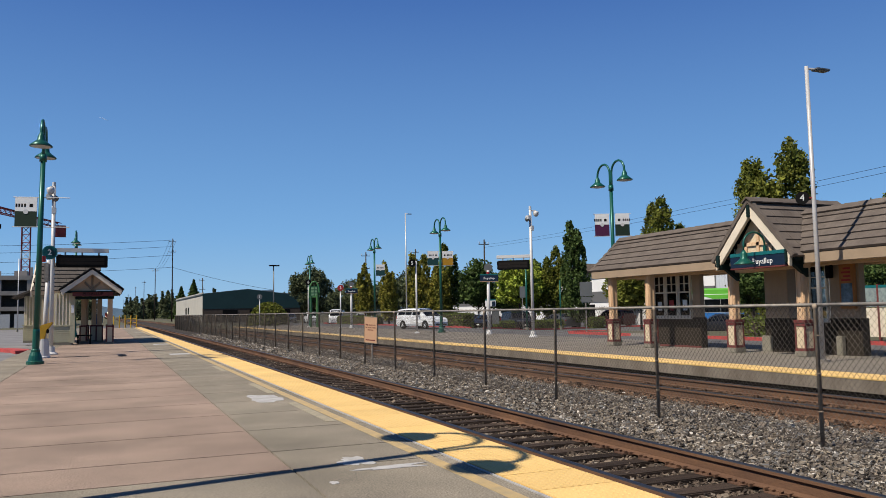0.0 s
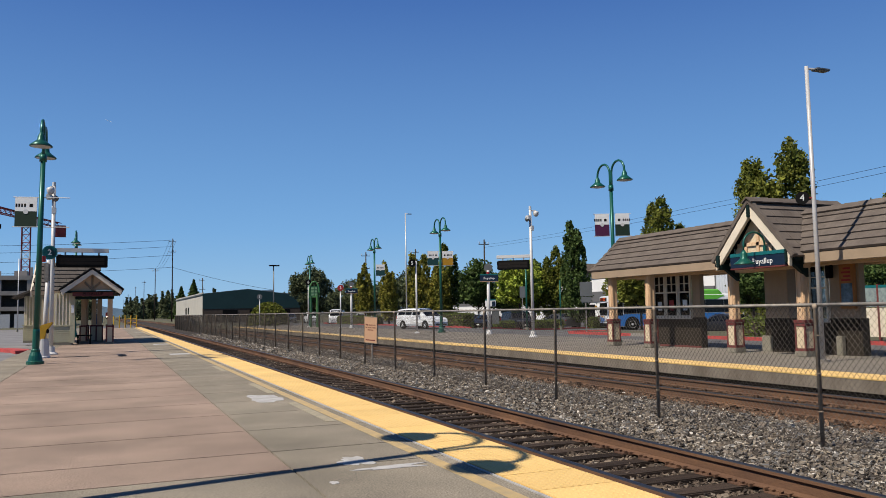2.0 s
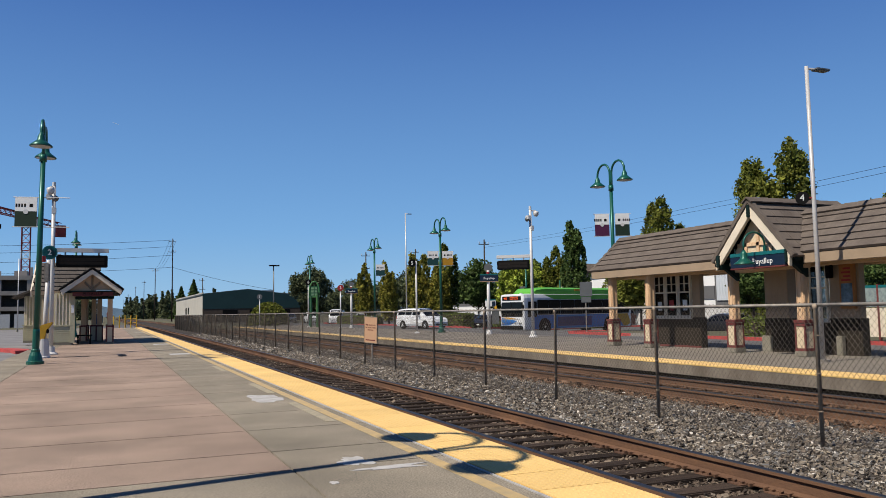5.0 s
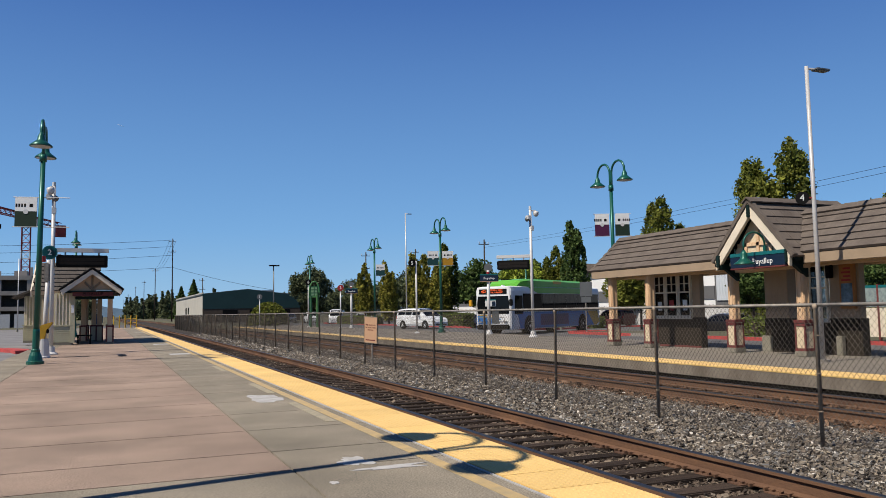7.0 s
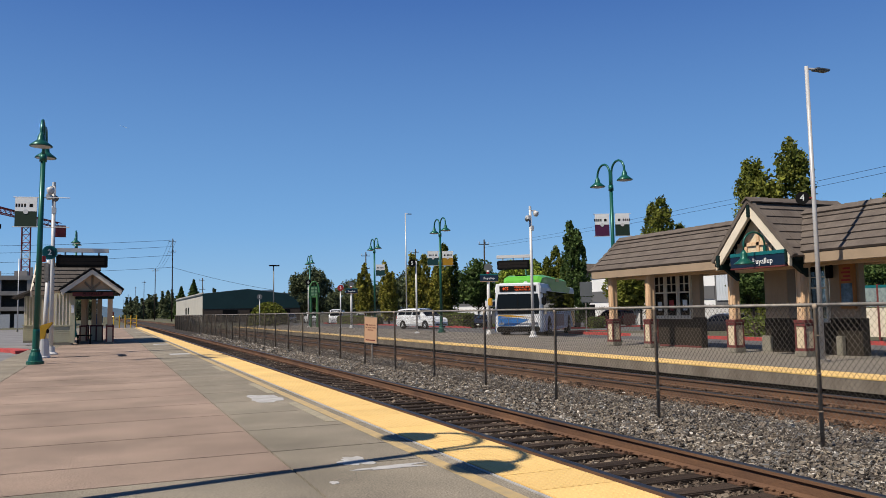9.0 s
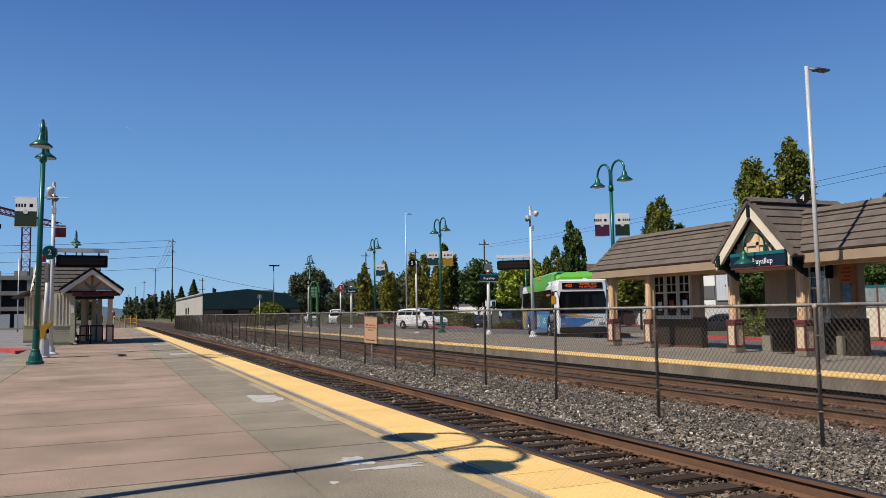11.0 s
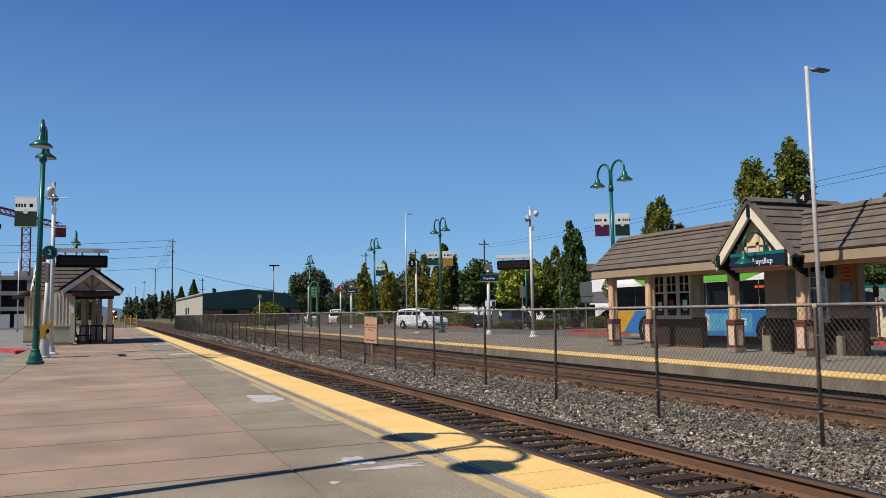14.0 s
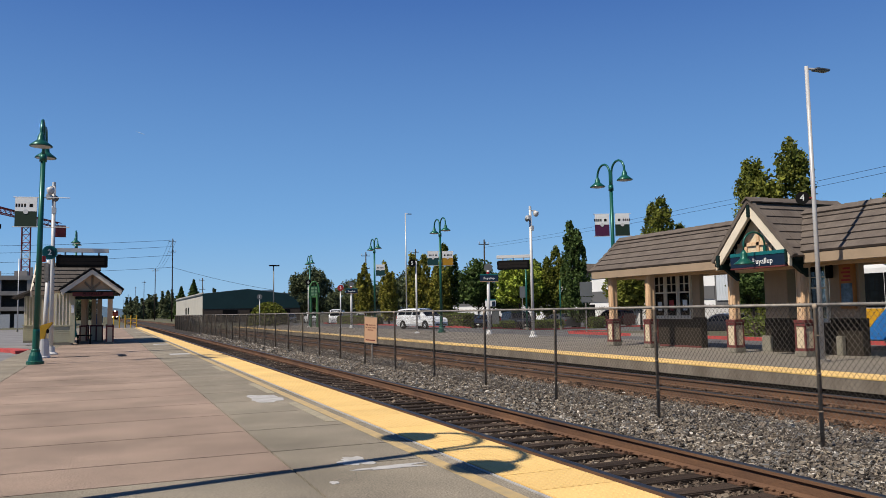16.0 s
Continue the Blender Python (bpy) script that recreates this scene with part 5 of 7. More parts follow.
def conifer_points(h, w, n, seed):
    """Drooping tiers that narrow to a tip."""
    r = np.random.default_rng(seed)
    t = r.uniform(0, 1, n) ** 1.5
    tier = np.floor(t * 11) / 11
    rad = w / 2 * (1 - t) * r.uniform(0.2, 1.0, n) ** 0.6 * (0.75 + 0.35 * (1 - (t - tier) * 11))
    a = r.uniform(0, 6.28, n)
    lobe = 1 + 0.25 * np.sin(5 * a + 9 * tier + seed)
    return np.stack([rad * lobe * np.cos(a), rad * lobe * np.sin(a), h * (0.06 + 0.94 * t) - 0.12 * rad], 1)


def tree(loc, h, w, style, material, label, seed, n=5000, size=0.16, spires=3):
    t = thing("tree", loc, label, "tree", "", local=True)
    r = random.Random(seed)
    bm = rod((0, 0, 0), (0.03, 0.02, h * 0.55), 0.035 * h * 0.5, 0.012 * h, 8)
    for k in range(9):
        a, z = r.uniform(0, 6.28), h * r.uniform(0.16, 0.5)
        q = 0.35 if style == "columnar" else 0.75
        rod((0, 0, z), (math.cos(a) * w * 0.4 * q * 1.2, math.sin(a) * w * 0.4 * q * 1.2, z + h * (0.35 if style == "columnar" else 0.22)), 0.010 * h * 0.6, 0.01, 5, bm)
    part("trunk", bm, M_BARK, t)
    pts = columnar_points(h, w, spires, n, seed) if style == "columnar" else conifer_points(h, w, n, seed) if style == "conifer" else broad_points(h, w, n, seed)
    cr = new("crown", foliage("crown", pts, size, material, seed, 1.2 if style == "columnar" else 0.7))
    cr.parent = t
    return t


tree((40.0, 130.2, ROAD), 10.2, 3.2, "columnar", M_LEAF_B, "slim tree with yellowing autumn leaves in the car park", 1, 7140, 0.225)
tree((40.0, 117.1, ROAD), 9.7, 3.4, "columnar", M_LEAF_B, "slim tree with yellowing autumn leaves in the car park", 2, 7140, 0.225)
tree((40.0, 104.0, ROAD), 10.0, 3.6, "columnar", M_LEAF_B, "slim tree with yellowing autumn leaves in the car park", 3, 7820, 0.225)
tree((40.0, 93.9, ROAD), 10.3, 3.6, "columnar", M_LEAF_C, "slim dark green columnar tree in the car park", 4, 7820, 0.216)
tree((38.0, 92.0, ROAD), 7.6, 3.2, "columnar", M_LEAF_B, "slim tree with yellowing autumn leaves in the car park", 14, 7820, 0.216)
tree((43.5, 92.0, ROAD), 7.9, 7.0, "broad", M_LEAF_D, "dense dark green broad tree behind parked cars", 5, 7000, 0.28)
tree((46.0, 90.0, ROAD), 7.2, 6.0, "broad", M_LEAF_D, "dense dark green broad tree behind parked cars", 15, 6000, 0.28)
tree((48.0, 86.0, ROAD), 8.4, 4.0, "broad", M_LEAF_D, "dense dark green broad tree behind parked cars", 16, 5000, 0.28)
tree((40.0, 74.5, ROAD), 7.2, 5.4, "broad", M_LEAF_L, "light green broad-leaved tree by the parked cars", 6, 8000, 0.22)
tree((43.0, 76.5, ROAD), 7.0, 5.6, "broad", M_LEAF_L, "light green broad-leaved tree by the parked cars", 17, 8000, 0.22)
tree((44.0, 74.0, ROAD), 8.6, 3.0, "columnar", M_LEAF_C, "slim green columnar tree in the car park", 7, 7140, 0.18)
tree((42.0, 66.2, ROAD), 10.4, 3.5, "columnar", M_LEAF_D, "tall dark green columnar tree beside the car park", 8, 13600, 0.171, 2)
tree((31.0, 41.6, -0.03), 4.9, 3.6, "broad", M_LEAF_C, "leafy green tree on the traffic island", 9, 6000, 0.17)
tree((53.4, 66.9, ROAD), 13.0, 5.6, "columnar", M_LEAF_C, "tall columnar tree with three leafy spires", 10, 16000, 0.2, 3)
tree((39.4, 38.6, ROAD), 12.0, 5.8, "columnar", M_LEAF_C, "very tall columnar tree with several spires", 11, 26000, 0.18, 5)
tree((31.5, 32.6, -0.03), 4.3, 2.6, "broad", M_LEAF_D, "small leafy tree seen through the canopy passage", 12, 4500, 0.13)
tree((40.0, 31.1, ROAD), 8.0, 3.0, "columnar", M_LEAF_C, "slim green columnar tree behind the canopy", 13, 6800, 0.18)
tree((30.5, 24.2, -0.03), 4.2, 4.0, "broad", M_LEAF_D, "dark leafy tree behind the canopy", 18, 6000, 0.15)
tree((53.0, 74.0, ROAD), 6.6, 4.6, "broad", M_LEAF_C, "leafy green tree behind the canopy", 19, 5000, 0.2)
tree((35.0, 148.0, ROAD), 10.4, 8.4, "broad", M_LEAF_F, "wide grey-green tree beside the warehouse", 20, 9000, 0.32)
tree((46.0, 150.0, ROAD), 8.2, 11.0, "broad", M_LEAF_F, "wide grey-green tree beyond the car park", 21, 8000, 0.34)
tree((55.0, 148.0, ROAD), 8.8, 12.0, "broad", M_LEAF_F, "wide grey-green tree beyond the car park", 22, 8000, 0.34)
tree((31.1, 330.0, ROAD), 15.7, 11.0, "conifer", M_LEAF_D, "tall dark conifer in the distance", 23, 8500, 0.54, 2)
tree((26.8, 335.0, ROAD), 13.0, 8.0, "conifer", M_LEAF_D, "dark conifer in the distance", 24, 6800, 0.54, 2)


def hedge(loc, lx, ly, h, seed, label, material=None, n=5000, dome=False):
    r = np.random.default_rng(seed)
    if dome:
        d = r.normal(0, 1, (n, 3))
        d /= np.linalg.norm(d, axis=1)[:, None]
        d[:, 2] = np.abs(d[:, 2])
        p = d * np.array([lx / 2, ly / 2, h]) * r.uniform(0.85, 1.03, (n, 1))
    else:
        p = r.uniform(-0.5, 0.5, (n, 3)) * np.array([lx, ly, h])
        k = r.integers(0, 3, n)
        sgn = r.choice([-0.5, 0.5], n)
        for ax, e in ((0, lx), (1, ly)):
            p[k == ax, ax] = sgn[k == ax] * e
        p[k == 2, 2] = h / 2
        p[:, 2] += h / 2
        p += r.normal(0, 0.05, p.shape)
    t = thing("hedge", loc, label, "hedge", "", local=True)
    cr = new("crown", foliage("crown", p, 0.11 if not dome else 0.22, material or M_LEAF_H, seed))
    cr.parent = t
    if dome:
        part("twig_core", lathe([(lx * 0.40, 0), (lx * 0.42, h * 0.3), (lx * 0.3, h * 0.7), (lx * 0.1, h * 0.85)], 14), M_BARK, t)
    else:
        part("twig_core", span(-lx / 2 + 0.06, lx / 2 - 0.06, -ly / 2 + 0.06, ly / 2 - 0.06, 0, h - 0.08), M_BARK, t)


hedge((27.2, 25.6, -0.02), 1.0, 5.5, 0.75, 31, "low clipped green hedge on the traffic island")
hedge((27.0, 18.0, -0.02), 0.9, 4.0, 0.4, 32, "low clipped green hedge on the traffic island", n=3000)
hedge((27.3, 33.4, -0.02), 1.2, 2.2, 0.45, 33, "low straggling hedge on the traffic island", n=2000)
hedge((31.6, 72.5, ROAD), 1.3, 6.5, 1.35, 34, "clipped green hedge beside the parked van")
hedge((38.5, 66.3, ROAD), 3.0, 1.2, 0.8, 35, "low green shrubs before the parked cars", n=2500)
hedge((33.0, 64.5, ROAD), 1.6, 1.2, 0.7, 36, "low green shrubs before the parked cars", n=1500)
hedge((43.0, 65.0, ROAD), 1.4, 1.4, 1.0, 37, "low green shrubs before the parked cars", n=1500)
hedge((20.6, 112.0, ROAD), 5.6, 5.6, 3.1, 38, "rounded clipped green bush near the warehouse", M_LEAF_C, 6000, True)
hedge((33.0, 110.0, ROAD), 2.0, 16.0, 1.2, 39, "long green hedge along the car park", n=6000)


def far_woods():
    r = np.random.default_rng(50)
    pts = []
    for k in range(220):
        u = r.uniform(0, 1)
        x = -130 + 300 * u
        y = r.uniform(360, 560)
        if -6 < x < 9 + 40 * (y < 430):
            continue
        h, w = r.uniform(8, 15), r.uniform(6, 11)
        p = broad_points(h, w, 420, 100 + k, 0.1, 14)
        pts.append(p + np.array([x, y, ROAD]))
    for k in range(60):
        p = conifer_points(r.uniform(8, 18), r.uniform(4.5, 8), 420, 700 + k)
        pts.append(p + np.array([r.uniform(11, 62), r.uniform(430, 640), ROAD]))
    for k in range(25):
        p = conifer_points(r.uniform(8, 14), r.uniform(4.5, 8), 420, 800 + k)
        pts.append(p + np.array([r.uniform(-45, -9), r.uniform(430, 640), ROAD]))
    ob = new("far_woods", foliage("far_woods", np.concatenate(pts), 1.1, M_LEAF_F, 51))
    tagged(ob, "hazy grey-green belt of distant trees", "trees", "", "stuff")
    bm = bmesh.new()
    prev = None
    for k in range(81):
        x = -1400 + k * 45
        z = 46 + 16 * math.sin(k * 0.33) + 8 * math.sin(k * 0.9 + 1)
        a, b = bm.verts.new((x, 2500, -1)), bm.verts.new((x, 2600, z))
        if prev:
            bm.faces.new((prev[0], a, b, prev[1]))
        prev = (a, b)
    # distance haze is put into the hills' blue colour
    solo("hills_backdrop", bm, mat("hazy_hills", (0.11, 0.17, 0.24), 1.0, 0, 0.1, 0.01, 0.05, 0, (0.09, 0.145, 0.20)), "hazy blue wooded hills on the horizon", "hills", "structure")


far_woods()


# ---- buildings ----
def warehouse():
    b = thing("warehouse", (27, 190, ROAD), "low warehouse with white side and dark green front", "warehouse")
    M_WW = mat("off_white_cladding", (0.60, 0.57, 0.50), 0.7, 0, 0.06, 0.4, 10, 0.05)
    M_GF = mat("dark_green_cladding", (0.02, 0.065, 0.068), 0.6, 0.1, 0.08, 0.5, 10, 0.05)
    xa, xb, ya, yb = 17.8, 38.0, 170, 240
    part("side_wall", span(xa, xa + 0.3, ya + 0.3, yb, ROAD, 6.0), M_WW, b)
    part("front_wall", prism([(xa, 2.6), (xb, 2.6), (xb, 5.2), ((xa + xb) / 2 - 1, 6.6), (xa, 5.7)], ya, ya + 0.3, "y"), M_GF, b)
    part("front_base", span(xa, xb, ya + 0.05, ya + 0.35, ROAD, 2.6), mat("brown_brick_base", (0.13, 0.10, 0.08), 0.9), b)
    part("roof", prism([(xa - 0.2, 5.75), ((xa + xb) / 2 - 1, 6.7), (xb, 5.3), (xb, 5.0), (xa - 0.2, 5.5)], ya + 0.3, yb, "y"), M_GREYS, b)
    for k in range(3):
        part("door", span(xa + 4 + k * 5.5, xa + 7 + k * 5.5, ya - 0.03, ya + 0.04, ROAD, 2.3), M_BLACK, b)
    for k in range(2):
        part("window", span(xa - 0.03, xa + 0.02, 200 + k * 6, 203 + k * 6, 1.6, 3.2), M_GLASS, b)
    part("roof_unit", span(27, 30, 190, 194, 6.2, 6.9, 0.05), M_WHITEP, b)
    part("roof_unit", span(32, 35, 185, 187, 6.0, 6.8, 0.05), M_GREYS, b)


warehouse()


def white_store():
    b = thing("commercial_building", (64, 60, ROAD), "long white commercial building with a grey band", "building")
    M_WS = mat("white_stucco", (0.98, 0.98, 0.97), 0.8, 0, 0.05, 0.3, 8, 0.05)
    M_GB = mat("grey_band", (0.16, 0.16, 0.165), 0.8, 0, 0.06, 0.3, 8, 0.05)
    M_CW = mat("pale_corrugated_metal", (0.72, 0.77, 0.82), 0.5, 0.1, 0.05, 0.5, 8, 0.03)
    part("wall", span(64, 66, 72, 150, ROAD - 0.5, 5.9), M_WS, b)
    part("band", span(63.9, 64, 72, 150, 2.2, 3.7), M_GB, b)
    part("roof", span(63.6, 100, 40, 150, 5.9, 6.2, 0.03), M_GREYS, b)
    for k in range(5):
        d = part("door", span(63.92, 64, 74.5 + k * 11, 77.5 + k * 11, ROAD, 1.9), M_BLACK, b)
        part("window", span(63.9, 64, 80 + k * 11, 82 + k * 11, 0.8, 1.9), M_GLASS, b)
    part("side_block", span(64, 90, 20, 72, ROAD - 0.5, 6.0), M_GB, b)
    me = mesh_of("metal_sheet", prism([(-0.45, 0), (-0.3, -0.06), (-0.15, -0.06), (0, 0), (0.15, -0.06), (0.3, -0.06), (0.45, 0), (0.45, 0.1), (-0.45, 0.1)], 2.0, 5.6, "z"), M_CW)
    y = 46.0
    while y < 72:
        piece("metal_sheet", me, b, pose(63.9, y, 0, 0, 0, -90))
        y += 0.9
    part("upper_store", span(72, 90, 95, 125, 6.2, 7.3), mat("brown_upper_wall", (0.22, 0.16, 0.12), 0.8), b)
    part("gable_roof", prism([(94, 7.3), (110, 8.6), (126, 7.3)], 71, 91, "x"), M_SHINGLE, b)
    f = thing("white_fence", (50, 66, ROAD), "white panel fence behind the parked cars", "fence")
    me = mesh_of("fence_panel", span(-0.02, 0.02, -1.18, 1.18, 0, 2.0, 0.01), M_WHITEP)
    y = 60.0
    while y < 80:
        piece("fence_panel", me, f, pose(54, y, ROAD - 0.4))
        y += 2.45


white_store()


def parking_garage():
    b = thing("parking_garage", (-35, 150, ROAD), "grey concrete parking garage under construction", "building")
    M_GC = mat("raw_concrete", (0.46, 0.42, 0.38), 0.9, 0, 0.1, 0.4, 10, 0.1)
    xa, xb, ya, yb = -70, -12.0, 150, 190
    for z in (2.6, 5.2, 7.8):
        part("floor_slab", span(xa, xb, ya, yb, z, z + 0.7), M_GC, b)
    # dark block added behind the open floors, standing in for their inner shade
    part("core_wall", span(xa, xb, ya + 4, yb, ROAD, 8.4), mat("dark_interior", (0.11, 0.105, 0.10), 0.9), b)
    for k in range(12):
        part("column", span(xb - 0.7 - k * 4.5, xb - k * 4.5, ya + 0.1, ya + 0.8, ROAD, 8.4), M_GC, b)
    for k in range(14):
        part("stub_column", span(xb - 0.4 - k * 2.4, xb - k * 2.4, ya + 2, ya + 2.4, 8.5, 9.3 + 0.7 * (k % 3 == 0)), M_GC, b)
    part("stair_tower", span(xb - 3.2, xb - 1.2, ya + 6, ya + 10, 8.4, 9.6), M_GC, b)
    for k in range(3):
        part("hoarding", span(-13.5 - k * 2.2, -11.9 - k * 2.2, 140, 140.1, ROAD, 2.0), M_WHITEP, b)
    # scaffold frame beside it
    s = thing("scaffold", (-8.0, 140, ROAD), "grey tubular scaffold beside the garage", "scaffold")
    for x in (-10.0, -9.0, -8.0, -7.2):
        part("upright", rod((x, 140, ROAD), (x, 140, 11.5), 0.07, n=6), M_GALV, s)
    for z in (3, 6, 9, 11.4):
        part("ledger", rod((-10.0, 140, z), (-7.2, 140, z), 0.06, n=6), M_GALV, s)


parking_garage()


def tower_crane():
    c = thing("tower_crane", (-19.2, 222, ROAD), "red and white tower crane over the construction site", "crane")
    M_CR = mat("red_crane_steel", (0.26, 0.035, 0.04), 0.5, 0.2, 0.08)
    M_CW = mat("white_crane_steel", (0.60, 0.58, 0.56), 0.5, 0.2, 0.08)
    x, y = -19.2, 222.0

    def lattice(p0, p1, w, bays, mats, name):
        p0, p1 = Vector(p0), Vector(p1)
        d = (p1 - p0)
        q = d.to_track_quat("Z", "Y")
        cs = [q @ Vector((sx * w / 2, sy * w / 2, 0)) for sx, sy in ((-1, -1), (1, -1), (1, 1), (-1, 1))]
        for k in range(bays):
            bm = bmesh.new()
            a, b = p0 + d * (k / bays), p0 + d * ((k + 1) / bays)
            for i in range(4):
                rod(a + cs[i], b + cs[i], 0.11, n=4, bm=bm)
                rod(a + cs[i], b + cs[(i + 1) % 4], 0.07, n=4, bm=bm)
                rod(a + cs[i], a + cs[(i + 1) % 4], 0.07, n=4, bm=bm)
            part(name, bm, mats[k % len(mats)], c)
    lattice((x, y, ROAD), (x, y, 24.2), 1.9, 12, [M_CW, M_CR, M_CR, M_CR], "mast_section")
    lattice((x, y, 26.6), (x - 16, y - 75, 23.5), 1.3, 24, [M_CR], "jib_section")
    lattice((x, y, 26.4), (x + 7.0, y + 8, 25.4), 1.2, 5, [M_CR], "counter_jib")
    part("slewing_unit", box((x, y, 25.0), (2.6, 2.6, 2.0), 0.2), M_GREYS, c)
    part("cab", box((x + 1.9, y - 1, 25.0), (1.6, 1.8, 2.0), 0.2), M_WHITEP, c)
    part("counterweight", box((x + 7.2, y + 8, 23.9), (2.8, 1.6, 3.0), 0.1), M_CR, c)
    part("tower_head", rod((x, y, 25.8), (x + 0.3, y + 0.6, 27.6), 0.5, 0.1, 4), M_CR, c)
    part("hoist_rope", rod((x - 4, y - 18, 26.4), (x - 4, y - 18, 22.4), 0.06, n=4), M_BLACK, c)
    part("hook", box((x - 4, y - 18, 22.2), (0.9, 0.9, 1.4), 0.2), M_BLACK, c)


tower_crane()


# ---- utility poles and wires ----
def utility_pole(loc, h, label="weathered timber utility pole with cross-arms", arms=2, seed=0):
    x, y, z = loc
    t = thing("utility_pole", loc, label, "utility pole", "utility poles")
    part("pole", rod((x, y, z), (x + 0.1, y, h), 0.17, 0.11, 10), M_POLEW, t, smooth=True)
    for k in range(arms):
        zz = h - 0.8 - k * 2.6
        part("cross_arm", span(x - 0.9, x + 0.9, y - 0.05, y + 0.05, zz - 0.06, zz + 0.06), M_POLEW, t)
        for u in (-0.8, 0.3, 0.8):
            part("insulator", rod((x + u, y, zz + 0.1), (x + u, y, zz + 0.45), 0.07, 0.05, 6), M_WHITEP, t)
    return t


utility_pole((14.5, 209, ROAD), 20.6, arms=2)
for yy, hh in ((289, 17.5), (382, 17.2), (510, 19), (690, 19), (900, 19)):
    utility_pole((14.5, yy, ROAD), hh, arms=1)
utility_pole((26.0, 250, ROAD), 12.5)
utility_pole((49.0, 158, ROAD), 13.8)
utility_pole((60.0, 158, ROAD), 14.6)
utility_pole((56.0, 116, ROAD), 12.8, arms=1)


def wire(p0, p1, sag, r, label="thin black overhead wire"):
    p0, p1 = Vector(p0), Vector(p1)
    pts = [p0.lerp(p1, k / 24) - Vector((0, 0, sag * 4 * (k / 24) * (1 - k / 24))) for k in range(25)]
    o = solo("overhead_wire", tube(pts, r, 4), M_BLACK, label, "wire", group="overhead wires")


for z0, z1 in ((20.2, 16.2), (18.6, 14.6), (16.4, 12.6)):
    wire((14.5, 209, z0), (-60, 190, z1), 0.8, 0.035)
wire((14.5, 209, 13.4), (-60, 200, 11.5), 1.0, 0.035)
wire((14.5, 209, 13.4), (36, 190, 7.0), 0.4, 0.035)
for k in range(3):
    wire((13.7 + 0.8 * k, 209, 19.85), (13.7 + 0.8 * k, 289, 16.75), 1.5, 0.03)
utility_pole((36.0, -30, ROAD), 12.0, arms=1)
for dz in (0.0, 0.4):
    wire((56, 116, 11.5 + dz), (36, -30, 10.1 + dz), 1.2, 0.012)


# ---- small things at the edges ----
def bollard_gate():
    g = thing("pedestrian_gate", (2, 105.5, 0), "yellow tubular barrier at the platform's end", "gate")
    for x in (0.6, 1.25, 1.9, 2.55, 3.2):
        part("post", rod((x, 105.5, -0.2), (x, 105.5, 1.5), 0.07, n=8), M_YPAINT, g)
    part("rail", rod((1.9, 105.5, 1.05), (3.2, 105.5, 1.05), 0.05, n=8), M_YPAINT, g)
    part("rail", rod((1.9, 105.5, 0.55), (3.2, 105.5, 0.55), 0.05, n=8), M_YPAINT, g)
    w = thing("far_walkway", (0, 125, -0.2), "grey paved crossing beyond the platform", "walkway", "", "structure")
    part("paving", span(-3.2, 3.7, 104, 150, -0.45, -0.16), M_ASPH, w)


bollard_gate()


def arch_sign(x, y):
    s = thing("arched_sign", (x, y, 0), "green arched information sign on two posts", "sign")
    f = face_camera(x, y)
    m = Matrix.Translation((x, y, 0)) @ f
    def P(u, v, w=0):
        return m @ Vector((u, v, w))
    part("post", rod(P(0.3, 0), P(0.3, 3.2), 0.13, 0.13, 10), mat("leaf_green_paint", (0.07, 0.20, 0.06), 0.45), s)
    M_AG = mat("arch_green_paint", (0.03, 0.13, 0.05), 0.45)
    pts = [P(-0.5, 3.0), P(-0.5, 3.4)] + [P(-0.5 + 0.5 * (1 - math.cos(a)), 3.4 + 1.1 * math.sin(a)) for a in [math.pi * 0.5 * k / 8 * 1.99 for k in range(1, 9)]] + [P(0.5, 3.0)]
    part("arch", tube(pts, 0.07, 8), mat("bright_green_paint", (0.10, 0.32, 0.10), 0.45), s)
    part("panel", box((0, 3.5, 0), (0.84, 1.1, 0.06), 0.02, 0, None, m), M_AG, s)
    bm = bmesh.new()
    for r_ in range(3):
        for q in range(2):
            box((-0.16 + q * 0.32, 3.8 - r_ * 0.3, 0.04), (0.24, 0.2, 0.02), 0, 0, bm, m)
    part("picture_bars", bm, mat("pale_green_marks", (0.25, 0.45, 0.25), 0.5), s)
    part("base_rail", rod(P(-0.5, 2.95), P(0.5, 2.95), 0.06, 0.06, 8), mat("bright_green_paint", (0.10, 0.32, 0.10), 0.45), s)
    part("post", rod(P(-0.3, 0), P(-0.3, 3.0), 0.1, 0.1, 10), M_AG, s)


arch_sign(18.7, 77.4)


def simple_pole(loc, h, material, label, head=None, r=0.06):
    x, y, z = loc[0], loc[1], lot(loc[0])
    t = thing("light_pole", loc, label, "light pole")
    part("pole", rod((x, y, z), (x, y, h), r * 1.2, r, 10), material, t, smooth=True)
    part("base", rod((x, y, z), (x, y, z + 0.3), r * 2.2, r * 2.0, 10), M_CONC, t)
    if head == "box":
        part("head", box((x + 0.1, y, h), (1.5, 0.5, 0.2), 0.04), M_BLACK, t)
    return t


simple_pole((22.8, 120, ROAD), 8.6, M_GREYS, "dark grey car park light with two heads", "box", 0.08)
simple_pole((-9.3, 100, ROAD), 8.0, M_WHITEP, "thin white flag pole in the car park", None, 0.05)
simple_pole((34.5, 62.9, ROAD), 5.4, M_GREEN, "green lamp pole among the trees", None, 0.07)
simple_pole((38.3, 63.4, ROAD), 4.0, M_GREEN, "green lamp pole among the trees", None, 0.06)


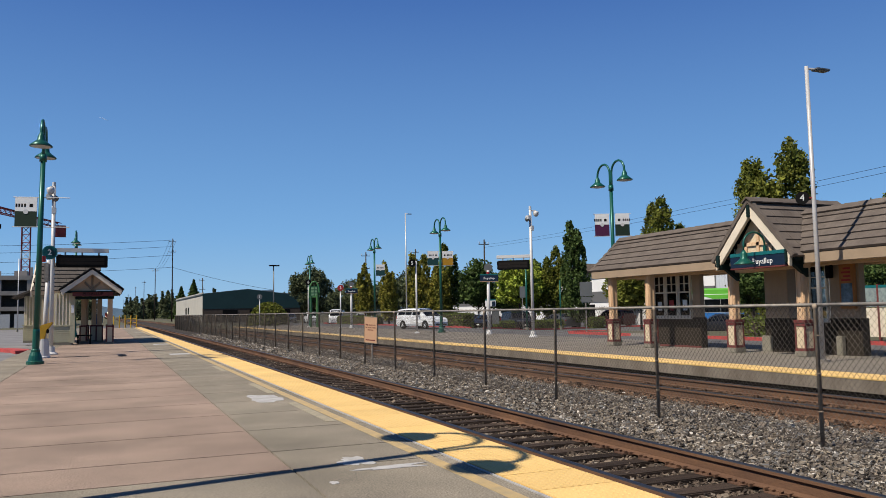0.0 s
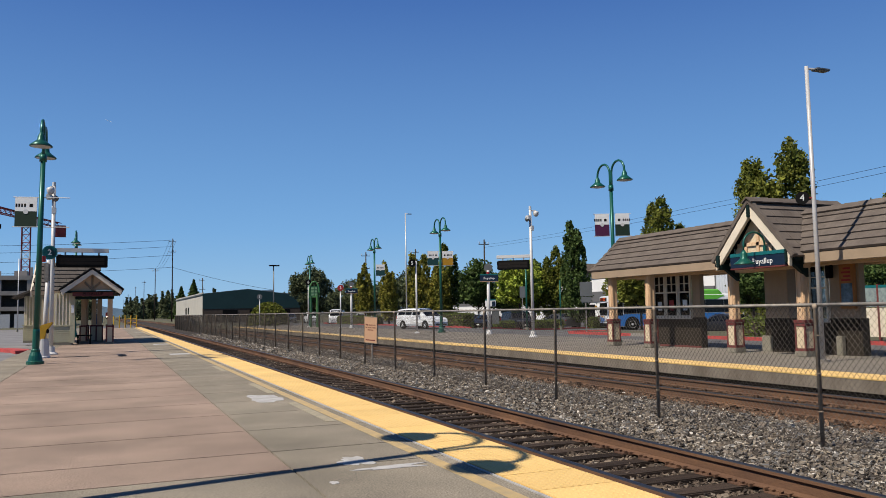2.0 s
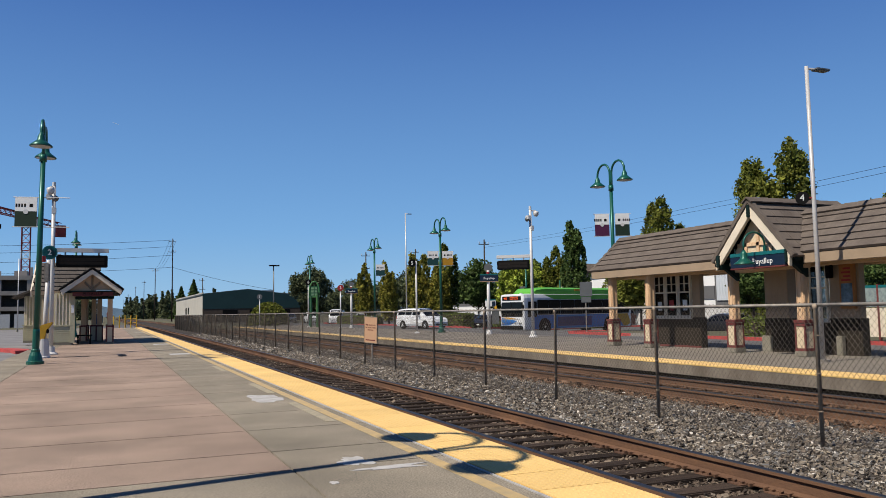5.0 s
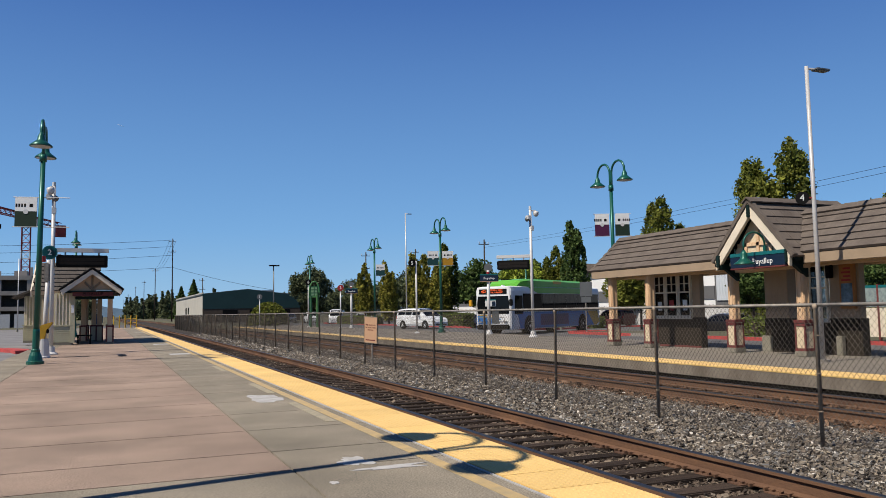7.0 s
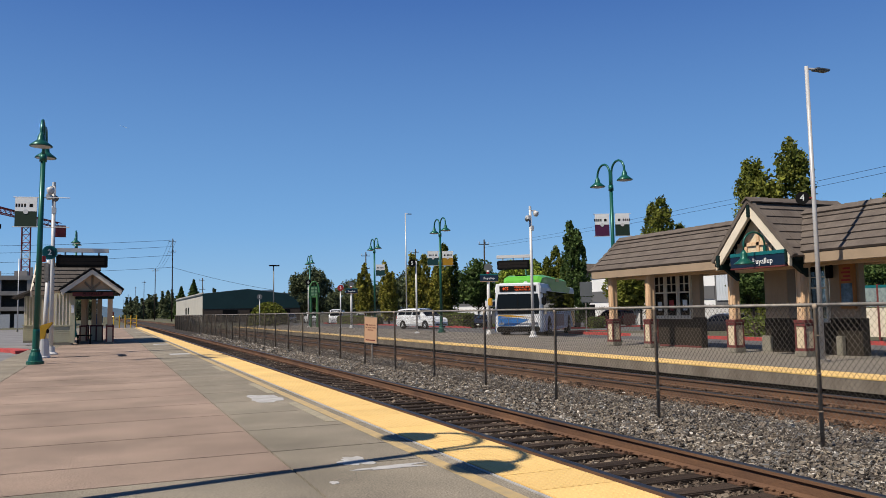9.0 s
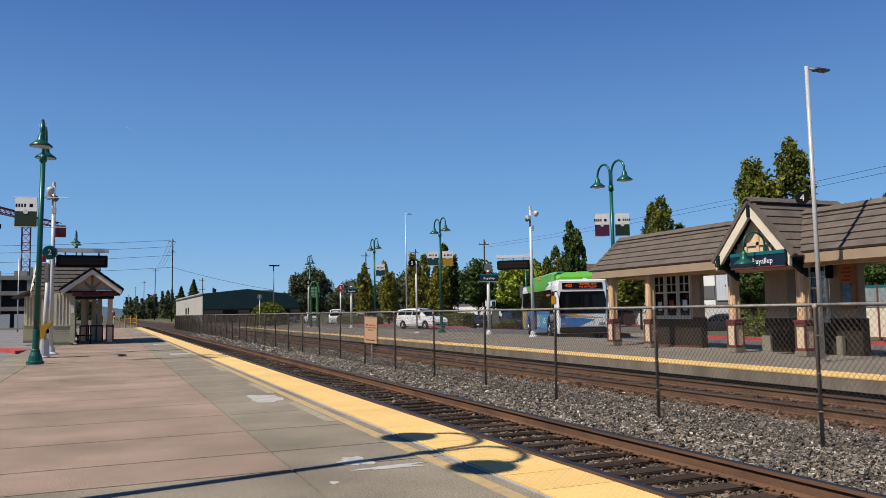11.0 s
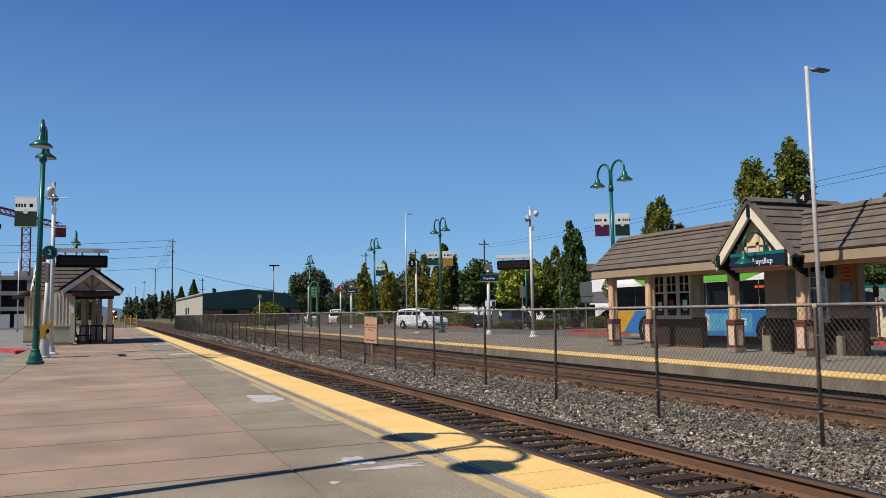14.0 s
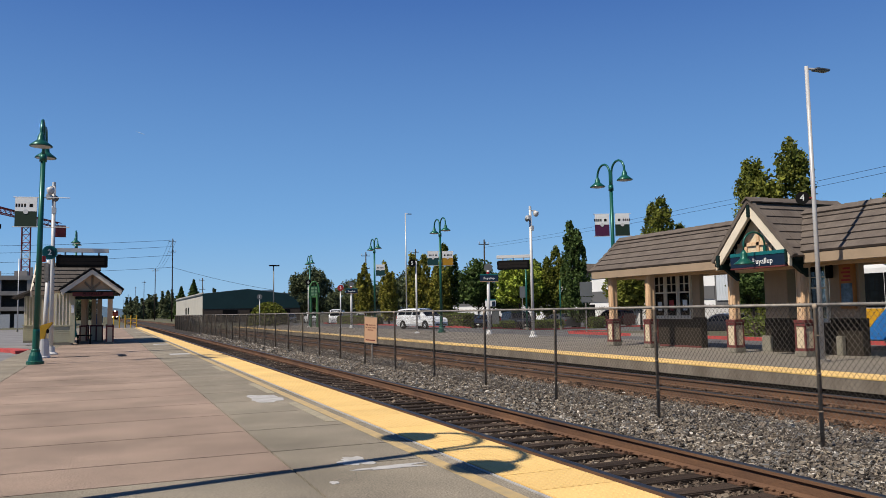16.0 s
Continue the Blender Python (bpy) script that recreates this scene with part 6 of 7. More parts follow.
def sign_on_post(x, y, h, w, hh, material, label, two=False):
    t = thing("road_sign", (x, y, ROAD), label, "sign")
    part("post", rod((x, y, lot(x)), (x, y, h), 0.035, n=8), M_GALV, t)
    f = Matrix.Translation((x, y - 0.05, h - hh / 2)) @ face_camera(x, y)
    part("plate", box((0, 0, 0), (w, hh, 0.02), 0.006, 0, None, f), material, t)
    if two:
        part("small_plate", box((0, -hh / 2 - 0.2, 0), (w * 0.8, 0.34, 0.02), 0.006, 0, None, f), material, t)


sign_on_post(26.20, 40.47, 2.94, 0.72, 0.85, M_GREYS, "grey back of a road sign on a post", True)
sign_on_post(33.6, 62.0, 3.4, 0.5, 1.0, M_GREYS, "grey sign on a post by the trees")


def info_panels():
    t = thing("information_board", (20.2, 42.0, 0), "white and teal timetable board behind the sign pole", "board")
    f = Matrix.Translation((20.45, 41.5, 1.5)) @ face_camera(20.4, 41.5)
    part("panel", box((-0.05, 0.25, 0), (0.62, 0.34, 0.06), 0.01, 0, None, f), M_SIGNW, t)
    part("header", box((-0.05, 0.46, 0), (0.62, 0.08, 0.06), 0.01, 0, None, f), M_TEAL, t)
    part("map", box((0.12, 0.24, 0.035), (0.2, 0.26, 0.02), 0, 0, None, f), M_NAVY, t)
    part("post", box((-0.15, -0.75, 0), (0.2, 1.5, 0.12), 0.01, 0, None, f), M_SALMON, t)
    part("case", box((0.22, -0.5, 0), (0.42, 0.85, 0.08), 0.01, 0, None, f), M_GREYS, t)
    c = thing("display_case", (26.0, 20.14, ROAD), "cream map case with maroon frame beside the canopy", "display case")
    part("panel", span(26.0, 26.07, 18.99, 21.30, 0.14, 1.21, 0.01), M_TRIM, c)
    part("map", span(25.99, 26.02, 19.04, 21.28, 1.24, 1.94), mat("map_print", (0.33, 0.40, 0.38), 0.6, 0, 0.2, 6, 30, 0, (0.2, 0.25, 0.26)), c)
    part("header", span(25.985, 26.02, 19.04, 21.28, 1.94, 2.04), M_TEAL, c)
    for y in (21.34, 20.76, 19.84, 18.95):
        part("post", span(25.975, 26.09, y - 0.035, y + 0.035, ROAD, 2.08), M_MAROON, c)


info_panels()


# ---- vehicles ----
def wheel(parent, x, y, r, w, side, rim=None):
    """A wheel whose hub is at (x, y, r); side: +1 or -1, where the rim shows."""
    wl_ = new("wheel")
    wl_.parent = parent
    wl_.location = (x, y, r)
    m = pose(0, 0, 0, 90)
    bm = lathe([(r * 0.62, -w / 2), (r * 0.94, -w / 2), (r, -w * 0.36), (r, w * 0.36), (r * 0.94, w / 2), (r * 0.62, w / 2)], 24, m)
    ty = new("tyre", mesh_of("tyre", bm, M_RUBBER, True))
    ty.parent = wl_
    bm = lathe([(r * 0.64, -0.02), (r * 0.60, 0.03), (r * 0.5, 0.0), (r * 0.2, 0.01), (r * 0.16, 0.05), (0.01, 0.05)], 18, pose(0, side * w * 0.42, 0, -90 * side))
    for k in range(5):
        a = 2 * math.pi * k / 5
        box((r * 0.36 * math.cos(a), side * (w * 0.42 + 0.008), r * 0.36 * math.sin(a)), (0.06, 0.03, 0.06), 0, 0, bm)
    ri = new("rim", mesh_of("rim", bm, rim or M_RIM))
    ri.parent = wl_
    return wl_


def loft(stations, bm=None, cap=True):
    """Skin through rings of equal length, closed round each ring."""
    bm = bm or bmesh.new()
    rings = [[bm.verts.new(p) for p in s] for s in stations]
    n = len(rings[0])
    for a, b in zip(rings, rings[1:]):
        for k in range(n):
            bm.faces.new((a[k], a[(k + 1) % n], b[(k + 1) % n], b[k]))
    if cap:
        bm.faces.new(rings[0][::-1])
        bm.faces.new(rings[-1])
    bmesh.ops.recalc_face_normals(bm, faces=bm.faces)
    return bm


CAR_SHAPES = {
    # x from the tail to the nose, with heights of belt line and roof (share of length and metres)
    "minivan": (5.15, 2.02, 1.78, [(0.0, 1.12, 1.46), (0.03, 1.16, 1.70), (0.25, 1.16, 1.78), (0.48, 1.14, 1.775), (0.6, 1.11, 1.68), (0.70, 1.07, 1.43), (0.82, 1.0, 1.03), (0.90, 0.92, 0.94), (0.965, 0.80, 0.81), (1.0, 0.56, 0.57)]),
    "suv": (4.8, 1.93, 1.75, [(0.0, 1.0, 1.30), (0.04, 1.04, 1.66), (0.25, 1.05, 1.75), (0.5, 1.04, 1.74), (0.6, 1.03, 1.60), (0.72, 1.02, 1.10), (0.9, 0.98, 1.0), (1.0, 0.80, 0.82)]),
    "sedan": (4.7, 1.83, 1.45, [(0.0, 0.85, 0.92), (0.05, 0.92, 1.0), (0.18, 0.94, 1.12), (0.32, 0.93, 1.40), (0.5, 0.92, 1.45), (0.62, 0.91, 1.32), (0.74, 0.90, 0.98), (0.9, 0.84, 0.86), (1.0, 0.66, 0.67)]),
    "box_van": (5.6, 2.05, 2.35, [(0.0, 1.2, 2.2), (0.02, 1.22, 2.32), (0.4, 1.2, 2.35), (0.7, 1.2, 2.3), (0.78, 1.2, 2.0), (0.86, 1.15, 1.25), (0.93, 1.05, 1.1), (1.0, 0.85, 0.87)]),
}


def car(shape, loc, heading, paint, label):
    L, W, H, prof = CAR_SHAPES[shape]
    t = thing("car" if shape != "box_van" else "van", loc, label, "car" if shape != "box_van" else "van", local=True)
    t.rotation_euler = (0, 0, radians(heading))
    sill, hw = 0.24, W / 2

    def section(u):
        """Half width, belt line, half width at the roof edge and roof height at the share u of the length."""
        for (ua, ba, ra), (ub, bb, rb) in zip(prof, prof[1:]):
            if u <= ub:
                f = (u - ua) / (ub - ua)
                zb, zr = ba + (bb - ba) * f, ra + (rb - ra) * f
                break
        w = hw * (1 - 0.25 * max(0, (u - 0.86) / 0.14) ** 2 - 0.12 * max(0, (0.06 - u) / 0.06))
        return w, zb, w * (0.96 - 0.20 * min(1.0, (zr - zb) / (H - 0.95))), zr
    rings = []
    for u in sorted({p[0] for p in prof} | {0.015, 0.12, 0.38, 0.94, 0.985}):
        w, zb, wr, zr = section(u)
        x = (u - 0.5) * L
        half = [(w * 0.93, sill), (w, sill + 0.18), (w * 1.005, (sill + zb) / 2), (w * 0.99, zb - 0.10), (w * 0.965, zb), (wr, max(zr - 0.09, zb + 0.004)), (wr * 0.86, max(zr - 0.015, zb + 0.006)), (wr * 0.5, max(zr, zb + 0.008))]
        rings.append([(x, y, z) for y, z in half] + [(x, -y, z) for y, z in reversed(half)])
    body = part("body", loft(rings), paint, t, smooth=False)

    def strip(name, us, edge_a, edge_b, out, material):
        """A thin pane that follows the shell between two edges."""
        bm = bmesh.new()
        rows = []
        for u in us:
            a, b = Vector(edge_a(u)), Vector(edge_b(u))
            rows.append([bm.verts.new(a + out), bm.verts.new(b + out), bm.verts.new(b - out), bm.verts.new(a - out)])
        for p, q in zip(rows, rows[1:]):
            for i in range(4):
                bm.faces.new((p[i], p[(i + 1) % 4], q[(i + 1) % 4], q[i]))
        bm.faces.new(rows[0])
        bm.faces.new(rows[-1][::-1])
        bmesh.ops.recalc_face_normals(bm, faces=bm.faces)
        return part(name, bm, material, t)

    def side_point(s, v):
        def at(u):
            w, zb, wr, zr = section(u)
            lo, hi = Vector(((u - 0.5) * L, s * w * 0.965, zb)), Vector(((u - 0.5) * L, s * wr, max(zr - 0.09, zb + 0.004)))
            return lo.lerp(hi, v)
        return at

    def top_point(k):
        def at(u):
            w, zb, wr, zr = section(u)
            return ((u - 0.5) * L, wr * k, zr)
        return at
    panes = {"minivan": ((0.07, 0.25), (0.27, 0.44), (0.46, 0.66)), "suv": ((0.08, 0.26), (0.28, 0.44), (0.46, 0.64)), "sedan": ((0.27, 0.44), (0.46, 0.66)), "box_van": ((0.55, 0.72),)}[shape]
    for s in (-1, 1):
        for a, b in panes:
            us = [a + (b - a) * k / 4 for k in range(5)]
            strip("side_window", us, side_point(s, 0.10), side_point(s, 0.92), Vector((0, s * 0.012, 0.003)), M_TINT)
        part("mirror", box((L * 0.17, s * (hw + 0.08), 1.10 if shape != "box_van" else 1.4), (0.12, 0.2, 0.15), 0.03), paint, t)
        part("door_handle", box((-L * 0.02, s * (hw + 0.008), prof[2][1] - 0.16), (0.2, 0.03, 0.035), 0.008), paint, t)
        part("headlamp", box((L * 0.455, s * hw * 0.68, prof[-2][1] - 0.13), (0.26, 0.36, 0.11), 0.03), M_CHROME, t)
        part("tail_lamp", box((-L * 0.488, s * hw * 0.82, 1.0 if shape != "sedan" else 0.8), (0.10, 0.24, 0.3 if shape != "sedan" else 0.16), 0.03), M_TAIL, t)
        for x in (-L * 0.29, L * 0.31):
            part("wheel_arch", rod((x, s * (hw - 0.10), 0.36), (x, s * (hw + 0.012), 0.36), 0.39, 0.39, 20), M_BLACK, t)
            wheel(t, x, s * (hw - 0.09), 0.335, 0.23, s)
    front = {"minivan": (0.52, 0.80), "suv": (0.53, 0.70), "sedan": (0.54, 0.73), "box_van": (0.73, 0.85)}[shape]
    us = [front[0] + (front[1] - front[0]) * k / 6 for k in range(7)]
    strip("windscreen", us, top_point(-0.84), top_point(0.84), Vector((0.006, 0, 0.012)), M_TINT)
    tail = {"minivan": (0.002, 0.028), "suv": (0.004, 0.036), "sedan": (0.17, 0.31), "box_van": (0.001, 0.012)}[shape]
    strip("rear_window", [tail[0] + (tail[1] - tail[0]) * k / 3 for k in range(4)], top_point(-0.8), top_point(0.8), Vector((-0.012, 0, 0.006)), M_TINT)
    part("grille", box((L * 0.494, 0, prof[-1][1] - 0.06), (0.06, hw * 0.9, 0.10), 0.02), M_BLACK, t)
    part("bumper_intake", box((L * 0.496, 0, 0.36), (0.06, hw * 1.2, 0.14), 0.02), M_BLACK, t)
    part("plate", box((L * 0.503, 0, 0.50), (0.03, 0.32, 0.12), 0), M_SIGNW, t)
    return t


def paint(name, c, rough=0.3, metal=0.2):
    return mat(name, c, rough, metal, 0.04, 2, 20, 0.0, coat=0.15)


P_WHITE = paint("white_car_paint", (0.98, 0.99, 1.0), 0.3, 0.0)
P_BLACK = paint("black_car_paint", (0.014, 0.014, 0.016))
P_GREY = paint("grey_car_paint", (0.12, 0.125, 0.13), 0.3, 0.5)
P_SILVER = paint("silver_car_paint", (0.42, 0.43, 0.44), 0.3, 0.6)
P_BLUE = paint("blue_car_paint", (0.04, 0.09, 0.19), 0.3, 0.3)
P_MAROON = paint("maroon_car_paint", (0.10, 0.018, 0.02), 0.3, 0.3)
car("minivan", (25.5, 65.6, ROAD), 288, P_WHITE, "white minivan parked beside the platform")
car("suv", (35.6, 66.8, ROAD), 262, P_BLACK, "black parked sport utility vehicle behind the kerb")
car("sedan", (35.2, 72.0, ROAD), 215, P_BLACK, "black parked sedan near the hedge")
car("suv", (47.5, 68.6, ROAD), 100, P_MAROON, "dark maroon parked sport utility vehicle")
car("sedan", (41.0, 68.3, ROAD), 95, P_GREY, "dark grey parked sedan near the white wall")
car("suv", (41.0, 78.0, ROAD), 95, P_SILVER, "silver parked car near the light green tree")
car("sedan", (36.0, 33.8, ROAD), 90, P_BLUE, "blue parked sedan seen through the canopy")
car("sedan", (36.0, 39.6, ROAD), 90, P_BLACK, "dark parked car seen through the canopy")
car("sedan", (36.0, 27.0, ROAD), 90, P_GREY, "grey parked car seen through the canopy")
car("box_van", (33.5, 124.0, ROAD), 250, P_WHITE, "white van with ladder rack in the far car park")
car("suv", (30.0, 126.0, ROAD), 265, P_WHITE, "white parked vehicle in the far car park")
car("suv", (36.5, 120.0, ROAD), 255, P_WHITE, "white parked vehicle in the far car park")
car("sedan", (27.0, 128.0, ROAD), 255, P_GREY, "grey parked sedan in the far car park")
car("sedan", (38.5, 88.0, ROAD), 200, P_GREY, "grey parked sedan behind the hedge")
car("sedan", (37.2, 79.0, ROAD), 200, P_BLUE, "blue parked car behind the hedge")


# ---- the bus ----
def make_bus():
    b = thing("bus", (24, 35, ROAD), "white, green and blue low-floor city bus with roof tanks", "bus", local=True)
    L, W = 12.2, 2.6
    hl, hw = L / 2, W / 2
    B_W = paint("bus_white_paint", (0.95, 0.96, 0.97), 0.35, 0.0)
    B_G = paint("bus_green_paint", (0.16, 0.55, 0.06), 0.35, 0.0)
    B_B = paint("bus_blue_paint", (0.025, 0.20, 0.60), 0.35, 0.0)
    B_Y = paint("bus_amber_paint", (0.72, 0.38, 0.02), 0.35, 0.0)
    B_AD = mat("pale_blue_advert", (0.12, 0.42, 0.60), 0.5, 0, 0.2, 4, 14, 0, (0.06, 0.30, 0.52))
    B_SK = mat("monochrome_advert_drawing", (0.75, 0.76, 0.78), 0.5, 0, 0.25, 6, 14, 0, (0.10, 0.10, 0.14))
    B_LED = mat("amber_led_letters", (0.9, 0.13, 0.03), 0.5, 0, 0.0, bump=0, emit=0.14)
    # body shell: rounded cross-section, nose slightly raked
    def ring(x, s=1.0, zt=2.96):
        return [(x, -hw * s * 0.97, 0.32), (x, -hw * s, 0.5), (x, -hw * s, 2.66), (x, -hw * s * 0.95, 2.9), (x, -hw * s * 0.8, zt), (x, hw * s * 0.8, zt), (x, hw * s * 0.95, 2.9), (x, hw * s, 2.66), (x, hw * s, 0.5), (x, hw * s * 0.97, 0.32)]
    part("body", loft([ring(-hl, 0.96, 2.92), ring(-hl + 0.12), ring(hl - 0.35), ring(hl - 0.08, 0.97, 2.93), ring(hl, 0.90, 2.88)]), B_W, b, "white body shell")
    # blue skirt with a sloped amber flash at the tail
    for s in (-1, 1):
        y = s * (hw + 0.006)
        def slab(poly, material, name, out=0.0, lab=""):
            return part(name, prism(poly, y + s * out, y + s * (out + 0.006), "y"), material, b, lab)
        slab([(-hl + 1.0, 0.36), (hl - (0.12 if s < 0 else 1.0), 0.36), (hl - (0.12 if s < 0 else 0.7), 1.36), (-hl + 2.0, 1.36)], B_B, "blue_skirt")
        slab([(-hl + 0.14, 0.56), (-hl + 0.7, 0.36), (-hl + 1.0, 0.36), (-hl + 2.0, 1.36), (-hl + 0.42, 1.36)], B_Y, "amber_flash")
        # window band in separate tinted panes
        xs = [-hl + 0.25, -hl + 2.0, -hl + 3.6, -hl + 5.2, -hl + 6.8, -hl + 8.4, -hl + 9.7, hl - 1.35]
        for a, c in zip(xs, xs[1:]):
            part("window", prism([(a + 0.012, 1.40), (c - 0.012, 1.40), (c - 0.012, 2.50), (a + 0.012, 2.50)], y + s * 0.004, y + s * 0.012, "y"), M_TINT, b)
        if s > 0:
            part("driver_window", prism([(hl - 1.3, 1.25), (hl - 0.35, 1.25), (hl - 0.42, 2.38), (hl - 1.3, 2.38)], y + 0.004, y + 0.012, "y"), M_TINT, b)
        # green sweep above the windows
        slab([(-hl + 2.6, 2.53), (hl - 3.2, 2.53), (hl - 2.0, 2.90), (-hl + 1.9, 2.90), (-hl + 2.0, 2.8)], B_G, "green_sweep", 0.002)
        # wheels and arches
        for x, name in ((-3.3, "rear"), (4.0, "front")):
            part("wheel_arch", rod((x, s * (hw - 0.25), 0.52), (x, s * (hw + 0.014), 0.52), 0.64, 0.64, 24), M_BLACK, b)
    # kerb-side doors and adverts
    y = -(hw + 0.006)
    for xd, w in ((hl - 1.15, 1.1), (-0.85, 1.15)):
        d = part("door", span(xd - w / 2, xd + w / 2, y - 0.014, y, 0.38, 2.4, 0.004), M_BLACK, b, "dark glazed double door")
        for u in (-0.25, 0.25):
            part("door_glass", span(xd + u * w - w * 0.2, xd + u * w + w * 0.2, y - 0.022, y - 0.014, 0.5, 2.3), M_TINT, d)
        part("door_edge", span(xd - 0.02, xd + 0.02, y - 0.024, y - 0.014, 0.4, 2.4), B_B, d)
    part("advert_drawing", span(0.0, 0.85, y - 0.016, y - 0.006, 0.52, 1.22), B_SK, b)
    part("advert", span(0.86, 3.2, y - 0.016, y - 0.006, 0.52, 1.22), B_AD, b)
    bars = bmesh.new()
    for k, (xa, xb, z) in enumerate(((2.2, 2.9, 0.98), (2.3, 2.9, 0.88), (2.1, 2.9, 0.78))):
        span(xa, xb, y - 0.019, y - 0.016, z, z + 0.05, 0, bars)
    part("advert_text_bars", bars, M_SIGNW, b)
    sd = part("side_sign", span(3.35, 4.55, y - 0.02, y - 0.012, 2.12, 2.34), M_BLACK, b)
    words("402 FEDERAL WAY", 0.13, B_LED, sd, Matrix.Translation((3.95, y - 0.021, 2.23)) @ UPRIGHT_Y, depth=0.002)
    # violet kept dark: this side's shade is put into the advert's colour
    part("far_side_drawing", span(-1.2, 2.6, hw + 0.008, hw + 0.016, 0.52, 1.22), mat("violet_advert", (0.06, 0.05, 0.20), 0.5, 0, 0.2, 3, 10, 0, (0.02, 0.03, 0.12)), b, "violet side advert")
    # roof tanks under a green fairing
    def hump(x, w, z):
        return [(x, -w, 2.88), (x, -w, z - 0.12), (x, -w * 0.82, z), (x, w * 0.82, z), (x, w, z - 0.12), (x, w, 2.88)]
    part("tank_fairing", loft([hump(-hl + 2.0, 1.06, 3.1), hump(-hl + 2.35, 1.13, 3.40), hump(hl - 2.3, 1.13, 3.44), hump(hl - 1.5, 1.08, 3.36), hump(hl - 1.15, 1.02, 3.12)]), B_G, b, "green roof tank fairing")
    part("fairing_mark", span(-0.6, 0.5, -1.152, -1.13, 3.15, 3.34), B_Y, b)
    part("fairing_mark", span(-0.6, 0.5, 1.13, 1.152, 3.15, 3.34), B_Y, b)
    part("roof_vent", box((hl - 2.0, -0.2, 3.41), (0.5, 0.6, 0.08), 0.02), M_BLACK, b)
    part("roof_hatch", box((-hl + 1.1, 0, 2.98), (0.8, 0.8, 0.08), 0.02), B_W, b)
    part("antenna", box((5.4, 0.3, 2.98), (0.2, 0.2, 0.12), 0.03), B_W, b)
    # nose
    xf = hl + 0.004
    part("windscreen", prism([(-1.12, 1.28), (1.12, 1.28), (1.16, 1.9), (1.08, 2.36), (-1.08, 2.36), (-1.16, 1.9)], xf - 0.03, xf + 0.02, "x", bevel=0.01), M_TINT, b)
    part("screen_pillar", span(xf + 0.02, xf + 0.03, -0.02, 0.02, 1.3, 2.34), M_BLACK, b)
    dm = part("destination_sign", span(xf - 0.06, xf + 0.024, -1.02, 1.02, 2.46, 2.82, 0.03), M_BLACK, b, "black destination display")
    FRONT = Matrix(((0, 0, 1, 0), (1, 0, 0, 0), (0, 1, 0, 0), (0, 0, 0, 1)))
    words("402", 0.23, B_LED, dm, Matrix.Translation((xf + 0.026, -0.66, 2.64)) @ FRONT, depth=0.002)
    words("FEDERAL WAY\nVIA PUYALLUP", 0.135, B_LED, dm, Matrix.Translation((xf + 0.026, 0.28, 2.645)) @ FRONT, depth=0.002)
    part("front_panel", span(xf - 0.05, xf + 0.012, -1.12, 1.12, 0.62, 1.24, 0.03), B_W, b)
    part("front_swoosh", prism([(-1.1, 0.66), (-0.2, 0.66), (0.6, 0.98), (-0.3, 1.1), (-1.1, 1.2)], xf + 0.012, xf + 0.018, "x"), B_B, b)
    part("front_swoosh", prism([(-1.1, 1.2), (-0.3, 1.12), (0.5, 1.14), (-0.4, 1.235), (-1.1, 1.235)], xf + 0.012, xf + 0.018, "x"), B_Y, b)
    part("bumper", span(xf - 0.2, xf + 0.1, -1.16, 1.16, 0.34, 0.62, 0.05), M_BLACK, b)
    rack = part("bicycle_rack", tube([(xf + 0.1, -0.9, 0.7), (xf + 0.22, -0.9, 1.08), (xf + 0.22, 0.9, 1.08), (xf + 0.1, 0.9, 0.7)], 0.025, 6), M_GALV, b, "folded steel bicycle rack")
    for k in (-0.5, 0, 0.5):
        part("rack_bar", rod((xf + 0.1, k, 0.7), (xf + 0.22, k, 1.08), 0.018, n=6), M_GALV, rack)
    for s in (-1, 1):
        part("headlamp", box((xf, s * 0.92, 0.78), (0.06, 0.34, 0.17), 0.03), M_CHROME, b)
        part("wiper", rod((xf + 0.03, s * 0.2, 1.32), (xf + 0.035, s * 0.75, 1.75), 0.012, n=6), M_BLACK, b)
        ml = part("mirror_arm", tube([(hl - 0.1, s * 1.2, 2.4), (hl + 0.25, s * 1.42, 2.35), (hl + 0.28, s * 1.45, 2.0)], 0.025, 6), M_BLACK, b)
        part("mirror", box((hl + 0.28, s * 1.45, 1.95), (0.12, 0.24, 0.42), 0.04), M_BLACK if s > 0 else B_Y, ml)
    # tail
    part("rear_window", span(-hl - 0.012, -hl, -0.9, 0.9, 1.75, 2.45), M_TINT, b)
    part("engine_grille", span(-hl - 0.014, -hl, -0.95, 0.95, 0.55, 1.4), M_BLACK, b)
    for s in (-1, 1):
        for z in (1.55, 1.75, 1.95):
            part("tail_lamp", rod((-hl - 0.02, s * 1.08, z), (-hl, s * 1.08, z), 0.07, n=10), M_TAIL, b)
    ws = [wheel(b, x, s * (hw - 0.10), 0.5, 0.30, s) for x in (-3.3, 4.0) for s in (-1, 1)]
    return b, ws


bus, bus_wheels = make_bus()


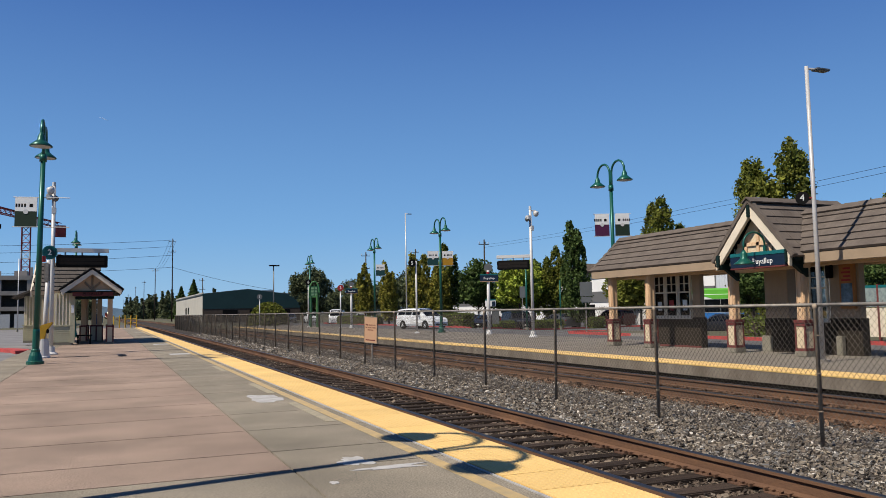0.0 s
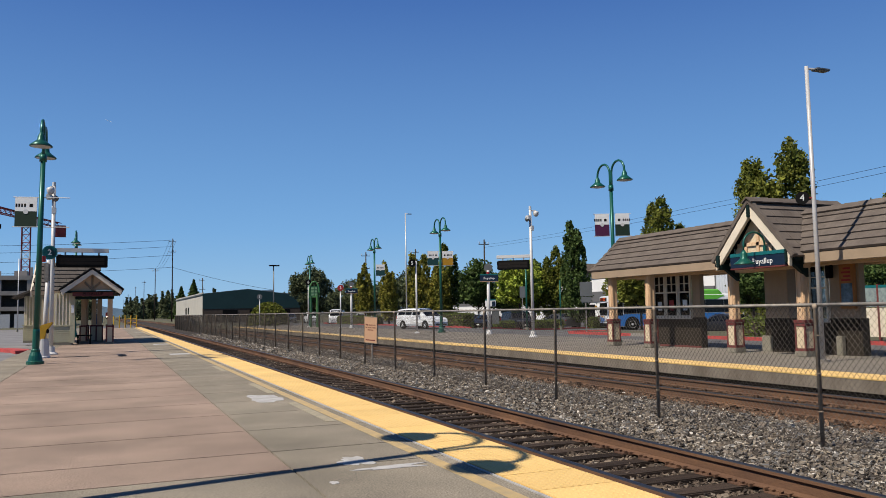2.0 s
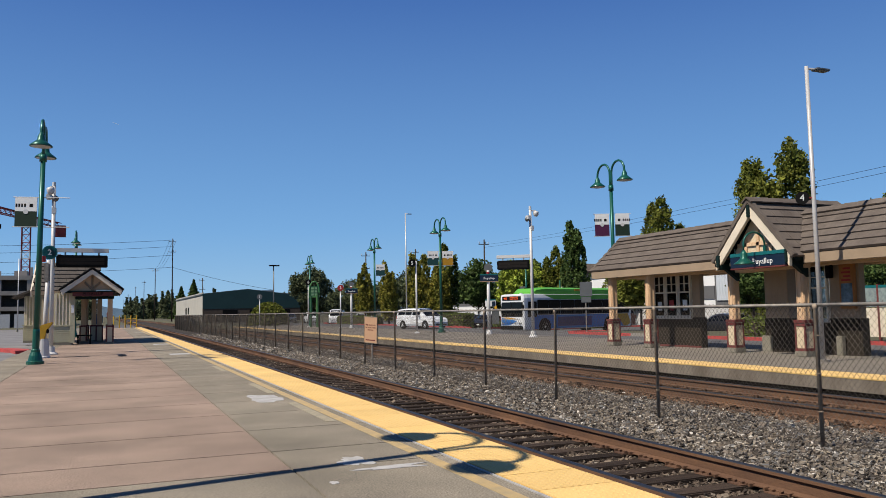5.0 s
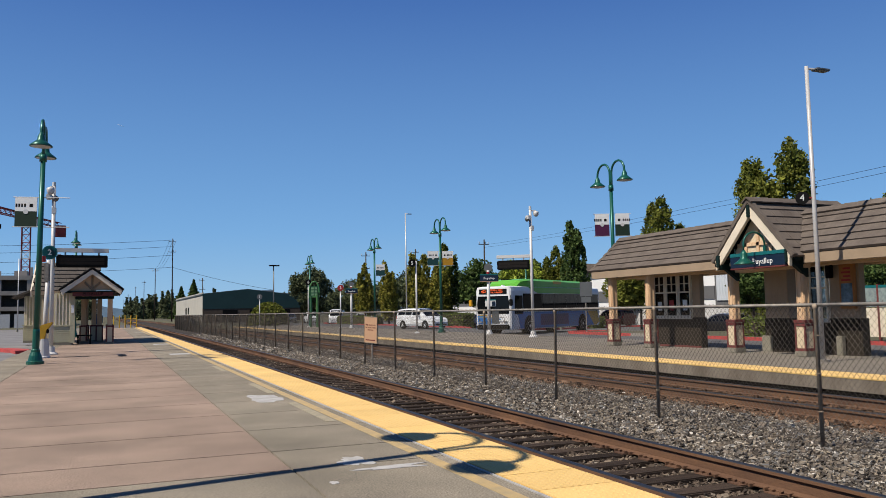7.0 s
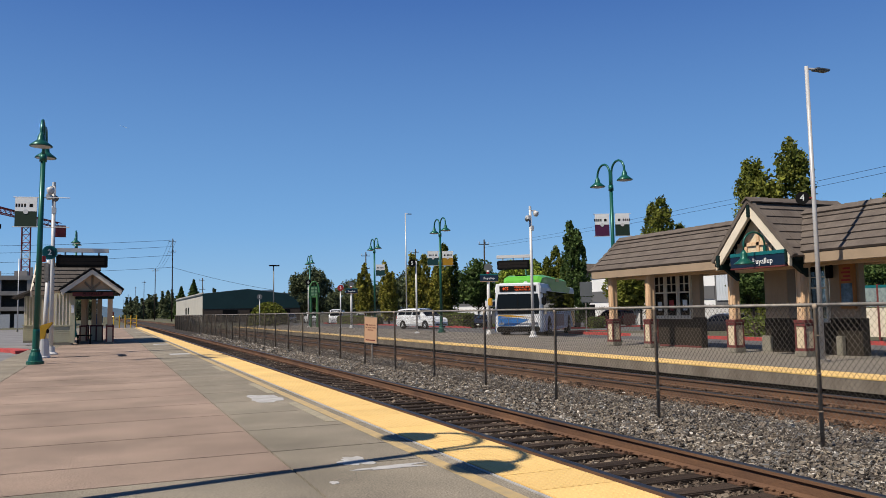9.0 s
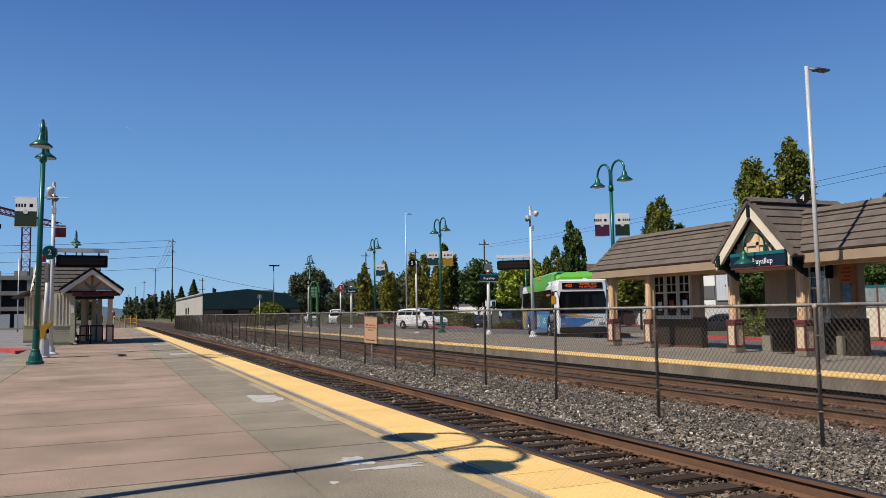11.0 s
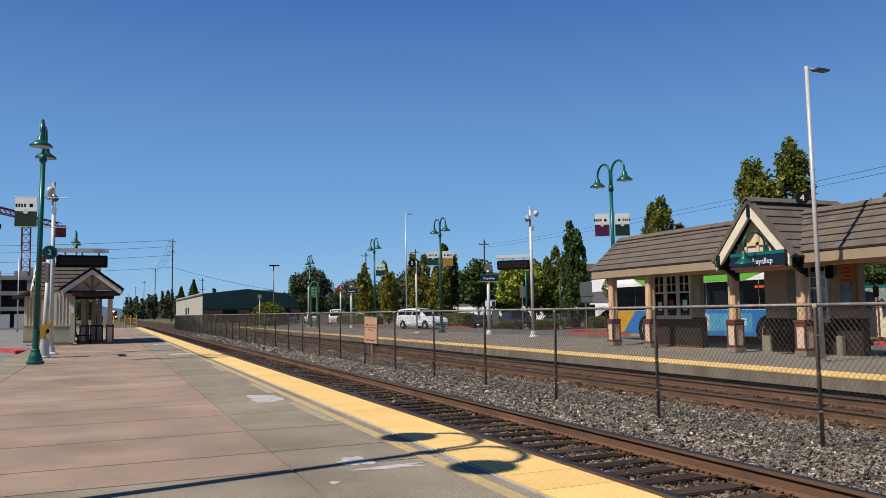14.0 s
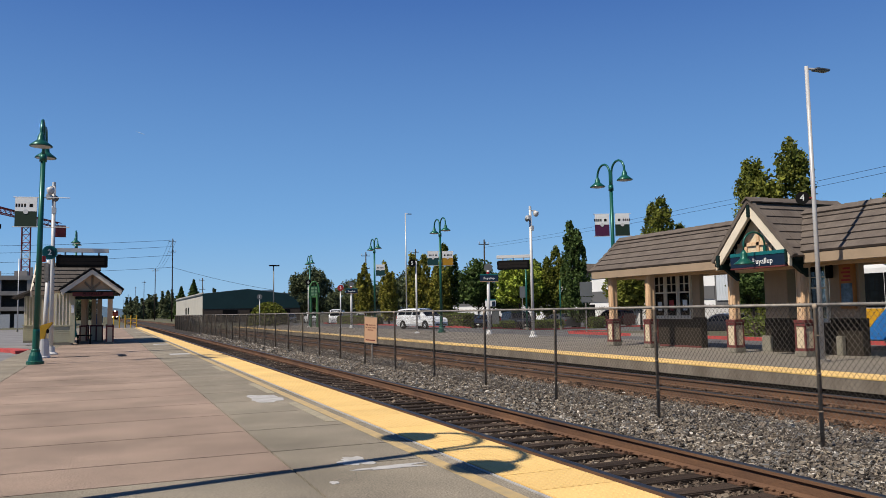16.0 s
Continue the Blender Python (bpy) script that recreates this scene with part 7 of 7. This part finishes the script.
# ---- the approaching train ----
def make_train():
    t = thing("locomotive", (3.0, 440, RAIL_TOP), "red and dark freight locomotive with lit headlights on the track", "locomotive", local=True)
    O = mat("orange_red_loco_paint", (0.35, 0.055, 0.03), 0.5, 0.1, 0.08)
    part("hood", box((0, 1.2, 2.35), (2.6, 2.2, 2.3), 0.15), O, t)
    part("cab", box((0, 3.4, 3.0), (3.1, 2.6, 2.9), 0.2), O, t)
    part("body", box((0, 13.5, 2.9), (2.4, 17.5, 2.5), 0.12), O, t)
    part("frame", box((0, 11, 1.15), (3.1, 22, 0.5), 0.05), M_BLACK, t)
    part("plow", prism([(-1.45, 0.15), (1.45, 0.15), (1.3, 0.95), (-1.3, 0.95)], -0.2, 0.2, "y"), M_BLACK, t)
    for s in (-1, 1):
        part("windscreen", box((s * 0.65, 2.08, 3.75), (0.85, 0.06, 0.5), 0.02), M_TINT, t)
    for y in (4.5, 17.5):
        bg = part("bogie", box((0, y, 0.75), (2.4, 4.2, 0.5), 0.05), M_BLACK, t)
        for k in (-1.5, 0, 1.5):
            part("axle_wheels", rod((-0.82, y + k, 0.5), (0.82, y + k, 0.5), 0.5, 0.5, 16), M_RUST, bg)
    lit = mat("lit_headlight", (1.0, 0.82, 0.5), 0.4, 0, 0, bump=0, emit=9.0)
    part("headlight", rod((0, 2.02, 4.25), (0, 2.1, 4.25), 0.28, n=12), lit, t)
    for s in (-1, 1):
        part("ditch_light", rod((s * 0.95, -0.05, 1.5), (s * 0.95, 0.1, 1.5), 0.22, n=12), lit, t)
    return t


train = make_train()


def make_trail():
    t = thing("condensation_trail", (-300, 3800, 900), "short white condensation trail high in the sky", "cloud", local=True)
    part("streak", lathe([(0.1, -20), (0.8, -7), (1.0, 5), (0.6, 14), (0.1, 20)], 8), M_SIGNW, t, smooth=True)
    return t


trail = make_trail()


def motions():
    rows = [(0.0, 50.2, 52.2, 131), (0.5, 49.4, 53.5, 139), (1.0, 48.3, 54.7, 147), (1.5, 47.0, 55.7, 155), (2.0, 45.4, 56.5, 161.5), (2.5, 43.4, 57.1, 168), (3.0, 41.3, 57.4, 176), (3.5, 39.3, 57.3, 182),
            (4.2, 36.6, 56.4, 189), (5.2, 32.6, 53.4, 197), (6.3, 28.4, 48.8, 205), (7.0, 26.8, 46.7, 211), (8.0, 25.1, 44.5, 220), (8.5, 24.6, 43.4, 224.5), (9.2, 23.95, 42.1, 232), (10.3, 23.5, 40.4, 242), (11.5, 23.6, 37.9, 254.5),
            (12.0, 23.72, 36.7, 259.8), (12.5, 23.85, 34.8, 265.4), (12.8, 23.95, 33.4, 268), (13.3, 24.03, 30.8, 270), (13.8, 24.05, 28.0, 270), (14.7, 24.05, 22.4, 270), (15.5, 24.05, 17.1, 270), (16.0, 24.05, 13.8, 270)]
    walk(bus, [(t, pose(x, y, lot(x), 0, 0, a)) for t, x, y, a in rows])
    # wheels roll with the way travelled
    for w in bus_wheels:
        base, spin, out = w.location.copy(), 0.0, []
        prev = None
        for k in range(0, 161):
            t = k / 10
            i = max(j for j in range(len(rows)) if rows[j][0] <= t + 1e-6)
            j = min(i + 1, len(rows) - 1)
            f = 0 if j == i else (t - rows[i][0]) / (rows[j][0] - rows[i][0])
            x, y = rows[i][1] + (rows[j][1] - rows[i][1]) * f, rows[i][2] + (rows[j][2] - rows[i][2]) * f
            if prev:
                spin += math.degrees(math.hypot(x - prev[0], y - prev[1]) / 0.5)
            prev = (x, y)
            out.append((t, Matrix.Translation(base) @ Matrix.Rotation(radians(spin), 4, "Y")))
        walk(w, out)
    tilt = (0, 109, 0)
    walk(trail, [(0.0, pose(-32, 4000, 927, *tilt)), (16.0, pose(130, 4000, 871, *tilt))])
    walk(train, [(t, pose(5.25 + bend(y), y, RAIL_TOP, 0, 0, math.degrees(5.8e-5 * (y - 150)))) for t, y in ((0.0, 600), (8.0, 520), (12.5, 470), (14.0, 453), (16.0, 430))])


motions()
